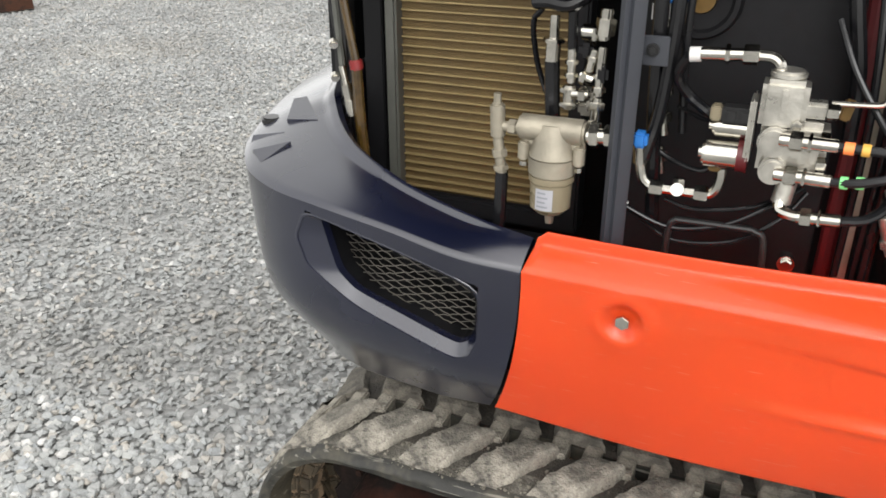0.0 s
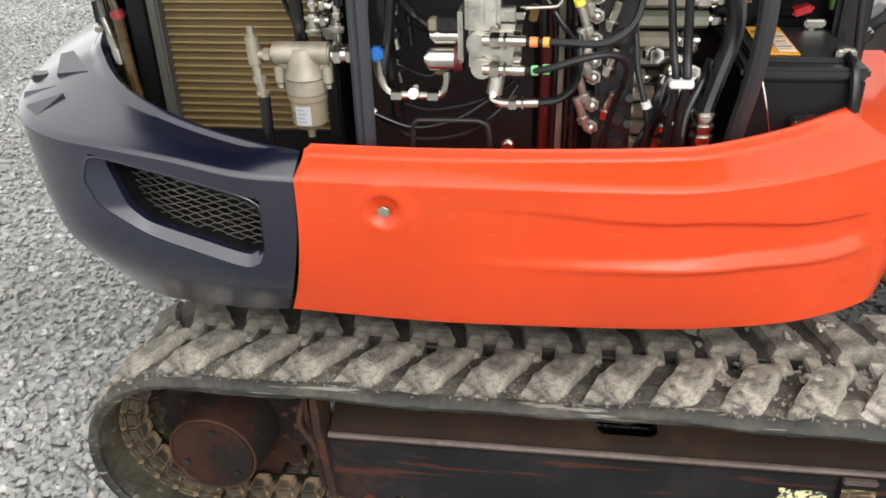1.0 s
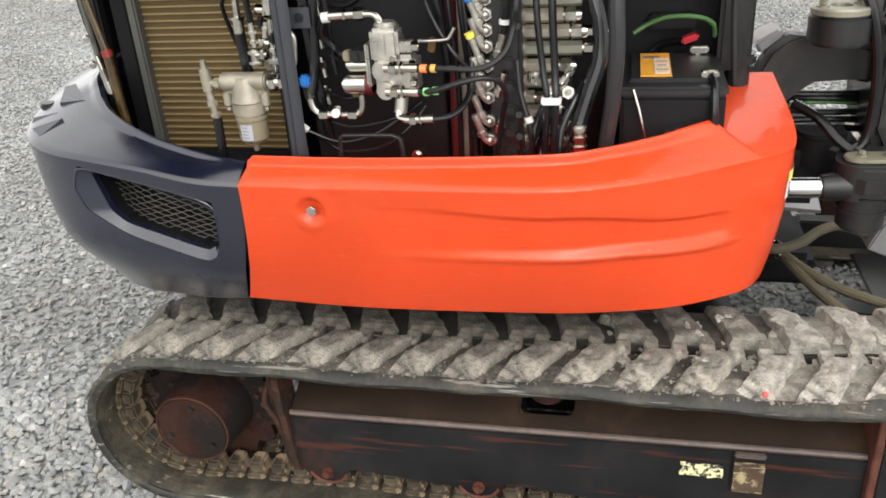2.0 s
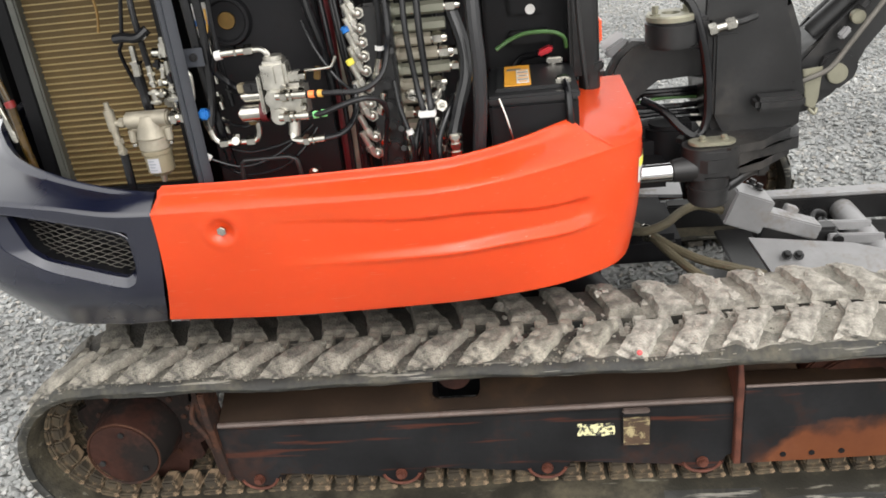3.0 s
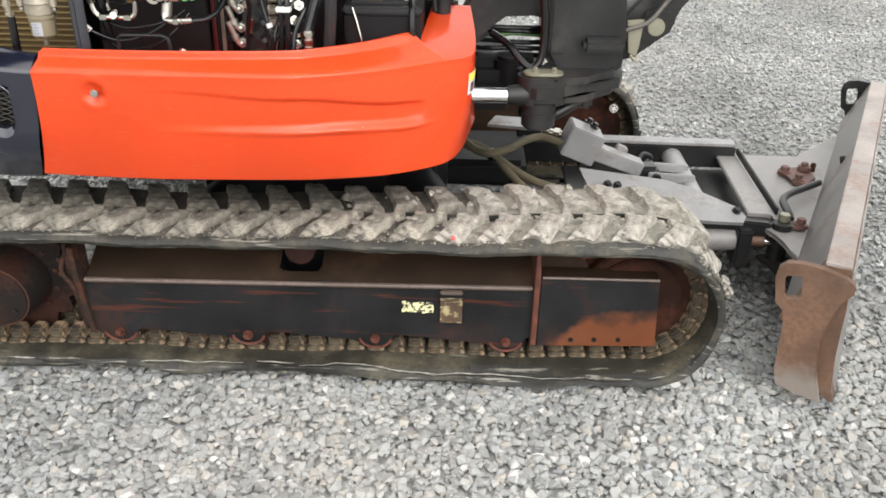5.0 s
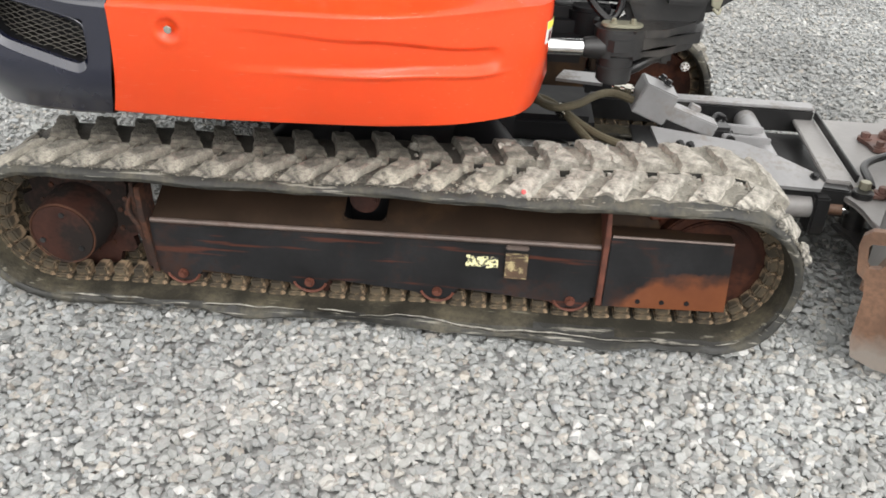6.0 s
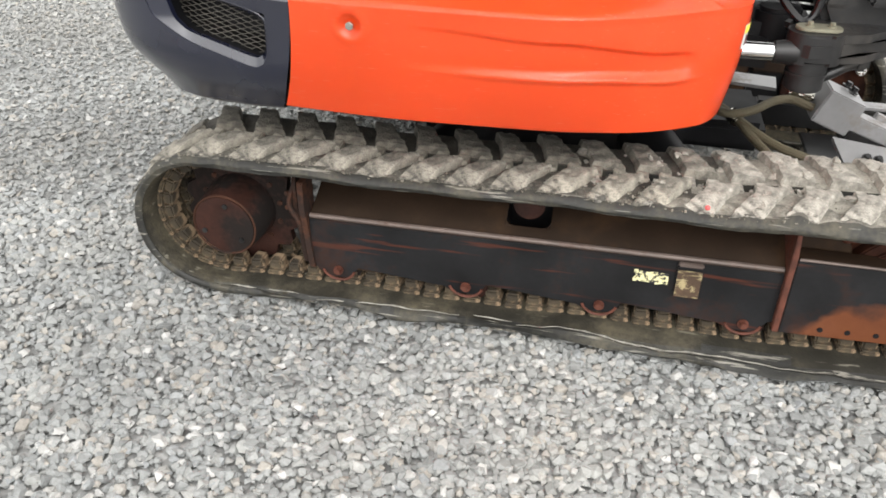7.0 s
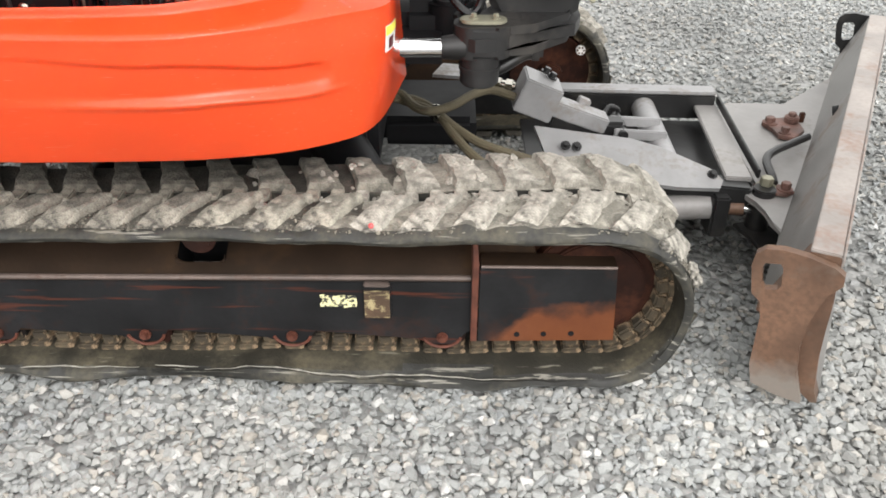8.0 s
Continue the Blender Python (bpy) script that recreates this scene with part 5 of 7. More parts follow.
# hydraulic valve with two solenoids
valve = tagged(new("solenoid_valve"), "cast aluminium hydraulic valve with two solenoids")
valve.parent = machine
bm = bmesh.new()
box(bm, (-0.278, -0.018, 1.042), (0.048, 0.046, 0.056), 0.006)
box(bm, (-0.262, -0.018, 0.994), (0.070, 0.050, 0.066), 0.008)
cyl(bm, (-0.278, -0.018, 1.068), (-0.278, -0.018, 1.078), 0.019, seg=24, bevel=0.003)
valve_body = part("valve_body", bm, ALU, valve)
part("solenoid_flange", box(bmesh.new(), (-0.308, -0.018, 1.010), (0.007, 0.046, 0.074), 0.003), ALU, valve)
for a, b, r in (((-0.282, -0.040, 1.004), (-0.282, -0.052, 1.004), 0.017), ((-0.278, -0.040, 0.972), (-0.278, -0.054, 0.972), 0.015), ((-0.258, -0.018, 0.965), (-0.264, -0.024, 0.925), 0.011)):
    part("port_boss", cyl(bmesh.new(), a, b, r, seg=24, bevel=0.003), ALU, valve)
part("side_port", box(bmesh.new(), (-0.246, -0.02, 1.038), (0.030, 0.022, 0.018), 0.004), ALU, valve)
part("name_plate", box(bmesh.new(), (-0.278, -0.043, 1.046), (0.006, 0.004, 0.032), 0.001), ALU, valve)
bm = bmesh.new()
fitting(bm, (-0.234, -0.030, 1.039), (-0.222, -0.030, 1.039), 0.006, ((0.0, 0.95),))
for z in (1.012, 0.984):
    fitting(bm, (-0.236, -0.044, z), (-0.226, -0.044, z), 0.006, ((0.0, 0.95),))
for x, z in ((-0.262, 1.024), (-0.246, 0.972), (-0.248, 1.004)):
    cyl(bm, (x, -0.043, z), (x, -0.051, z), 0.006, seg=6, bevel=0.001)
part("cap_screws", bm, STEEL, valve)
for x0, x1, z, y, r in ((-0.349, -0.308, 1.006, -0.012, 0.013), (-0.356, -0.306, 0.976, -0.022, 0.016)):
    bm = bmesh.new()
    cyl(bm, (x0, y, z), (x1, y, z), r, seg=28, bevel=0.003)
    cyl(bm, (x0 - 0.004, y, z), (x0, y, z), r * 0.45, seg=16)
    part("solenoid", bm, STEEL, valve, "bright steel solenoid")
bm = bmesh.new()
cyl(bm, (-0.318, -0.020, 0.976), (-0.306, -0.020, 0.976), 0.0185, seg=24)
part("solenoid_ring", bm, RED, valve)
bm = bmesh.new()
box(bm, (-0.323, -0.020, 1.024), (0.036, 0.022, 0.018), 0.002)
for x in (-0.330, -0.315):
    box(bm, (x, -0.033, 1.024), (0.010, 0.004, 0.012), 0.001)
conn = part("connector", bm, BLACK, valve)
bm = bmesh.new()
box(bm, (-0.347, -0.020, 1.024), (0.012, 0.020, 0.017), 0.002)
part("seal", bm, BOWL, conn)
bm = bmesh.new()
fitting(bm, (-0.372, -0.020, 1.088), (-0.310, -0.020, 1.091), 0.0075, ((0.42, 0.5), (0.72, 0.98)))
tube(bm, [(-0.312, -0.020, 1.091), (-0.297, -0.020, 1.090), (-0.288, -0.020, 1.082), (-0.286, -0.020, 1.070)], 0.0065)
cyl(bm, (-0.285, -0.020, 1.076), (-0.285, -0.020, 1.066), 0.010, seg=6)
part("top_elbow", bm, STEEL, valve)
hose("pilot_hose", [(-0.371, -0.020, 1.088), (-0.385, -0.014, 1.082), (-0.396, 0.0, 1.055), (-0.380, 0.010, 1.03), (-0.355, 0.0, 1.015), (-0.34, 0.03, 0.99)], 0.0065, parent=valve)
band((-0.378, -0.018, 1.086), (1, 0, 0.1), 0.0085, 0.012, LABEL, valve)
for name, z, pts, bands in (("upper", 1.011, [(-0.219, -0.062, 1.012), (-0.173, -0.066, 1.012), (-0.118, -0.060, 1.010), (-0.084, -0.045, 1.028), (-0.071, -0.025, 1.06), (-0.068, 0.01, 1.11), (-0.075, 0.03, 1.22)],
                             ((-0.208, ORANGE_TAPE, 0.010), (-0.192, GOLD_TAPE, 0.008))),
                            ("lower", 0.972, [(-0.219, -0.064, 0.973), (-0.190, -0.070, 0.978), (-0.150, -0.068, 0.990), (-0.115, -0.060, 0.995), (-0.092, -0.042, 0.984), (-0.085, -0.02, 0.955), (-0.098, 0.01, 0.90), (-0.112, 0.03, 0.82)],
                             ((-0.206, GREEN, 0.008), (-0.191, GREEN, 0.008)))):
    bm = bmesh.new()
    fitting(bm, (-0.276, -0.056, z), (-0.218, -0.062, z + 0.001), 0.0075, ((0.18, 0.4), (0.5, 0.56)))
    part("hose_end", bm, STEEL, valve)
    h = hose("valve_hose", pts, 0.0050, parent=valve)
    for x, mt, ln in bands:
        k = (x + 0.219) / 0.046
        z0 = pts[0][2] + (pts[1][2] - pts[0][2]) * k
        band((x, -0.065, z0), (1, -0.1, 0.08 if name == "lower" else 0), 0.0068, ln, mt, h)
bm = bmesh.new()
tube(bm, [(-0.264, -0.026, 0.935), (-0.263, -0.032, 0.922), (-0.250, -0.040, 0.920), (-0.238, -0.044, 0.921)], 0.007)
fitting(bm, (-0.245, -0.044, 0.921), (-0.200, -0.050, 0.925), 0.0075, ((0.1, 0.35), (0.5, 0.56)))
part("hose_end", bm, STEEL, valve)
hose("valve_hose", [(-0.201, -0.050, 0.925), (-0.175, -0.040, 0.927), (-0.156, -0.02, 0.938), (-0.147, 0.01, 0.96), (-0.150, 0.04, 1.0)], 0.0058, parent=valve)
bm = bmesh.new()
tube(bm, [(-0.429, -0.010, 0.965), (-0.426, -0.010, 0.94), (-0.420, -0.010, 0.926), (-0.404, -0.010, 0.920), (-0.351, -0.010, 0.920), (-0.338, -0.010, 0.925), (-0.333, -0.010, 0.940), (-0.333, -0.01, 0.955)], 0.0062)
for x in (-0.405, -0.352):
    cyl(bm, (x - 0.008, -0.010, 0.920), (x + 0.008, -0.010, 0.920), 0.0105, seg=6, bevel=0.001)
cyl(bm, (-0.379, -0.010, 0.920), (-0.379, -0.024, 0.926), 0.008, seg=14, bevel=0.001)
cyl(bm, (-0.379, -0.010, 0.920), (-0.379, -0.010, 0.936), 0.0075, seg=6, bevel=0.001)
cyl(bm, (-0.430, -0.010, 0.972), (-0.427, -0.010, 0.948), 0.009, seg=6, bevel=0.001)
part("drain_pipe", bm, STEEL, valve, "bent steel pipe with a tee")
bm = bmesh.new()
box(bm, (-0.341, -0.012, 0.956), (0.014, 0.014, 0.008), 0.002)
part("drain_clip", bm, BRASS, valve)

# thin cables and the wire handle below
hose("cable", [(-0.455, -0.005, 0.900), (-0.440, 0.0, 0.885), (-0.384, 0.0, 0.866), (-0.323, 0.0, 0.879), (-0.277, 0.01, 0.905), (-0.24, 0.03, 0.93)], 0.0032)
hose("cable", [(-0.452, 0.01, 0.886), (-0.42, 0.01, 0.866), (-0.38, 0.01, 0.845), (-0.31, 0.01, 0.855), (-0.26, 0.02, 0.89), (-0.235, 0.04, 0.92)], 0.003)
hose("cable", [(-0.395, -0.004, 0.905), (-0.36, 0.0, 0.895), (-0.30, 0.01, 0.902), (-0.25, 0.03, 0.92)], 0.003)
hose("cable", [(-0.427, 0.02, 0.968), (-0.40, 0.015, 0.952), (-0.36, 0.0, 0.945), (-0.34, -0.005, 0.956)], 0.0032)
hose("cable", [(-0.395, 0.03, 1.012), (-0.36, 0.0, 1.008), (-0.345, -0.015, 1.018)], 0.0028)
hose("wire_handle", [(-0.388, 0.0, 0.80), (-0.386, 0.0, 0.862), (-0.380, 0.0, 0.876), (-0.368, 0.0, 0.878), (-0.300, 0.0, 0.879), (-0.285, 0.0, 0.877), (-0.274, 0.0, 0.865), (-0.270, 0.0, 0.80)], 0.0042, BLACK, label="bent black wire handle")
band((-0.448, -0.003, 0.893), (0.7, 0.1, -0.6), 0.006, 0.016, LABEL, machine)
bm = bmesh.new()
cyl(bm, (-0.245, 0.02, 0.84), (-0.245, -0.01, 0.845), 0.010, seg=16, bevel=0.002)
cyl(bm, (-0.245, -0.01, 0.845), (-0.245, -0.018, 0.846), 0.007, seg=6)
part("drain_cock", bm, STEEL, machine)
bm = bmesh.new()
tube(bm, [(-0.230, 0.0, 1.041), (-0.186, 0.0, 1.043), (-0.176, 0.0, 1.048), (-0.168, 0.0, 1.062)], 0.0034, steps=4)
part("lever_rod", bm, STEEL, machine, "bright bent lever rod")
bm = bmesh.new()
box(bm, (-0.212, 0.02, 1.03), (0.012, 0.010, 0.024), 0.002, Matrix.Rotation(radians(12), 4, 'Y'))
part("tag", bm, BRASS, machine)

# red return hose and the bright channel next to it
hose("return_hose", [(-0.205, 0.10, 1.32), (-0.198, 0.105, 1.15), (-0.193, 0.11, 1.0), (-0.196, 0.11, 0.86), (-0.198, 0.11, 0.70)], 0.011, RED, label="dark red hose")
bm = bmesh.new()
box(bm, (-0.176, 0.098, 0.94), (0.013, 0.012, 0.36), 0.003)
part("channel", bm, DULL_ALU, machine, "bright metal channel")
for x0, y0, r in ((-0.165, 0.075, 0.0055), (-0.157, 0.065, 0.005), (-0.186, 0.08, 0.005), (-0.150, 0.085, 0.006)):
    hose("pilot_hose", [(x0 - 0.03, y0, 1.32), (x0 - 0.012, y0 - 0.01, 1.18), (x0, y0 - 0.02, 1.05), (x0 + 0.004, y0 - 0.005, 0.95), (x0 + 0.002, y0, 0.80)], r)
hose("pilot_hose", [(-0.235, 0.06, 1.12), (-0.21, 0.03, 1.07), (-0.175, 0.01, 1.02), (-0.150, 0.02, 0.985)], 0.0042)
hose("pilot_hose", [(-0.24, 0.08, 1.3), (-0.225, 0.07, 1.16), (-0.205, 0.07, 1.06), (-0.20, 0.08, 0.98)], 0.009)

# control valve bank: stacked sections with hexagon caps, and elbows on its rear face
bank = tagged(new("control_valve"), "stacked hydraulic control valve with hexagon caps")
bank.parent = machine
bm = bmesh.new()
box(bm, (-0.095, 0.105, 0.96), (0.055, 0.10, 0.36), 0.006)
box(bm, (-0.05, 0.145, 0.96), (0.12, 0.05, 0.36), 0.006)
part("valve_casting", bm, BLACK, bank)
GREENISH = material("olive_grey_plating", (0.24, 0.24, 0.19), 0.40, metal=0.6, spread=0.2, bump=0.15)
for k, (z, x1, cap, kind) in enumerate(((1.150, 0.00, 1, 0), (1.118, 0.030, 1, 1), (1.087, 0.030, 0, 1), (1.061, 0.000, 1, 0), (1.034, 0.010, 2, 0), (1.006, 0.031, 3, 1), (0.976, -0.008, 1, 0),
                                        (0.950, -0.030, 3, 0), (0.921, -0.050, 3, 0), (0.896, -0.035, 0, 0), (0.868, -0.02, 3, 1), (0.843, -0.045, 1, 0), (0.815, -0.04, 3, 0))):
    bm = bmesh.new()
    # a barrel of hexagon bar, with a collar where it leaves the casting
    cyl(bm, (-0.066, 0.088, z), (x1, 0.088, z), 0.0125, seg=6, bevel=0.0012)
    cyl(bm, (-0.072, 0.090, z), (-0.062, 0.090, z), 0.0150, seg=20, bevel=0.002)
    sec = part("valve_section", bm, (GREENISH if kind else DULL_ALU), bank)
    if cap:
        bm = bmesh.new()
        cyl(bm, (x1, 0.087, z), (x1 + 0.004, 0.087, z), 0.0085, seg=18)
        cyl(bm, (x1 + 0.003, 0.087, z), (x1 + 0.021, 0.087, z), 0.0130 if cap != 3 else 0.0105, seg=6, bevel=0.0015)
        cyl(bm, (x1 + 0.020, 0.087, z), (x1 + 0.030, 0.087, z), 0.0095 if cap != 2 else 0.012, 0.0085 if cap != 2 else 0.011, seg=18, bevel=0.002)
        if cap == 2:
            cyl(bm, (x1 + 0.030, 0.087, z), (x1 + 0.050, 0.087, z), 0.0105, seg=6, bevel=0.001)
            cyl(bm, (x1 + 0.049, 0.087, z), (x1 + 0.075, 0.087, z), 0.006, seg=12)
        part("hexagon_cap", bm, STEEL, sec)
for k, (z, mt) in enumerate(((1.125, None), (1.096, None), (1.071, None), (1.045, BLUE), (1.018, None), (0.985, YELLOW_TAPE), (0.954, None), (0.930, BLUE), (0.888, None), (0.854, None))):
    bm = bmesh.new()
    cyl(bm, (-0.126, 0.10, z), (-0.126, 0.058, z), 0.0085, seg=16, bevel=0.001)
    cyl(bm, (-0.126, 0.066, z), (-0.126, 0.052, z), 0.0115, seg=6, bevel=0.001)
    bmesh.ops.create_uvsphere(bm, u_segments=14, v_segments=8, radius=0.0078, matrix=Matrix.Translation((-0.126, 0.050, z)))
    tube(bm, [(-0.127, 0.050, z), (-0.133, 0.046, z + 0.004), (-0.138, 0.044, z + 0.014)], 0.0058)
    fitting(bm, (-0.135, 0.045, z + 0.008), (-0.149, 0.038, z + 0.050), 0.0062, ((0.05, 0.3),))
    el = part("elbow_fitting", bm, ALU, bank)
    if mt:
        band((-0.151, 0.037, z + 0.056), (-0.014, -0.007, 0.042), 0.0078, 0.009, mt, el)
for q in (1.0, 0.935, 0.87):
    bm = bmesh.new()
    fitting(bm, (-0.108, 0.045, q), (-0.096, 0.040, q + 0.042), 0.0068, ((0.1, 0.35),))
    part("elbow_fitting", bm, STEEL, bank)
for z in (0.83, 0.87, 0.91, 0.95, 0.99):
    bm = bmesh.new()
    cyl(bm, (-0.088, 0.06, z), (-0.088, 0.046, z), 0.012, seg=6, bevel=0.001)
    cyl(bm, (-0.088, 0.046, z), (-0.088, 0.040, z), 0.008, seg=14)
    part("blanking_plug", bm, BLACK, bank)
hose("bank_hose", [(-0.095, 0.040, 1.044), (-0.090, 0.035, 1.075), (-0.085, 0.03, 1.13), (-0.09, 0.03, 1.25)], 0.0065, parent=bank)
band((-0.0925, 0.036, 1.062), (0.1, 0, 1), 0.0085, 0.008, LABEL, bank)
hose("bank_hose", [(-0.030, 0.02, 1.25), (-0.036, 0.000, 1.109), (-0.026, -0.010, 1.0), (-0.018, -0.020, 0.947), (-0.022, -0.01, 0.88), (-0.030, 0.0, 0.76)], 0.0056, parent=bank)
hose("bank_hose", [(-0.008, 0.02, 1.25), (-0.011, 0.000, 1.109), (-0.006, -0.010, 0.988), (-0.004, -0.020, 0.947), (-0.008, -0.01, 0.88), (-0.012, 0.0, 0.76)], 0.0064, parent=bank)
bm = bmesh.new()
box(bm, (-0.011, -0.022, 0.947), (0.032, 0.020, 0.011), 0.002)
part("cable_tie", bm, LABEL, bank, "white cable tie")
hose("bank_hose", [(-0.072, 0.03, 1.0), (-0.066, 0.02, 0.95), (-0.052, 0.01, 0.90), (-0.048, 0.01, 0.86), (-0.062, 0.02, 0.80)], 0.0045, parent=bank)
band((-0.0515, 0.010, 0.905), (0.3, 0, -1), 0.007, 0.010, LABEL, bank)
hose("bank_hose", [(0.035, 0.06, 0.955), (0.022, 0.03, 0.93), (0.004, 0.01, 0.89), (0.0, 0.0, 0.85)], 0.006, parent=bank)
for x0, x1, y0, zt, r in ((-0.060, -0.030, 0.030, 0.945, 0.0055), (-0.048, -0.040, 0.022, 0.930, 0.0050), (-0.040, -0.012, 0.040, 0.960, 0.0045)):
    hose("bank_hose", [(x1 + 0.018, y0 + 0.03, zt), (x1 + 0.004, y0 + 0.012, zt - 0.022), (x1 - 0.006, y0, zt - 0.060), (x0, y0 - 0.006, zt - 0.115), (x0 - 0.004, y0, zt - 0.20)], r, parent=bank)
    part("hose_end", fitting(bmesh.new(), (x1 + 0.010, y0 + 0.020, zt - 0.010), (x1 + 0.026, y0 + 0.040, zt + 0.012), r * 1.15, ((0.1, 0.45), (0.65, 0.95))), STEEL, bank)
for z, x in ((0.962, -0.052), (0.938, 0.000), (0.905, -0.012), (0.878, 0.012), (0.852, -0.010)):
    part("port_nut", fitting(bmesh.new(), (x, 0.070, z), (x + 0.012, 0.034, z + 0.006), 0.0075, ((0.2, 0.55), (0.75, 1.0))), STEEL, bank, "zinc-plated port nut")
for z in (1.10, 1.05, 0.97, 0.90, 0.86):
    part("plate_bolt", cyl(bmesh.new(), (-0.073, 0.056, z), (-0.073, 0.046, z + 0.002), 0.0065, seg=6, bevel=0.001), BLACK, bank)
hose("suction_hose", [(0.030, 0.12, 1.26), (0.038, 0.10, 1.13), (0.060, 0.070, 1.05), (0.062, 0.050, 0.998), (0.046, 0.035, 0.945), (0.034, 0.025, 0.905), (0.03, 0.02, 0.89)], 0.0135, parent=bank)
bm = bmesh.new()
cyl(bm, (0.030, 0.02, 0.895), (0.031, 0.02, 0.835), 0.0135, seg=22)
for z in (0.888, 0.872, 0.856):
    cyl(bm, (0.030, 0.02, z + 0.005), (0.030, 0.02, z - 0.005), 0.0165, seg=22, bevel=0.002)
part("crimped_ferrule", bm, STEEL, bank, "crimped steel hose ferrule")
hose("air_hose", [(0.086, 0.02, 1.30), (0.087, -0.006, 1.112), (0.090, -0.008, 1.028), (0.086, 0.002, 0.946), (0.077, 0.020, 0.867), (0.065, 0.035, 0.76)], 0.0130, material("grey_black_hose", (0.022, 0.022, 0.024), 0.40, spread=0.15), bank, "thick dark grey hose")

# battery in its tray, with clamp and leads
battery = tagged(new("battery"), "black car battery with a yellow label in the engine bay", "battery")
bm = bmesh.new()
box(bm, (0.186, 0.245, 0.845), (0.178, 0.240, 0.130), 0.006)
part("case", bm, BAY, battery)
bm = bmesh.new()
box(bm, (0.186, 0.245, 0.918), (0.184, 0.246, 0.018), 0.005)
box(bm, (0.186, 0.245, 0.930), (0.150, 0.190, 0.010), 0.003)
part("lid", bm, material("battery_lid", (0.012, 0.012, 0.013), 0.45, spread=0.2), battery)
bm = bmesh.new()
box(bm, (0.157, 0.245, 0.9365), (0.054, 0.165, 0.002), 0)
lab = part("label", bm, YELLOW, battery, "yellow and white printed label")
PRINT = material("grey_print", (0.16, 0.15, 0.13), 0.6)
bm = bmesh.new()
box(bm, (0.168, 0.230, 0.938), (0.026, 0.110, 0.0012), 0)
part("label_field", bm, LABEL, lab, "pale printed field")
for k in range(7):
    bm = bmesh.new()
    box(bm, (0.168, 0.184 + 0.015 * k, 0.9392), (0.022 if k % 3 else 0.016, 0.005, 0.0008), 0)
    part("print_bar", bm, PRINT if k % 2 else YELLOW, lab)
bm = bmesh.new()
box(bm, (0.150, 0.292, 0.938), (0.030, 0.014, 0.0012), 0)
part("print_bar", bm, PRINT, lab)
bm = bmesh.new()
cyl(bm, (0.248, 0.165, 0.925), (0.248, 0.165, 0.948), 0.010, seg=16, bevel=0.002)
box(bm, (0.248, 0.165, 0.940), (0.030, 0.022, 0.014), 0.003)
part("terminal_clamp", bm, STEEL, battery)
bm = bmesh.new()
cyl(bm, (0.235, 0.33, 0.925), (0.235, 0.33, 0.950), 0.011, seg=16, bevel=0.002)
box(bm, (0.240, 0.33, 0.945), (0.034, 0.026, 0.014), 0.003)
part("terminal_clamp", bm, STEEL, battery)
hose("battery_lead", [(0.250, 0.160, 0.938), (0.254, 0.130, 0.925), (0.255, 0.112, 0.89), (0.256, 0.108, 0.83), (0.25, 0.11, 0.77)], 0.008, HOSE, battery)
part("terminal_cap", box(bmesh.new(), (0.222, 0.345, 0.962), (0.034, 0.030, 0.012), 0.004, Matrix.Rotation(radians(-20), 4, 'Y')), material("red_plastic", (0.42, 0.012, 0.022), 0.35), battery, "red terminal cap")
hose("battery_lead", [(0.225, 0.345, 0.955), (0.195, 0.36, 0.952), (0.165, 0.375, 0.94), (0.14, 0.385, 0.90)], 0.008, HOSE, battery)
hose("tie_rod", [(0.118, 0.118, 0.925), (0.132, 0.110, 0.88), (0.150, 0.10, 0.80)], 0.0025, STEEL, battery)
bm = bmesh.new()
box(bm, (0.186, 0.245, 0.770), (0.21, 0.27, 0.022), 0.004)
box(bm, (0.186, 0.245, 0.675), (0.12, 0.16, 0.168), 0.004)
part("battery_tray", bm, BAY, machine)
bm = bmesh.new()
box(bm, (0.196, 0.105, 0.846), (0.050, 0.030, 0.022), 0.004)
cyl(bm, (0.196, 0.10, 0.857), (0.196, 0.10, 0.863), 0.007, seg=12)
box(bm, (0.196, 0.108, 0.73), (0.018, 0.012, 0.22), 0.002)
part("hinge_bracket", bm, STEEL, machine)

# fuse box, front post and rod
bm = bmesh.new()
box(bm, (0.19, 0.435, 1.06), (0.20, 0.05, 0.30), 0.006)
box(bm, (0.185, 0.405, 1.065), (0.075, 0.02, 0.060), 0.004)
box(bm, (0.19, 0.40, 0.985), (0.09, 0.03, 0.03), 0.004)
fuse = part("fuse_box", bm, BAY, machine)
bm = bmesh.new()
cyl(bm, (0.195, 0.394, 1.045), (0.195, 0.392, 1.045), 0.011, seg=24)
part("round_mark", bm, LABEL, fuse)
hose("earth_lead", [(0.115, 0.32, 0.978), (0.145, 0.33, 0.994), (0.183, 0.33, 1.006), (0.235, 0.33, 1.004), (0.262, 0.335, 0.990), (0.268, 0.345, 0.965)], 0.0045, GREEN_HOSE, label="green and yellow earth lead")
bm = bmesh.new()
box(bm, (0.300, 0.360, 1.115), (0.052, 0.060, 0.43), 0.008)
cyl(bm, (0.318, 0.375, 0.905), (0.318, 0.375, 0.925), 0.034, seg=24, bevel=0.004)
cyl(bm, (0.318, 0.375, 0.59), (0.318, 0.375, 1.3), 0.024, seg=20)
part("front_post", bm, BLACK, machine)
hose("stay_rod", [(0.285, 0.285, 1.20), (0.292, 0.283, 1.03), (0.303, 0.28, 0.885)], 0.0055, BLACK)

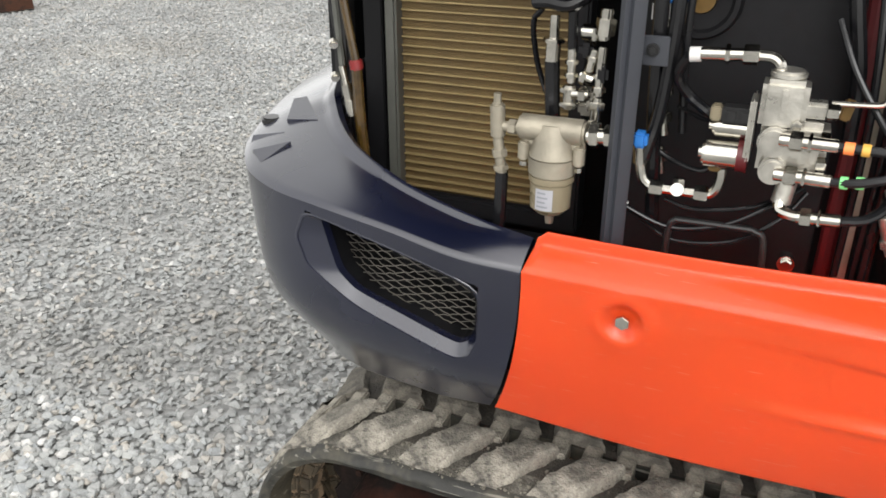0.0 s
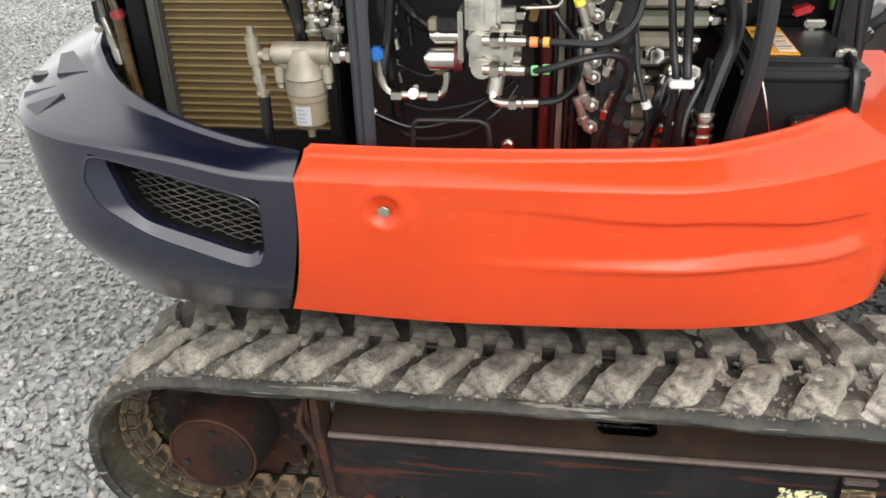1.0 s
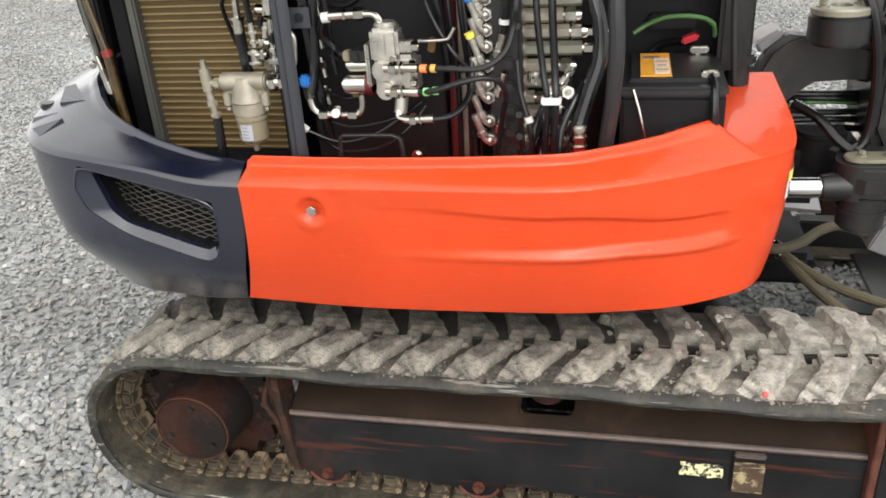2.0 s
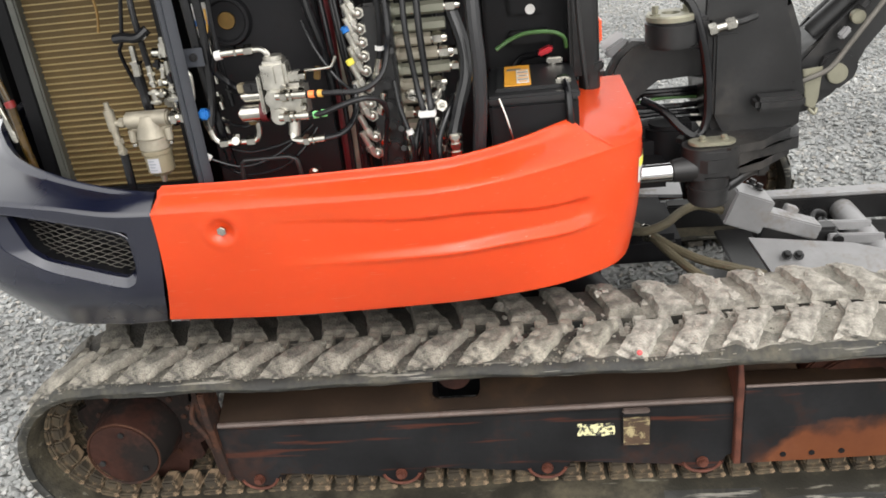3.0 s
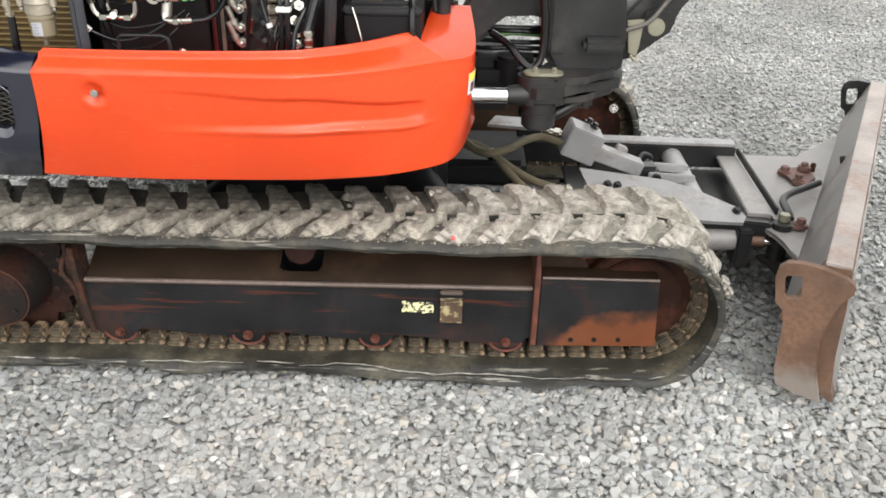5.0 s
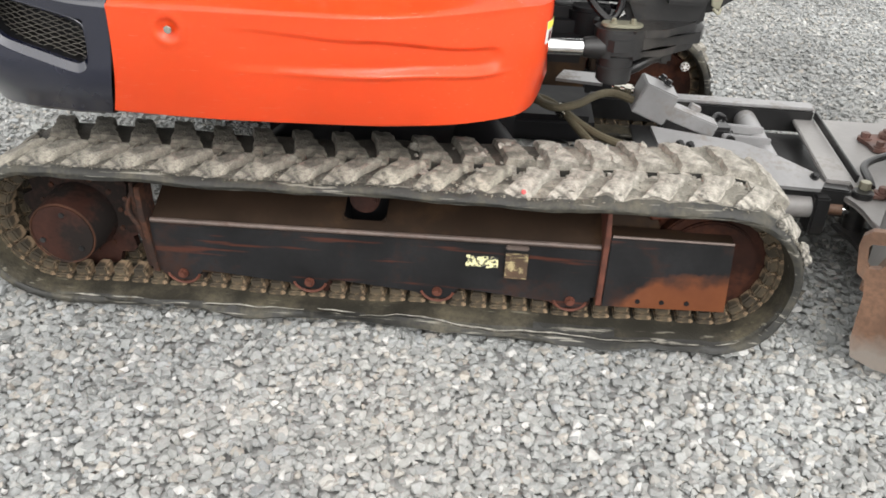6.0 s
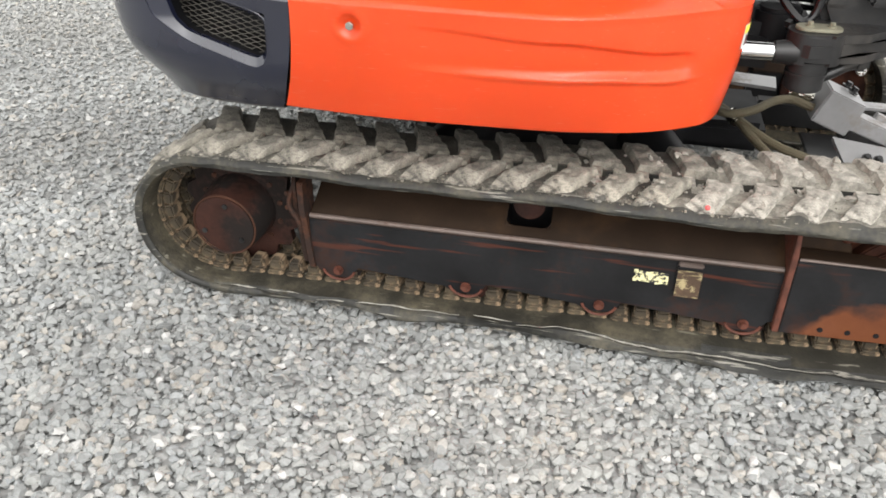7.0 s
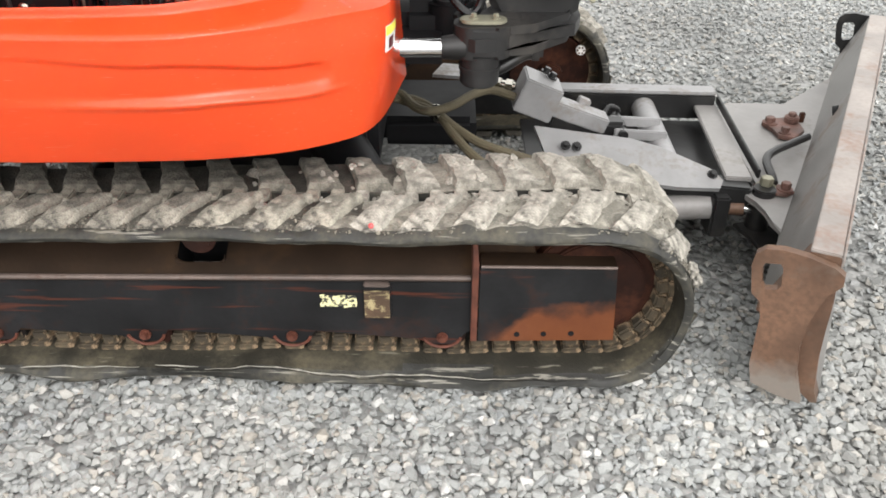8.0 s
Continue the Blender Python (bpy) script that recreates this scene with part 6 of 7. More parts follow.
# ---------- front: swing post, boom foot, dozer frame and blade ----------
front = tagged(new("swing_post"), "black cast swing post with the foot of the boom")
front.parent = machine
bm = upright([(0.604, 0.730), (0.596, 0.950), (0.600, 1.30), (0.752, 1.30), (0.756, 1.045), (0.790, 0.985), (0.814, 0.916), (0.826, 0.785), (0.824, 0.700), (0.782, 0.672), (0.700, 0.655), (0.640, 0.660)],
             0.475, 0.24, bevel=0.018)
part("post_casting", bm, BLACK, front, smooth=30)
bm = bmesh.new()
box(bm, (0.640, 0.470, 0.84), (0.055, 0.016, 0.20), 0.006)
part("stiffener", bm, BLACK, front)
bm = bmesh.new()
box(bm, (0.758, 0.446, 0.772), (0.112, 0.056, 0.034), 0.010)
part("stop_block", bm, BLACK, front)
bm = slab(bmesh.new(), [(0.545, 0.345), (0.575, 0.325), (0.625, 0.335), (0.700, 0.400), (0.815, 0.455), (0.835, 0.520), (0.835, 0.68), (0.68, 0.70), (0.615, 0.47), (0.555, 0.425)], 0.070, Matrix.Translation((0, 0, 0.630)), 0.020)
part("lower_arm", bm, BLACK, front, smooth=30)
bm = bmesh.new()
cyl(bm, (0.588, 0.378, 0.560), (0.588, 0.378, 0.640), 0.046, seg=40, bevel=0.006)
slab(bm, [(0.592 + (0.022 if math.cos(a) > 0 else -0.022) + 0.044 * math.cos(a), 0.380 + 0.046 * math.sin(a)) for a in (2 * math.pi * k / 40 for k in range(40))], 0.074, Matrix.Translation((0, 0, 0.630)), 0.008)
cyl(bm, (0.588, 0.378, 0.598), (0.588, 0.378, 0.606), 0.049, seg=40)
part("cylinder_boss", bm, BLACK, front, smooth=40)
bm = bmesh.new()
oval = [(0.594 + (0.028 if math.cos(a) > 0 else -0.028) + 0.026 * math.cos(a), 0.378 + 0.026 * math.sin(a)) for a in (2 * math.pi * k / 32 for k in range(32))]
slab(bm, oval, 0.008, Matrix.Translation((0, 0, 0.706)), 0.002)
cap = part("pin_cover", bm, OLIVE_STEEL, front, "olive plated pin cover plate")
for x in (0.572, 0.622):
    bolt(cap, (x, 0.378, 0.715), (0, 0, 1), 0.007, 0.010, OLIVE_STEEL)
bm = bmesh.new()
tube(bm, [(0.615, 0.400, 0.578), (0.650, 0.405, 0.594), (0.690, 0.42, 0.614), (0.720, 0.43, 0.618)], 0.016, seg=12)
box(bm, (0.722, 0.432, 0.620), (0.036, 0.045, 0.040), 0.009)
tube(bm, [(0.630, 0.415, 0.615), (0.665, 0.42, 0.634), (0.70, 0.43, 0.640)], 0.010, seg=10)
part("stop_lug", bm, BLACK, front)
# swing cylinder rod
bm = bmesh.new()
cyl(bm, (0.30, 0.352, 0.650), (0.502, 0.362, 0.650), 0.0215, seg=32, bevel=0.001)
rod = part("cylinder_rod", bm, CHROME, front, "polished chrome cylinder rod")
bm = bmesh.new()
cyl(bm, (0.498, 0.362, 0.650), (0.556, 0.366, 0.652), 0.026, 0.032, seg=28, bevel=0.003)
part("rod_eye", bm, BLACK, rod)
# upper arm and pivot
bm = upright([(0.350, 0.800), (0.396, 0.892), (0.435, 0.925), (0.470, 0.920), (0.560, 0.912), (0.600, 0.900), (0.645, 0.866), (0.630, 0.815), (0.560, 0.842), (0.490, 0.838), (0.462, 0.818), (0.452, 0.775), (0.400, 0.735), (0.350, 0.735)],
             0.520, 0.06, bevel=0.012)
part("upper_arm", bm, BLACK, front, smooth=30)
# pale grey block imitates the lit patch on top of the arm
bm = bmesh.new()
box(bm, (0.402, 0.60, 0.905), (0.060, 0.10, 0.030), 0.006, Matrix.Rotation(radians(-30), 4, 'Y'))
part("arm_pad", bm, GREY, front)
bm = bmesh.new()
cyl(bm, (0.515, 0.460, 0.922), (0.515, 0.460, 0.982), 0.060, seg=40, bevel=0.006)
box(bm, (0.545, 0.515, 0.95), (0.13, 0.10, 0.055), 0.01)
part("pivot_boss", bm, BLACK, front, smooth=40)
bm = bmesh.new()
rings = []
for r, z in ((0.019, 0.984), (0.021, 0.997), (0.052, 0.997), (0.055, 0.993), (0.055, 0.983)):
    rings.append([bm.verts.new((0.512 + r * math.cos(a) * 1.02, 0.455 + r * math.sin(a), z)) for a in (2 * math.pi * k / 36 for k in range(36))])
grid_faces(bm, rings, close=True)
piv = part("pivot_plate", bm, OLIVE_STEEL, front, "olive plated pivot plate")
bolt(piv, (0.474, 0.440, 0.998), (0, 0, 1), 0.008, 0.020, OLIVE_STEEL)
bolt(piv, (0.548, 0.470, 0.998), (0, 0, 1), 0.008, 0.012, OLIVE_STEEL)
hose("boom_hose", [(0.490, 0.50, 1.10), (0.511, 0.460, 1.052), (0.548, 0.440, 1.020), (0.566, 0.430, 0.978), (0.586, 0.430, 0.892), (0.594, 0.430, 0.80), (0.588, 0.425, 0.735), (0.565, 0.42, 0.712), (0.535, 0.43, 0.730), (0.500, 0.46, 0.765), (0.455, 0.50, 0.785)], 0.0105, parent=front)
bm = bmesh.new()
cyl(bm, (0.534, 0.450, 0.696), (0.546, 0.425, 0.700), 0.012, seg=6, bevel=0.002)
part("hose_nut", bm, BLACK, front)
bm = bmesh.new()
fitting(bm, (0.594, 0.440, 0.951), (0.655, 0.440, 0.964), 0.010, ((0.0, 0.28), (0.62, 0.95)))
part("hose_end", bm, STEEL, front)
hose("boom_hose", [(0.652, 0.440, 0.963), (0.675, 0.44, 0.968), (0.700, 0.455, 0.972)], 0.008, BLACK, front)
for k, (z, mt) in enumerate(((0.783, HOSE), (0.770, HOSE), (0.757, GREEN_HOSE), (0.742, HOSE), (0.722, HOSE), (0.700, HOSE))):
    hose("pilot_hose", [(0.36, 0.62 + 0.01 * (k % 3), z - 0.005), (0.44, 0.585 + 0.015 * (k % 2), z), (0.53, 0.58, z + 0.004 * (k % 3)), (0.64, 0.60, z - 0.004)], 0.0075 if mt is HOSE else 0.0045, mt, front)
bm = bmesh.new()
box(bm, (0.500, 0.62, 0.655), (0.22, 0.24, 0.11), 0.03)
cyl(bm, (0.52, 0.54, 0.60), (0.52, 0.54, 0.715), 0.055, seg=28, bevel=0.010)
box(bm, (0.42, 0.62, 0.615), (0.20, 0.42, 0.06), 0.02)
part("swing_bearing", bm, BAY, front, smooth=40)
bm = bmesh.new()
box(bm, (0.335, MID, 0.72), (0.05, 0.70, 0.34), 0.01)
part("house_front", bm, BLACK, machine)
# boom foot
bm = upright([(0.845, 0.865), (0.900, 0.905), (1.018, 1.032), (1.290, 1.30), (1.400, 1.30), (1.110, 1.031), (0.970, 0.862), (0.966, 0.815), (0.945, 0.782), (0.905, 0.752), (0.862, 0.716), (0.815, 0.705), (0.790, 0.80)], 0.530, 0.17, bevel=0.008)
part("boom", bm, BLACK, front, "black boom rising forward", smooth=30)
bm = upright([(0.855, 0.775), (0.880, 0.768), (0.92, 0.772), (0.950, 0.795), (0.958, 0.820), (0.945, 0.850), (0.915, 0.862), (0.880, 0.85)], 0.510, 0.02, bevel=0.004)
part("boom_lug", bm, BLACK, front)
bm = bmesh.new()
cyl(bm, (0.908, 0.500, 0.810), (0.908, 0.515, 0.810), 0.024, seg=28, bevel=0.002)
part("boom_pin", bm, OLIVE_STEEL, front, "olive plated boom pin")
bm = upright([(0.826, 0.828), (0.872, 0.832), (0.866, 0.760), (0.860, 0.726), (0.838, 0.740)], 0.495, 0.008, bevel=0.002)
part("pin_plate", bm, OLIVE_STEEL, front, "olive plated lock plate")
hose("grease_hose", [(0.862, 0.490, 0.735), (0.856, 0.485, 0.722), (0.842, 0.487, 0.735)], 0.004, OLIVE_STEEL, front)
hose("boom_hose", [(0.800, 0.49, 0.79), (0.829, 0.488, 0.805), (0.882, 0.486, 0.828), (0.926, 0.486, 0.886), (0.989, 0.488, 0.973), (1.010, 0.49, 1.000)], 0.0062, WIRE_GREY, front, "grey sleeved hose along the boom")
hose("boom_hose", [(1.008, 0.491, 0.998), (1.030, 0.492, 1.025), (1.20, 0.50, 1.225)], 0.0050, GREEN_HOSE, front, "green sleeved hose along the boom")
# hose with a crimped end and a clamp, above it
bm = fitting(bmesh.new(), (0.945, 0.500, 0.962), (0.982, 0.500, 1.012), 0.0085, ((0.0, 0.25), (0.72, 0.95)))
part("hose_end", bm, BLACK, front)
hose("boom_hose", [(0.980, 0.50, 1.010), (1.02, 0.50, 1.058), (1.16, 0.51, 1.23)], 0.0085, parent=front)
bm = box(bmesh.new(), (0.915, 0.505, 0.905), (0.030, 0.020, 0.016), 0.004, Matrix.Rotation(radians(-48), 4, 'Y'))
part("clamp_block", bm, GREY, front)
bm = bmesh.new()
cyl(bm, (0.872, 0.60, 0.885), (1.062, 0.57, 1.075), 0.029, seg=24, bevel=0.004)
cyl(bm, (0.947, 0.588, 0.960), (0.972, 0.584, 0.985), 0.033, seg=24, bevel=0.003)
part("boom_cylinder", bm, BLACK, front)
bm = bmesh.new()
cyl(bm, (0.945, 0.505, 0.937), (0.945, 0.525, 0.937), 0.016, seg=20, bevel=0.002)
part("hose_clamp", bm, OLIVE_STEEL, front)
bm = bmesh.new()
box(bm, (0.365, 0.605, 0.945), (0.012, 0.04, 0.06), 0.005)
part("far_panel_edge", bm, ORANGE, machine)

# dozer frame
dozer = tagged(new("dozer_frame"), "grey push frame of the dozer blade, worn and dusty")
dozer.parent = machine


def beam(bm, a, b, wide, high, bevel=0.005):
    a, b = Vector(a), Vector(b)
    d = b - a
    x = d.normalized()
    y = Vector((0, 0, 1)).cross(x).normalized()
    z = x.cross(y)
    m = Matrix((x, y, z)).transposed().to_4x4()
    return box(bm, (a + b) / 2, (d.length, wide, high), bevel, m)


bm = beam(bmesh.new(), (0.60, 0.545, 0.235), (1.315, 0.455, 0.215), 0.07, 0.085)
part("push_arm", bm, BLACK, dozer)
bm = beam(bmesh.new(), (0.60, 0.995, 0.260), (1.350, 0.968, 0.262), 0.055, 0.080)
arm = part("push_arm", bm, BLACK, dozer)
# grey strip gives the black arm a lit upper face by colour
bm = beam(bmesh.new(), (0.84, 0.986, 0.307), (1.350, 0.968, 0.307), 0.060, 0.010, 0.003)
part("top_strip", bm, GREY, arm)
# sloping cover with its bolts over the near arm
top = [(0.752, 0.600, 0.350), (1.015, 0.560, 0.333), (1.090, 0.540, 0.318), (1.215, 0.480, 0.285), (1.238, 0.440, 0.272), (1.225, 0.415, 0.262), (1.110, 0.410, 0.268), (0.790, 0.452, 0.290)]
bm = bmesh.new()
hi = [bm.verts.new(q) for q in top]
lo = [bm.verts.new((q[0], q[1] + 0.004, q[2] - 0.012)) for q in top]
grid_faces(bm, [lo, hi], close=True)
c1, c2 = bm.verts.new((0.98, 0.505, 0.316)), bm.verts.new((0.98, 0.509, 0.304))
for k in range(8):
    bm.faces.new((hi[k], hi[(k + 1) % 8], c1))
    bm.faces.new((lo[(k + 1) % 8], lo[k], c2))
cover = part("hose_cover", bm, GREY, dozer, "grey sheet cover with two bolts", smooth=25)
for q in ((0.829, 0.515, 0.332), (0.858, 0.512, 0.331), (1.212, 0.455, 0.282)):
    bolt(cover, q, (0.08, -0.5, 0.86), 0.009, 0.012, BLACK)
# cross members
bm = bmesh.new()
cyl(bm, (1.118, 0.50, 0.252), (1.130, 0.98, 0.255), 0.036, seg=28)
part("cross_tube", bm, GREY, dozer, smooth=40)
bm = bmesh.new()
box(bm, (1.305, 0.715, 0.262), (0.070, 0.50, 0.014), 0.003, Matrix.Rotation(radians(-4), 4, 'Z'))
part("cross_plate", bm, PLATE_GREY, dozer)
# black sheet added to fill in the dark gap between the arms
bm = bmesh.new()
box(bm, (1.05, 0.735, 0.205), (0.61, 0.45, 0.010), 0.003)
part("belly_plate", bm, BLACK, dozer)
bm = beam(bmesh.new(), (1.343, 0.478, 0.272), (1.362, 0.962, 0.282), 0.008, 0.026, 0.002)
part("front_bar", bm, BLACK, dozer)
# lift cylinder under its guard
bm = beam(bmesh.new(), (0.712, 0.700, 0.420), (0.815, 0.702, 0.378), 0.105, 0.100, 0.004)
beam(bm, (0.790, 0.700, 0.376), (0.965, 0.704, 0.312), 0.066, 0.046, 0.004)
guard2 = part("cylinder_guard", bm, GREY, dozer, "grey angular guard over the lift cylinder")
bm = beam(bmesh.new(), (0.80, 0.702, 0.325), (1.00, 0.706, 0.262), 0.060, 0.05, 0.006)
part("lift_cylinder", bm, BLACK, dozer)
for q in ((0.790, 0.735, 0.452), (0.806, 0.722, 0.442)):
    bolt(guard2, q, (0.4, 0, 0.9), 0.010, 0.014, BLACK)
bm = bmesh.new()
box(bm, (0.905, 0.740, 0.362), (0.036, 0.03, 0.022), 0.003, Matrix.Rotation(radians(22), 4, 'Y'))
part("guard_tab", bm, GREY, guard2)
for y in (0.752, 0.662):
    bm = beam(bmesh.new(), (0.985, y, 0.300), (1.135, y, 0.292), 0.012, 0.030, 0.003)
    part("clevis_plate", bm, GREY, dozer)
bm = bmesh.new()
cyl(bm, (1.010, 0.645, 0.300), (1.010, 0.785, 0.300), 0.014, seg=18, bevel=0.002)
box(bm, (0.985, 0.705, 0.300), (0.075, 0.060, 0.050), 0.010)
tube(bm, [(0.965, 0.74, 0.318), (0.985, 0.775, 0.332), (1.01, 0.785, 0.325), (1.02, 0.79, 0.310)], 0.007)
part("clevis_pin", bm, BLACK, dozer)
bm = bmesh.new()
fitting(bm, (0.640, 0.735, 0.420), (0.705, 0.712, 0.418), 0.012, ((0.1, 0.4), (0.6, 0.9)))
part("hose_end", bm, STEEL, dozer)
for pts in ([(0.30, 0.64, 0.43), (0.379, 0.688, 0.405), (0.425, 0.625, 0.392), (0.470, 0.588, 0.395), (0.530, 0.605, 0.405), (0.585, 0.665, 0.412), (0.640, 0.702, 0.410), (0.705, 0.688, 0.395)],
                         [(0.32, 0.70, 0.40), (0.404, 0.672, 0.385), (0.480, 0.640, 0.370), (0.540, 0.565, 0.355), (0.600, 0.500, 0.345), (0.665, 0.468, 0.335), (0.760, 0.455, 0.310)],
                         [(0.34, 0.66, 0.40), (0.420, 0.690, 0.385), (0.486, 0.648, 0.365), (0.530, 0.548, 0.348), (0.575, 0.470, 0.330), (0.620, 0.43, 0.31)]):
    hose("sleeved_hose", pts, 0.0120, OLIVE, dozer, "hydraulic hose in an olive-brown sleeve", ridges=0.0008, steps=14)
bm = bmesh.new()
fitting(bm, (0.478, 0.666, 0.369), (0.500, 0.615, 0.360), 0.0155, ((0.2, 0.8),))
part("hose_joint", bm, STEEL, dozer)
# angle cylinder
bm = bmesh.new()
cyl(bm, (0.86, 0.425, 0.185), (1.215, 0.440, 0.195), 0.034, seg=28, bevel=0.004)
ang = part("angle_cylinder", bm, PLATE_GREY, dozer, "worn grey angle cylinder")
bm = bmesh.new()
box(bm, (1.235, 0.440, 0.180), (0.045, 0.080, 0.120), 0.006)
cyl(bm, (1.215, 0.470, 0.245), (1.215, 0.47, 0.262), 0.010, seg=6)
part("end_bracket", bm, BLACK, ang)
bm = bmesh.new()
cyl(bm, (1.255, 0.432, 0.195), (1.300, 0.425, 0.197), 0.018, seg=20)
part("gland", bm, RUST_LIGHT, ang)
bm = bmesh.new()
cyl(bm, (1.29, 0.426, 0.197), (1.345, 0.418, 0.198), 0.012, seg=20)
part("piston_rod", bm, CHROME, ang)

# the blade stands at an angle to the machine
ALONG, AHEAD, CORNER = Vector((0.449, 0.894, 0)), Vector((0.894, -0.449, 0)), Vector((1.235, -0.10, 0))
BLADE = Matrix.Translation(CORNER) @ Matrix((ALONG, AHEAD, (0, 0, 1))).transposed().to_4x4()
blade = tagged(new("dozer_blade"), "grey dozer blade set at an angle, rusty at the ends")
blade.parent = machine
LONG = 1.72
prof = [(0.002, 0.402), (0.054, 0.406), (0.060, 0.398), (0.061, 0.350), (0.050, 0.300), (0.047, 0.230), (0.051, 0.150), (0.062, 0.070), (0.074, 0.040), (0.062, 0.036), (0.044, 0.068),
        (0.036, 0.150), (0.032, 0.215), (-0.030, 0.217), (-0.070, 0.235), (-0.062, 0.250), (-0.004, 0.394)]
bm = bmesh.new()
ends = []
for k in range(13):
    a = 0.046 + (LONG - 0.046) * k / 12
    ends.append([bm.verts.new(BLADE @ Vector((a, b + (0.024 * step(0.37, 0.27, z) if b > 0.045 else 0.0), z))) for b, z in prof])
grid_faces(bm, ends, close=True)
bm.faces.new(ends[0]), bm.faces.new(ends[-1][::-1])
part("moldboard", bm, BLADE_GREY, blade, "dark grey moldboard, rust streaked", smooth=25)
bm = bmesh.new()
# the cutting corner stands ahead of the end plate and is rounded off below
ends = [[bm.verts.new(BLADE @ Vector((a, b + (0.024 * step(0.37, 0.27, z) if b > 0.045 else 0.0), z))) for b, z in prof] for a in (0.0, 0.015, 0.030, 0.045)]
grid_faces(bm, ends, close=True)
bm.faces.new(ends[0]), bm.faces.new(ends[-1][::-1])
part("blade_corner", bm, RUST_LIGHT, blade, "rusty brown corner of the moldboard", smooth=25)
bm = bmesh.new()
box(bm, (LONG / 2, 0.029, 0.406), (LONG - 0.004, 0.058, 0.008), 0.002)
box(bm, (LONG / 2, 0.0625, 0.375), (LONG - 0.004, 0.006, 0.056), 0.002)
bmesh.ops.transform(bm, matrix=BLADE, verts=bm.verts)
part("top_edge", bm, BLADE_TOP, blade, "pinkish-grey top edge, paler than the moldboard")
END = [(-0.099, 0.355), (-0.096, 0.382), (-0.080, 0.398), (-0.046, 0.405), (0.002, 0.402), (0.052, 0.392), (0.073, 0.378), (0.075, 0.356), (0.053, 0.326), (0.036, 0.258), (0.032, 0.192), (0.042, 0.117), (0.066, 0.042),
       (0.010, 0.046), (-0.042, 0.060), (-0.054, 0.108), (-0.058, 0.235), (-0.066, 0.272), (-0.086, 0.288)]
SLOT = [(-0.074, 0.366), (-0.046, 0.372), (-0.039, 0.364), (-0.034, 0.322), (-0.040, 0.311), (-0.064, 0.304), (-0.071, 0.312), (-0.078, 0.356)]


def worn_end():
    """Rust rubbed to pale grey steel over the foot of the plate."""
    m = RUST_LIGHT.copy()
    m.name = "rust_worn_to_grey"
    n, l = m.node_tree.nodes, m.node_tree.links
    tc, sep, ns = n.new("ShaderNodeTexCoord"), n.new("ShaderNodeSeparateXYZ"), n.new("ShaderNodeTexNoise")
    l.new(tc.outputs["Object"], sep.inputs[0]), l.new(tc.outputs["Object"], ns.inputs["Vector"])
    ns.inputs["Scale"].default_value, ns.inputs["Detail"].default_value = 22, 6
    t = n.new("ShaderNodeMath")
    t.operation = 'MULTIPLY_ADD'
    t.inputs[1].default_value = -0.10
    l.new(ns.outputs["Fac"], t.inputs[0]), l.new(sep.outputs["Z"], t.inputs[2])
    r = n.new("ShaderNodeMapRange")
    for at, v in zip(("From Min", "From Max", "To Min", "To Max"), (0.035, 0.090, 0.75, 0.0)):
        r.inputs[at].default_value = v
    l.new(t.outputs[0], r.inputs["Value"])
    b = n["Principled BSDF"]
    mx = n.new("ShaderNodeMix")
    mx.data_type = 'RGBA'
    l.new(r.outputs[0], mx.inputs[0]), l.new(b.inputs["Base Color"].links[0].from_socket, mx.inputs[6])
    mx.inputs[7].default_value = (0.20, 0.185, 0.165, 1)
    l.new(mx.outputs[2], b.inputs["Base Color"])
    return m


def end_plate(a, mat, label):
    bm = bmesh.new()
    loops = []
    for da in (0.0, 0.020):
        loops.append(([bm.verts.new(BLADE @ Vector((a + da, b, z))) for b, z in END], [bm.verts.new(BLADE @ Vector((a + da, b, z))) for b, z in SLOT]))
    for o, s in loops:
        edges = []
        for ring in (o, s):
            edges += [bm.edges.new((ring[k], ring[(k + 1) % len(ring)])) for k in range(len(ring))]
        bmesh.ops.triangle_fill(bm, use_beauty=True, edges=edges)
    for i in (0, 1):
        grid_faces(bm, [loops[0][i], loops[1][i]], close=True)
    return part("end_plate", bm, mat, blade, label, smooth=25)


end_plate(-0.022, worn_end(), "rusty brown end plate with a lifting slot")
end_plate(LONG + 0.002, BLACK, "black end plate with a lifting slot")
# push plate and links
bm = bmesh.new()
line = lambda a, b=-0.066: tuple((BLADE @ Vector((a, b, 0)))[:2])
slab(bm, [(1.290, 0.440), (1.300, 0.412), (1.316, 0.380), (1.324, 0.335), (1.322, 0.285), line(0.34), line(0.9), line(1.45), line(1.50), (1.600, 1.020), (1.420, 1.030), (1.365, 0.970), (1.345, 0.470), (1.315, 0.460)], 0.016, Matrix.Translation((0, 0, 0.226)), 0.003)
plate = part("push_plate", bm, PLATE_GREY, blade, "grey push plate")
bm = slab(bmesh.new(), [(1.290, 0.440), (1.300, 0.412), (1.316, 0.380), (1.324, 0.335), (1.322, 0.285), line(0.34), (1.40, 0.40), (1.36, 0.46)], 0.014, Matrix.Translation((0, 0, 0.130)), 0.003)
part("lower_plate", bm, BLACK, blade)
bm = bmesh.new()
cyl(bm, (1.345, 0.425, 0.12), (1.345, 0.425, 0.26), 0.030, seg=24, bevel=0.003)
part("knuckle", bm, BLACK, blade)
bm = slab(bmesh.new(), [(1.325, 0.455), (1.335, 0.415), (1.395, 0.400), (1.420, 0.415), (1.415, 0.445), (1.36, 0.470)], 0.010, Matrix.Translation((0, 0, 0.2455)), 0.002)
link = part("link_plate", bm, LINK, blade, "rusty link plate with two nuts")
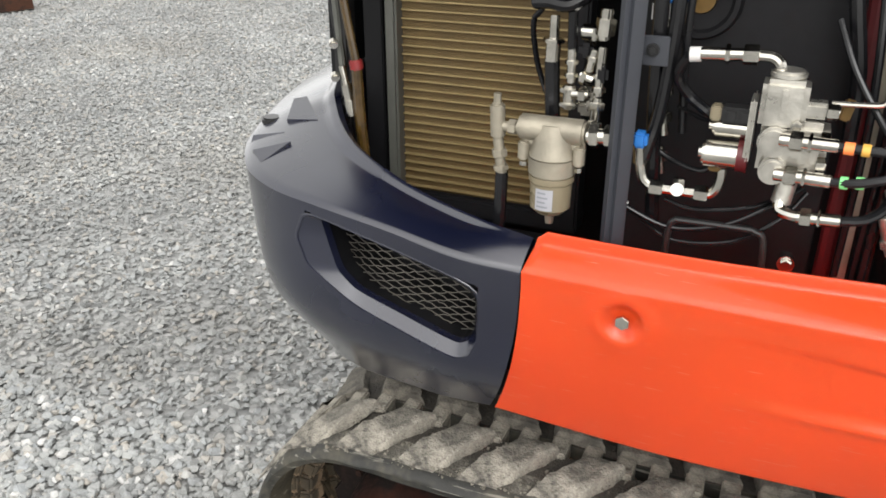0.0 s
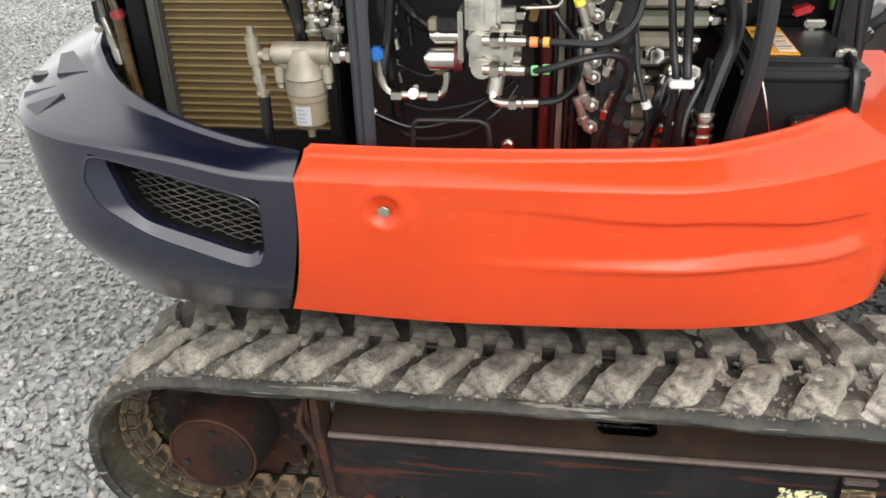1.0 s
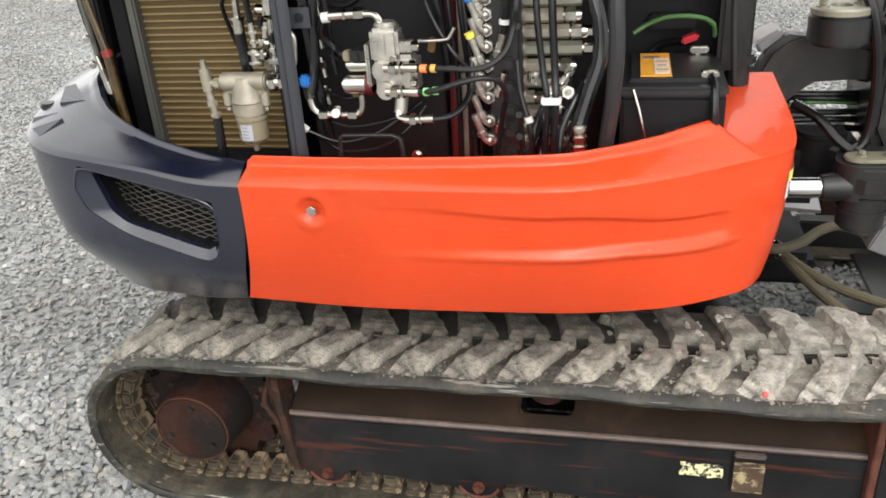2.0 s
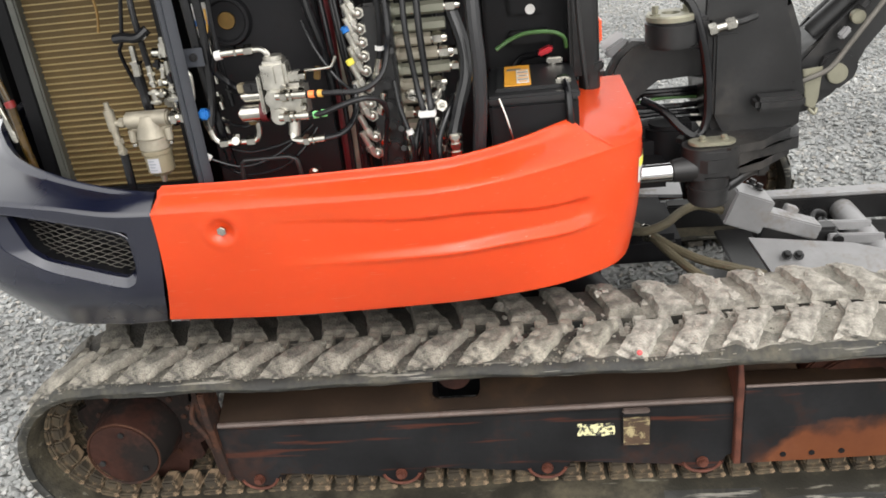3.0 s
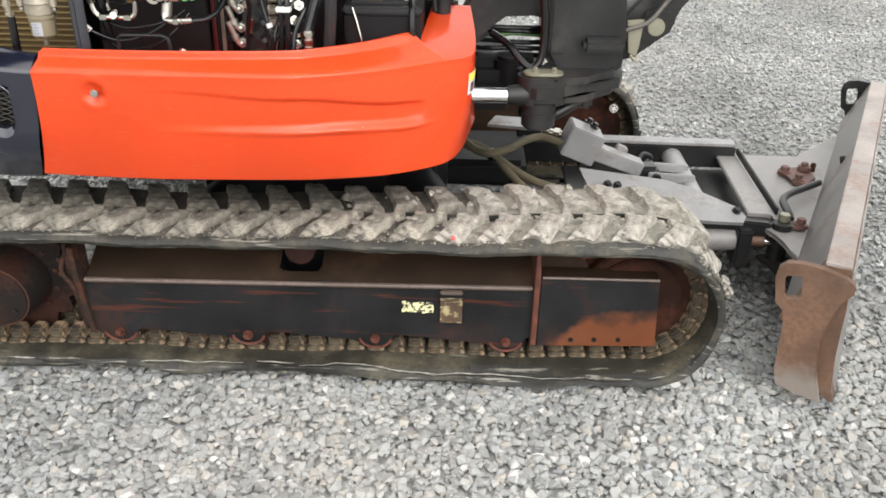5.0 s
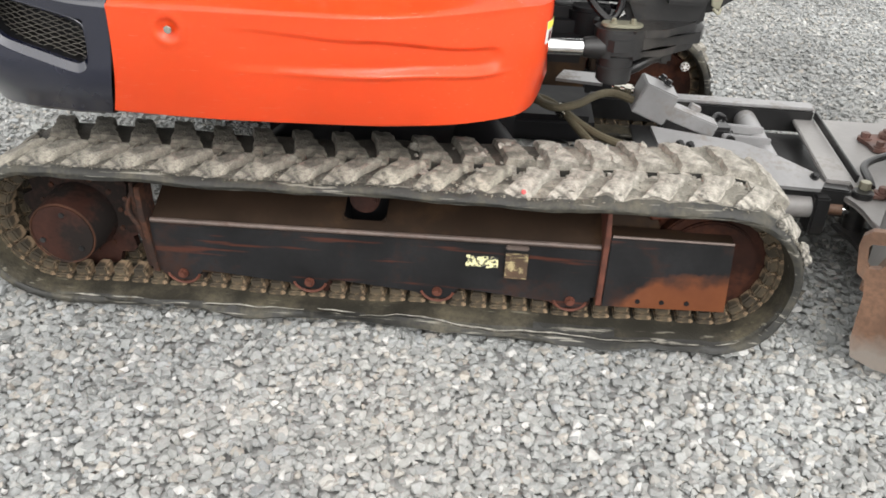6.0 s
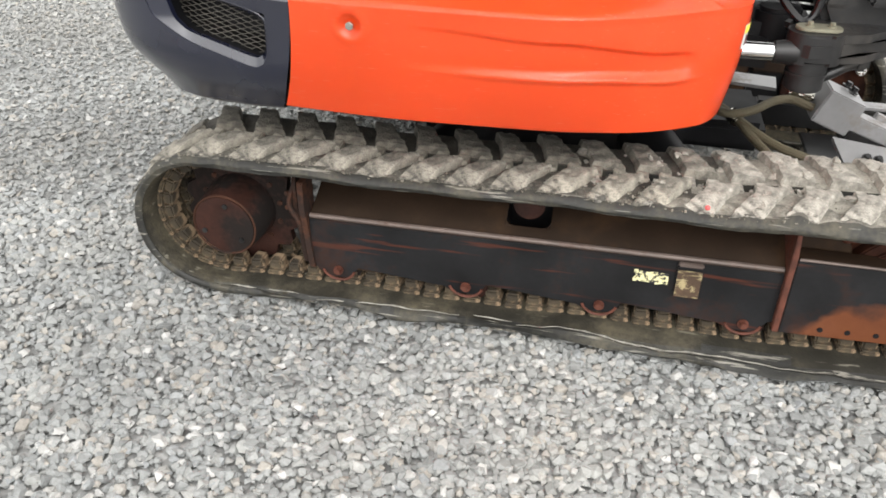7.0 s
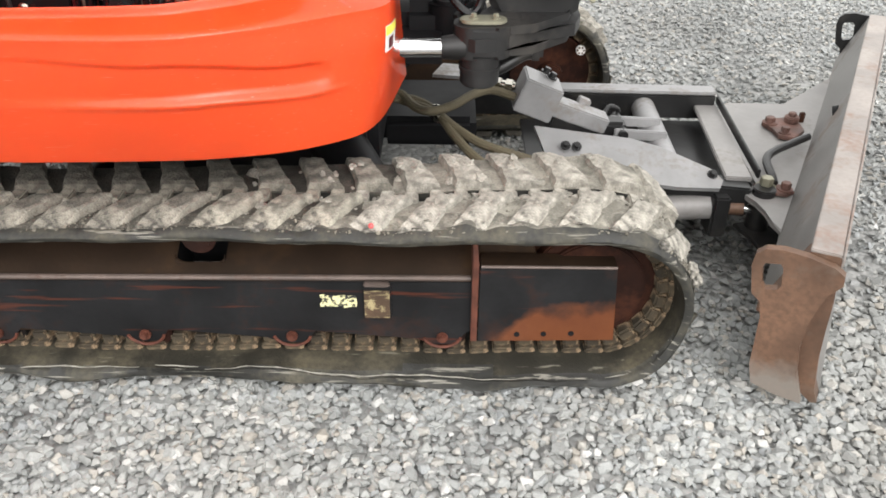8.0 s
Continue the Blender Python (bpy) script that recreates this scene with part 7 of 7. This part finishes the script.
bolt(link, (1.352, 0.440, 0.257), (0, 0, 1), 0.017, 0.026, OLIVE_STEEL, "nut")
bolt(link, (1.398, 0.424, 0.257), (0, 0, 1), 0.013, 0.020, LINK, "nut")
bm = slab(bmesh.new(), [(1.470, 0.845), (1.490, 0.800), (1.490, 0.750), (1.530, 0.735), (1.580, 0.790), (1.585, 0.850), (1.555, 0.885), (1.49, 0.870)], 0.012, Matrix.Translation((0, 0, 0.2455)), 0.002)
link = part("link_plate", bm, LINK, blade, "rusty link plate with three nuts")
for q, r in (((1.492, 0.840), 0.015), ((1.514, 0.770), 0.012)):
    bolt(link, (*q, 0.259), (0, 0, 1), r, 0.018, LINK, "nut")
bm = bmesh.new()
cyl(bm, (1.560, 0.850, 0.258), (1.560, 0.850, 0.276), 0.022, seg=24, bevel=0.003)
cyl(bm, (1.560, 0.850, 0.276), (1.560, 0.850, 0.288), 0.012, seg=6, bevel=0.002)
part("pin_head", bm, LINK, link)
bm = bmesh.new()
cyl(bm, (1.606, 0.886, 0.240), (1.606, 0.886, 0.272), 0.009, seg=6, bevel=0.002)
part("stop_bolt", bm, RUSTY, blade)
hose("steel_pipe", [(1.374, 0.446, 0.262), (1.375, 0.466, 0.270), (1.379, 0.505, 0.272), (1.387, 0.552, 0.272), (1.405, 0.590, 0.272), (1.440, 0.626, 0.272), (1.475, 0.652, 0.272), (1.560, 0.717, 0.270)], 0.0115, BLACK, blade, "bent black steel pipe")
# black disc set on the moldboard as the dark of a drain hole
bm = bmesh.new()
cyl(bm, tuple(BLADE @ Vector((0.92, -0.016, 0.345))), tuple(BLADE @ Vector((0.92, -0.030, 0.340))), 0.017, seg=20)
part("drain_hole", bm, BAY, blade)
# hub of the far idler and the middle frame ahead of the slew ring
bm = bmesh.new()
cyl(bm, (0.975, 1.31, 0.316), (0.972, 1.28, 0.322), 0.016, seg=20, bevel=0.004)
hub = part("idler_hub", bm, LABEL, machine, "pale cap on the far idler")
for k in range(6):
    a = k * math.pi / 3
    part("hub_bolt", cyl(bmesh.new(), (0.972 + 0.0105 * math.cos(a), 1.283, 0.322 + 0.0105 * math.sin(a)), (0.972 + 0.0105 * math.cos(a), 1.276, 0.323 + 0.0105 * math.sin(a)), 0.0036, seg=6, bevel=0.001), RUST_LIGHT, hub)
bm = bmesh.new()
box(bm, (0.46, MID + 0.09, 0.27), (0.28, 0.32, 0.09), 0.02)
part("front_cross_frame", bm, BAY, machine)
bm = slab(bmesh.new(), [(0.47, 0.86), (0.62, 0.83), (0.63, 0.93), (0.50, 0.95)], 0.01, Matrix.Translation((0, 0, 0.385)))
part("frame_gusset", bm, GREY, machine)

# ---------- ground ----------
rng = np.random.default_rng(4)


def stone_templates(count, points=9):
    """Broken stones: hulls of a few points, flat-faced and sharp-edged."""
    out = []
    for k in range(count):
        bm = bmesh.new()
        r = random.Random(k)
        for _ in range(points):
            d = Vector((r.gauss(0, 1), r.gauss(0, 1), r.gauss(0, 1))).normalized()
            bm.verts.new(d * r.uniform(0.80, 1.08))
        got = bmesh.ops.convex_hull(bm, input=bm.verts)
        bmesh.ops.delete(bm, geom=[g for g in set(got["geom_interior"] + got["geom_unused"]) if isinstance(g, bmesh.types.BMVert)], context='VERTS')
        bmesh.ops.triangulate(bm, faces=bm.faces)
        bm.normal_update()
        bmesh.ops.recalc_face_normals(bm, faces=bm.faces)
        bm.verts.ensure_lookup_table()
        bm.verts.index_update()
        out.append((np.array([v.co[:] for v in bm.verts]), np.array([[v.index for v in f.verts] for f in bm.faces])))
        bm.free()
    return out


def stone_material():
    """Crushed rock: each stone a grey of its own, some bluish, some tan, a few nearly white, with pale dust in patches."""
    m = bpy.data.materials.new("crushed_stone")
    m.use_nodes = True
    n, l = m.node_tree.nodes, m.node_tree.links
    b = n["Principled BSDF"]
    b.inputs["Roughness"].default_value = 0.68
    geo, tc = n.new("ShaderNodeNewGeometry"), n.new("ShaderNodeTexCoord")
    rp = n.new("ShaderNodeValToRGB")
    e = rp.color_ramp.elements
    e[0].position, e[0].color = 0.0, (0.215, 0.222, 0.218, 1)
    e[1].position, e[1].color = 1.0, (0.57, 0.565, 0.55, 1)
    for at, c in ((0.10, (0.275, 0.284, 0.280)), (0.40, (0.325, 0.334, 0.328)), (0.60, (0.35, 0.356, 0.342)), (0.74, (0.305, 0.32, 0.326)), (0.84, (0.375, 0.350, 0.310)), (0.95, (0.42, 0.418, 0.402))):
        q = e.new(at)
        q.color = (*c, 1)
    l.new(geo.outputs["Random Per Island"], rp.inputs[0])

    def noise_map(scale, a, z, detail=4):
        t = n.new("ShaderNodeTexNoise")
        t.inputs["Scale"].default_value, t.inputs["Detail"].default_value = scale, detail
        l.new(tc.outputs["Object"], t.inputs["Vector"])
        r = n.new("ShaderNodeMapRange")
        r.inputs["From Min"].default_value, r.inputs["From Max"].default_value = 0.3, 0.7
        r.inputs["To Min"].default_value, r.inputs["To Max"].default_value = a, z
        l.new(t.outputs["Fac"], r.inputs[0])
        return t, r.outputs[0]

    speck, grain = noise_map(160, 0.88, 1.12)
    _, patch = noise_map(1.4, 0.64, 0.98, 6)
    mul = n.new("ShaderNodeMath")
    mul.operation = 'MULTIPLY'
    l.new(grain, mul.inputs[0]), l.new(patch, mul.inputs[1])
    hs = n.new("ShaderNodeHueSaturation")
    l.new(mul.outputs[0], hs.inputs["Value"]), l.new(rp.outputs[0], hs.inputs["Color"])
    _, tan = noise_map(0.9, -0.25, 0.22, 5)
    mx = n.new("ShaderNodeMix")
    mx.data_type, mx.clamp_factor = 'RGBA', True
    l.new(tan, mx.inputs[0]), l.new(hs.outputs[0], mx.inputs[6])
    mx.inputs[7].default_value = (0.32, 0.292, 0.245, 1)
    l.new(mx.outputs[2], b.inputs["Base Color"])
    bp = n.new("ShaderNodeBump")
    bp.inputs["Strength"].default_value, bp.inputs["Distance"].default_value = 0.35, 0.003
    l.new(speck.outputs["Fac"], bp.inputs["Height"]), l.new(bp.outputs[0], b.inputs["Normal"])
    return m


STONE = stone_material()


def gravel(name, x0, x1, y0, y1, per_m2, lo, hi, mat, points=9, flat=0.62):
    n = int((x1 - x0) * (y1 - y0) * per_m2)
    pts = np.stack([rng.uniform(x0, x1, n), rng.uniform(y0, y1, n)], 1)
    # only where it can come into view
    keep = (pts[:, 1] > -1.2) & (pts[:, 0] > -1.5 - (pts[:, 1] + 1.2) * 1.35) & (pts[:, 0] < 2.5 + (pts[:, 1] + 1.0) * 0.8)
    keep &= ~((pts[:, 0] > -0.6) & (pts[:, 0] < 0.45) & (pts[:, 1] > 0.9))
    pts = pts[keep]
    size = lo + (hi - lo) * rng.beta(1.6, 2.6, len(pts))
    temps = stone_templates(24, points)
    vs, fs, off = [], [], 0
    for k, (tv, tf) in enumerate(temps):
        sel = np.arange(len(pts)) % len(temps) == k
        p, s = pts[sel], size[sel]
        m = len(p)
        q = rng.normal(size=(m, 4))
        q /= np.linalg.norm(q, axis=1)[:, None]
        w, x, y, z = q.T
        rot = np.stack([np.stack([1 - 2 * (y * y + z * z), 2 * (x * y - z * w), 2 * (x * z + y * w)], -1),
                        np.stack([2 * (x * y + z * w), 1 - 2 * (x * x + z * z), 2 * (y * z - x * w)], -1),
                        np.stack([2 * (x * z - y * w), 2 * (y * z + x * w), 1 - 2 * (x * x + y * y)], -1)], 1)
        shape = s[:, None, None] * rng.uniform(0.65, 1.05, (m, 1, 3)) * 0.58
        v = np.einsum("nij,nkj->nki", rot, tv[None] * shape)
        v[..., 2] *= flat
        v += np.stack([p[:, 0], p[:, 1], s * rng.uniform(-0.10, 0.20, m) - 0.004], 1)[:, None]
        f = tf[None] + (np.arange(m) * len(tv))[:, None, None] + off
        vs.append(v.reshape(-1, 3)), fs.append(f.reshape(-1, 3))
        off += m * len(tv)
    vs, fs = np.concatenate(vs), np.concatenate(fs)
    me = bpy.data.meshes.new(name)
    me.vertices.add(len(vs)), me.loops.add(fs.size), me.polygons.add(len(fs))
    me.vertices.foreach_set("co", vs.ravel())
    me.loops.foreach_set("vertex_index", fs.ravel().astype(np.int32))
    me.polygons.foreach_set("loop_start", np.arange(0, fs.size, 3, dtype=np.int32))
    me.polygons.foreach_set("use_smooth", np.zeros(len(fs), dtype=bool))
    me.update(calc_edges=True)
    me.materials.append(mat)
    return new(name, me)


def gravel_ground():
    """Crushed stone seen from afar: cells of grey with dark joints."""
    m = bpy.data.materials.new("gravel_ground")
    m.use_nodes = True
    n, l = m.node_tree.nodes, m.node_tree.links
    b = n["Principled BSDF"]
    b.inputs["Roughness"].default_value = 0.85
    tc = n.new("ShaderNodeTexCoord")
    v = n.new("ShaderNodeTexVoronoi")
    v.inputs["Scale"].default_value = 38
    l.new(tc.outputs["Object"], v.inputs["Vector"])
    bw = n.new("ShaderNodeRGBToBW")
    l.new(v.outputs["Color"], bw.inputs[0])
    rp = n.new("ShaderNodeValToRGB")
    rp.color_ramp.elements[0].color, rp.color_ramp.elements[1].color = (0.165, 0.168, 0.165, 1), (0.360, 0.360, 0.350, 1)
    l.new(bw.outputs[0], rp.inputs[0])
    ns = n.new("ShaderNodeTexNoise")
    ns.inputs["Scale"].default_value, ns.inputs["Detail"].default_value = 1.3, 5
    l.new(tc.outputs["Object"], ns.inputs["Vector"])
    hs = n.new("ShaderNodeHueSaturation")
    mr = n.new("ShaderNodeMapRange")
    mr.inputs["To Min"].default_value, mr.inputs["To Max"].default_value = 0.7, 1.3
    l.new(ns.outputs["Fac"], mr.inputs[0])
    l.new(mr.outputs[0], hs.inputs["Value"])
    l.new(rp.outputs[0], hs.inputs["Color"])
    l.new(hs.outputs[0], b.inputs["Base Color"])
    bp = n.new("ShaderNodeBump")
    bp.inputs["Strength"].default_value, bp.inputs["Distance"].default_value = 0.9, 0.02
    bp.invert = True
    l.new(v.outputs["Distance"], bp.inputs["Height"])
    l.new(bp.outputs[0], b.inputs["Normal"])
    return m


bm = bmesh.new()
bmesh.ops.create_grid(bm, x_segments=2, y_segments=2, size=150, matrix=Matrix.Translation((0, 0, -0.010)))
ground = new("ground", finish(bm, "ground", gravel_ground()))
tagged(ground, "grey crushed stone yard reaching the horizon", "ground", kind="structure")
stones = gravel("gravel", -5.5, 4.4, 0.3, 4.6, 2700, 0.015, 0.042, STONE, 7, 0.66)
tagged(stones, "loose angular blue-grey crushed stone", "gravel", kind="stuff")
far_stones = gravel("gravel", -9.5, -1.5, 3.0, 8.0, 1500, 0.018, 0.044, STONE, 7, 0.66)
tagged(far_stones, "loose grey crushed stone behind the machine", "gravel", kind="stuff")
side_stones = gravel("gravel", 0.4, 5.6, 4.6, 8.2, 1500, 0.018, 0.044, STONE, 7, 0.66)
tagged(side_stones, "loose grey crushed stone beyond the boom", "gravel", kind="stuff")
near_stones = gravel("gravel", -3.2, 3.0, -1.2, 0.3, 5600, 0.014, 0.043, STONE, 13, 0.70)
tagged(near_stones, "loose angular grey crushed stone along the machine", "gravel", kind="stuff")

# a rusty steel channel lies on the stones far behind the machine
bm = bmesh.new()
m = Matrix.Translation((-6.88, 4.64, 0.012)) @ Matrix.Rotation(radians(68), 4, 'Z')
for y, z, w, h in ((0.0, 0.10, 0.012, 0.20), (0.08, 0.006, 0.16, 0.012), (0.08, 0.194, 0.16, 0.012)):
    bmesh.ops.create_cube(bm, size=1.0, matrix=m @ Matrix.Translation((-0.62, y, z)) @ Matrix.Diagonal((1.5, w, h, 1)))
channel = tagged(new("steel_channel", finish(bm, "steel_channel", RUSTY)), "rusty brown steel channel lying on the gravel", "steel beam")
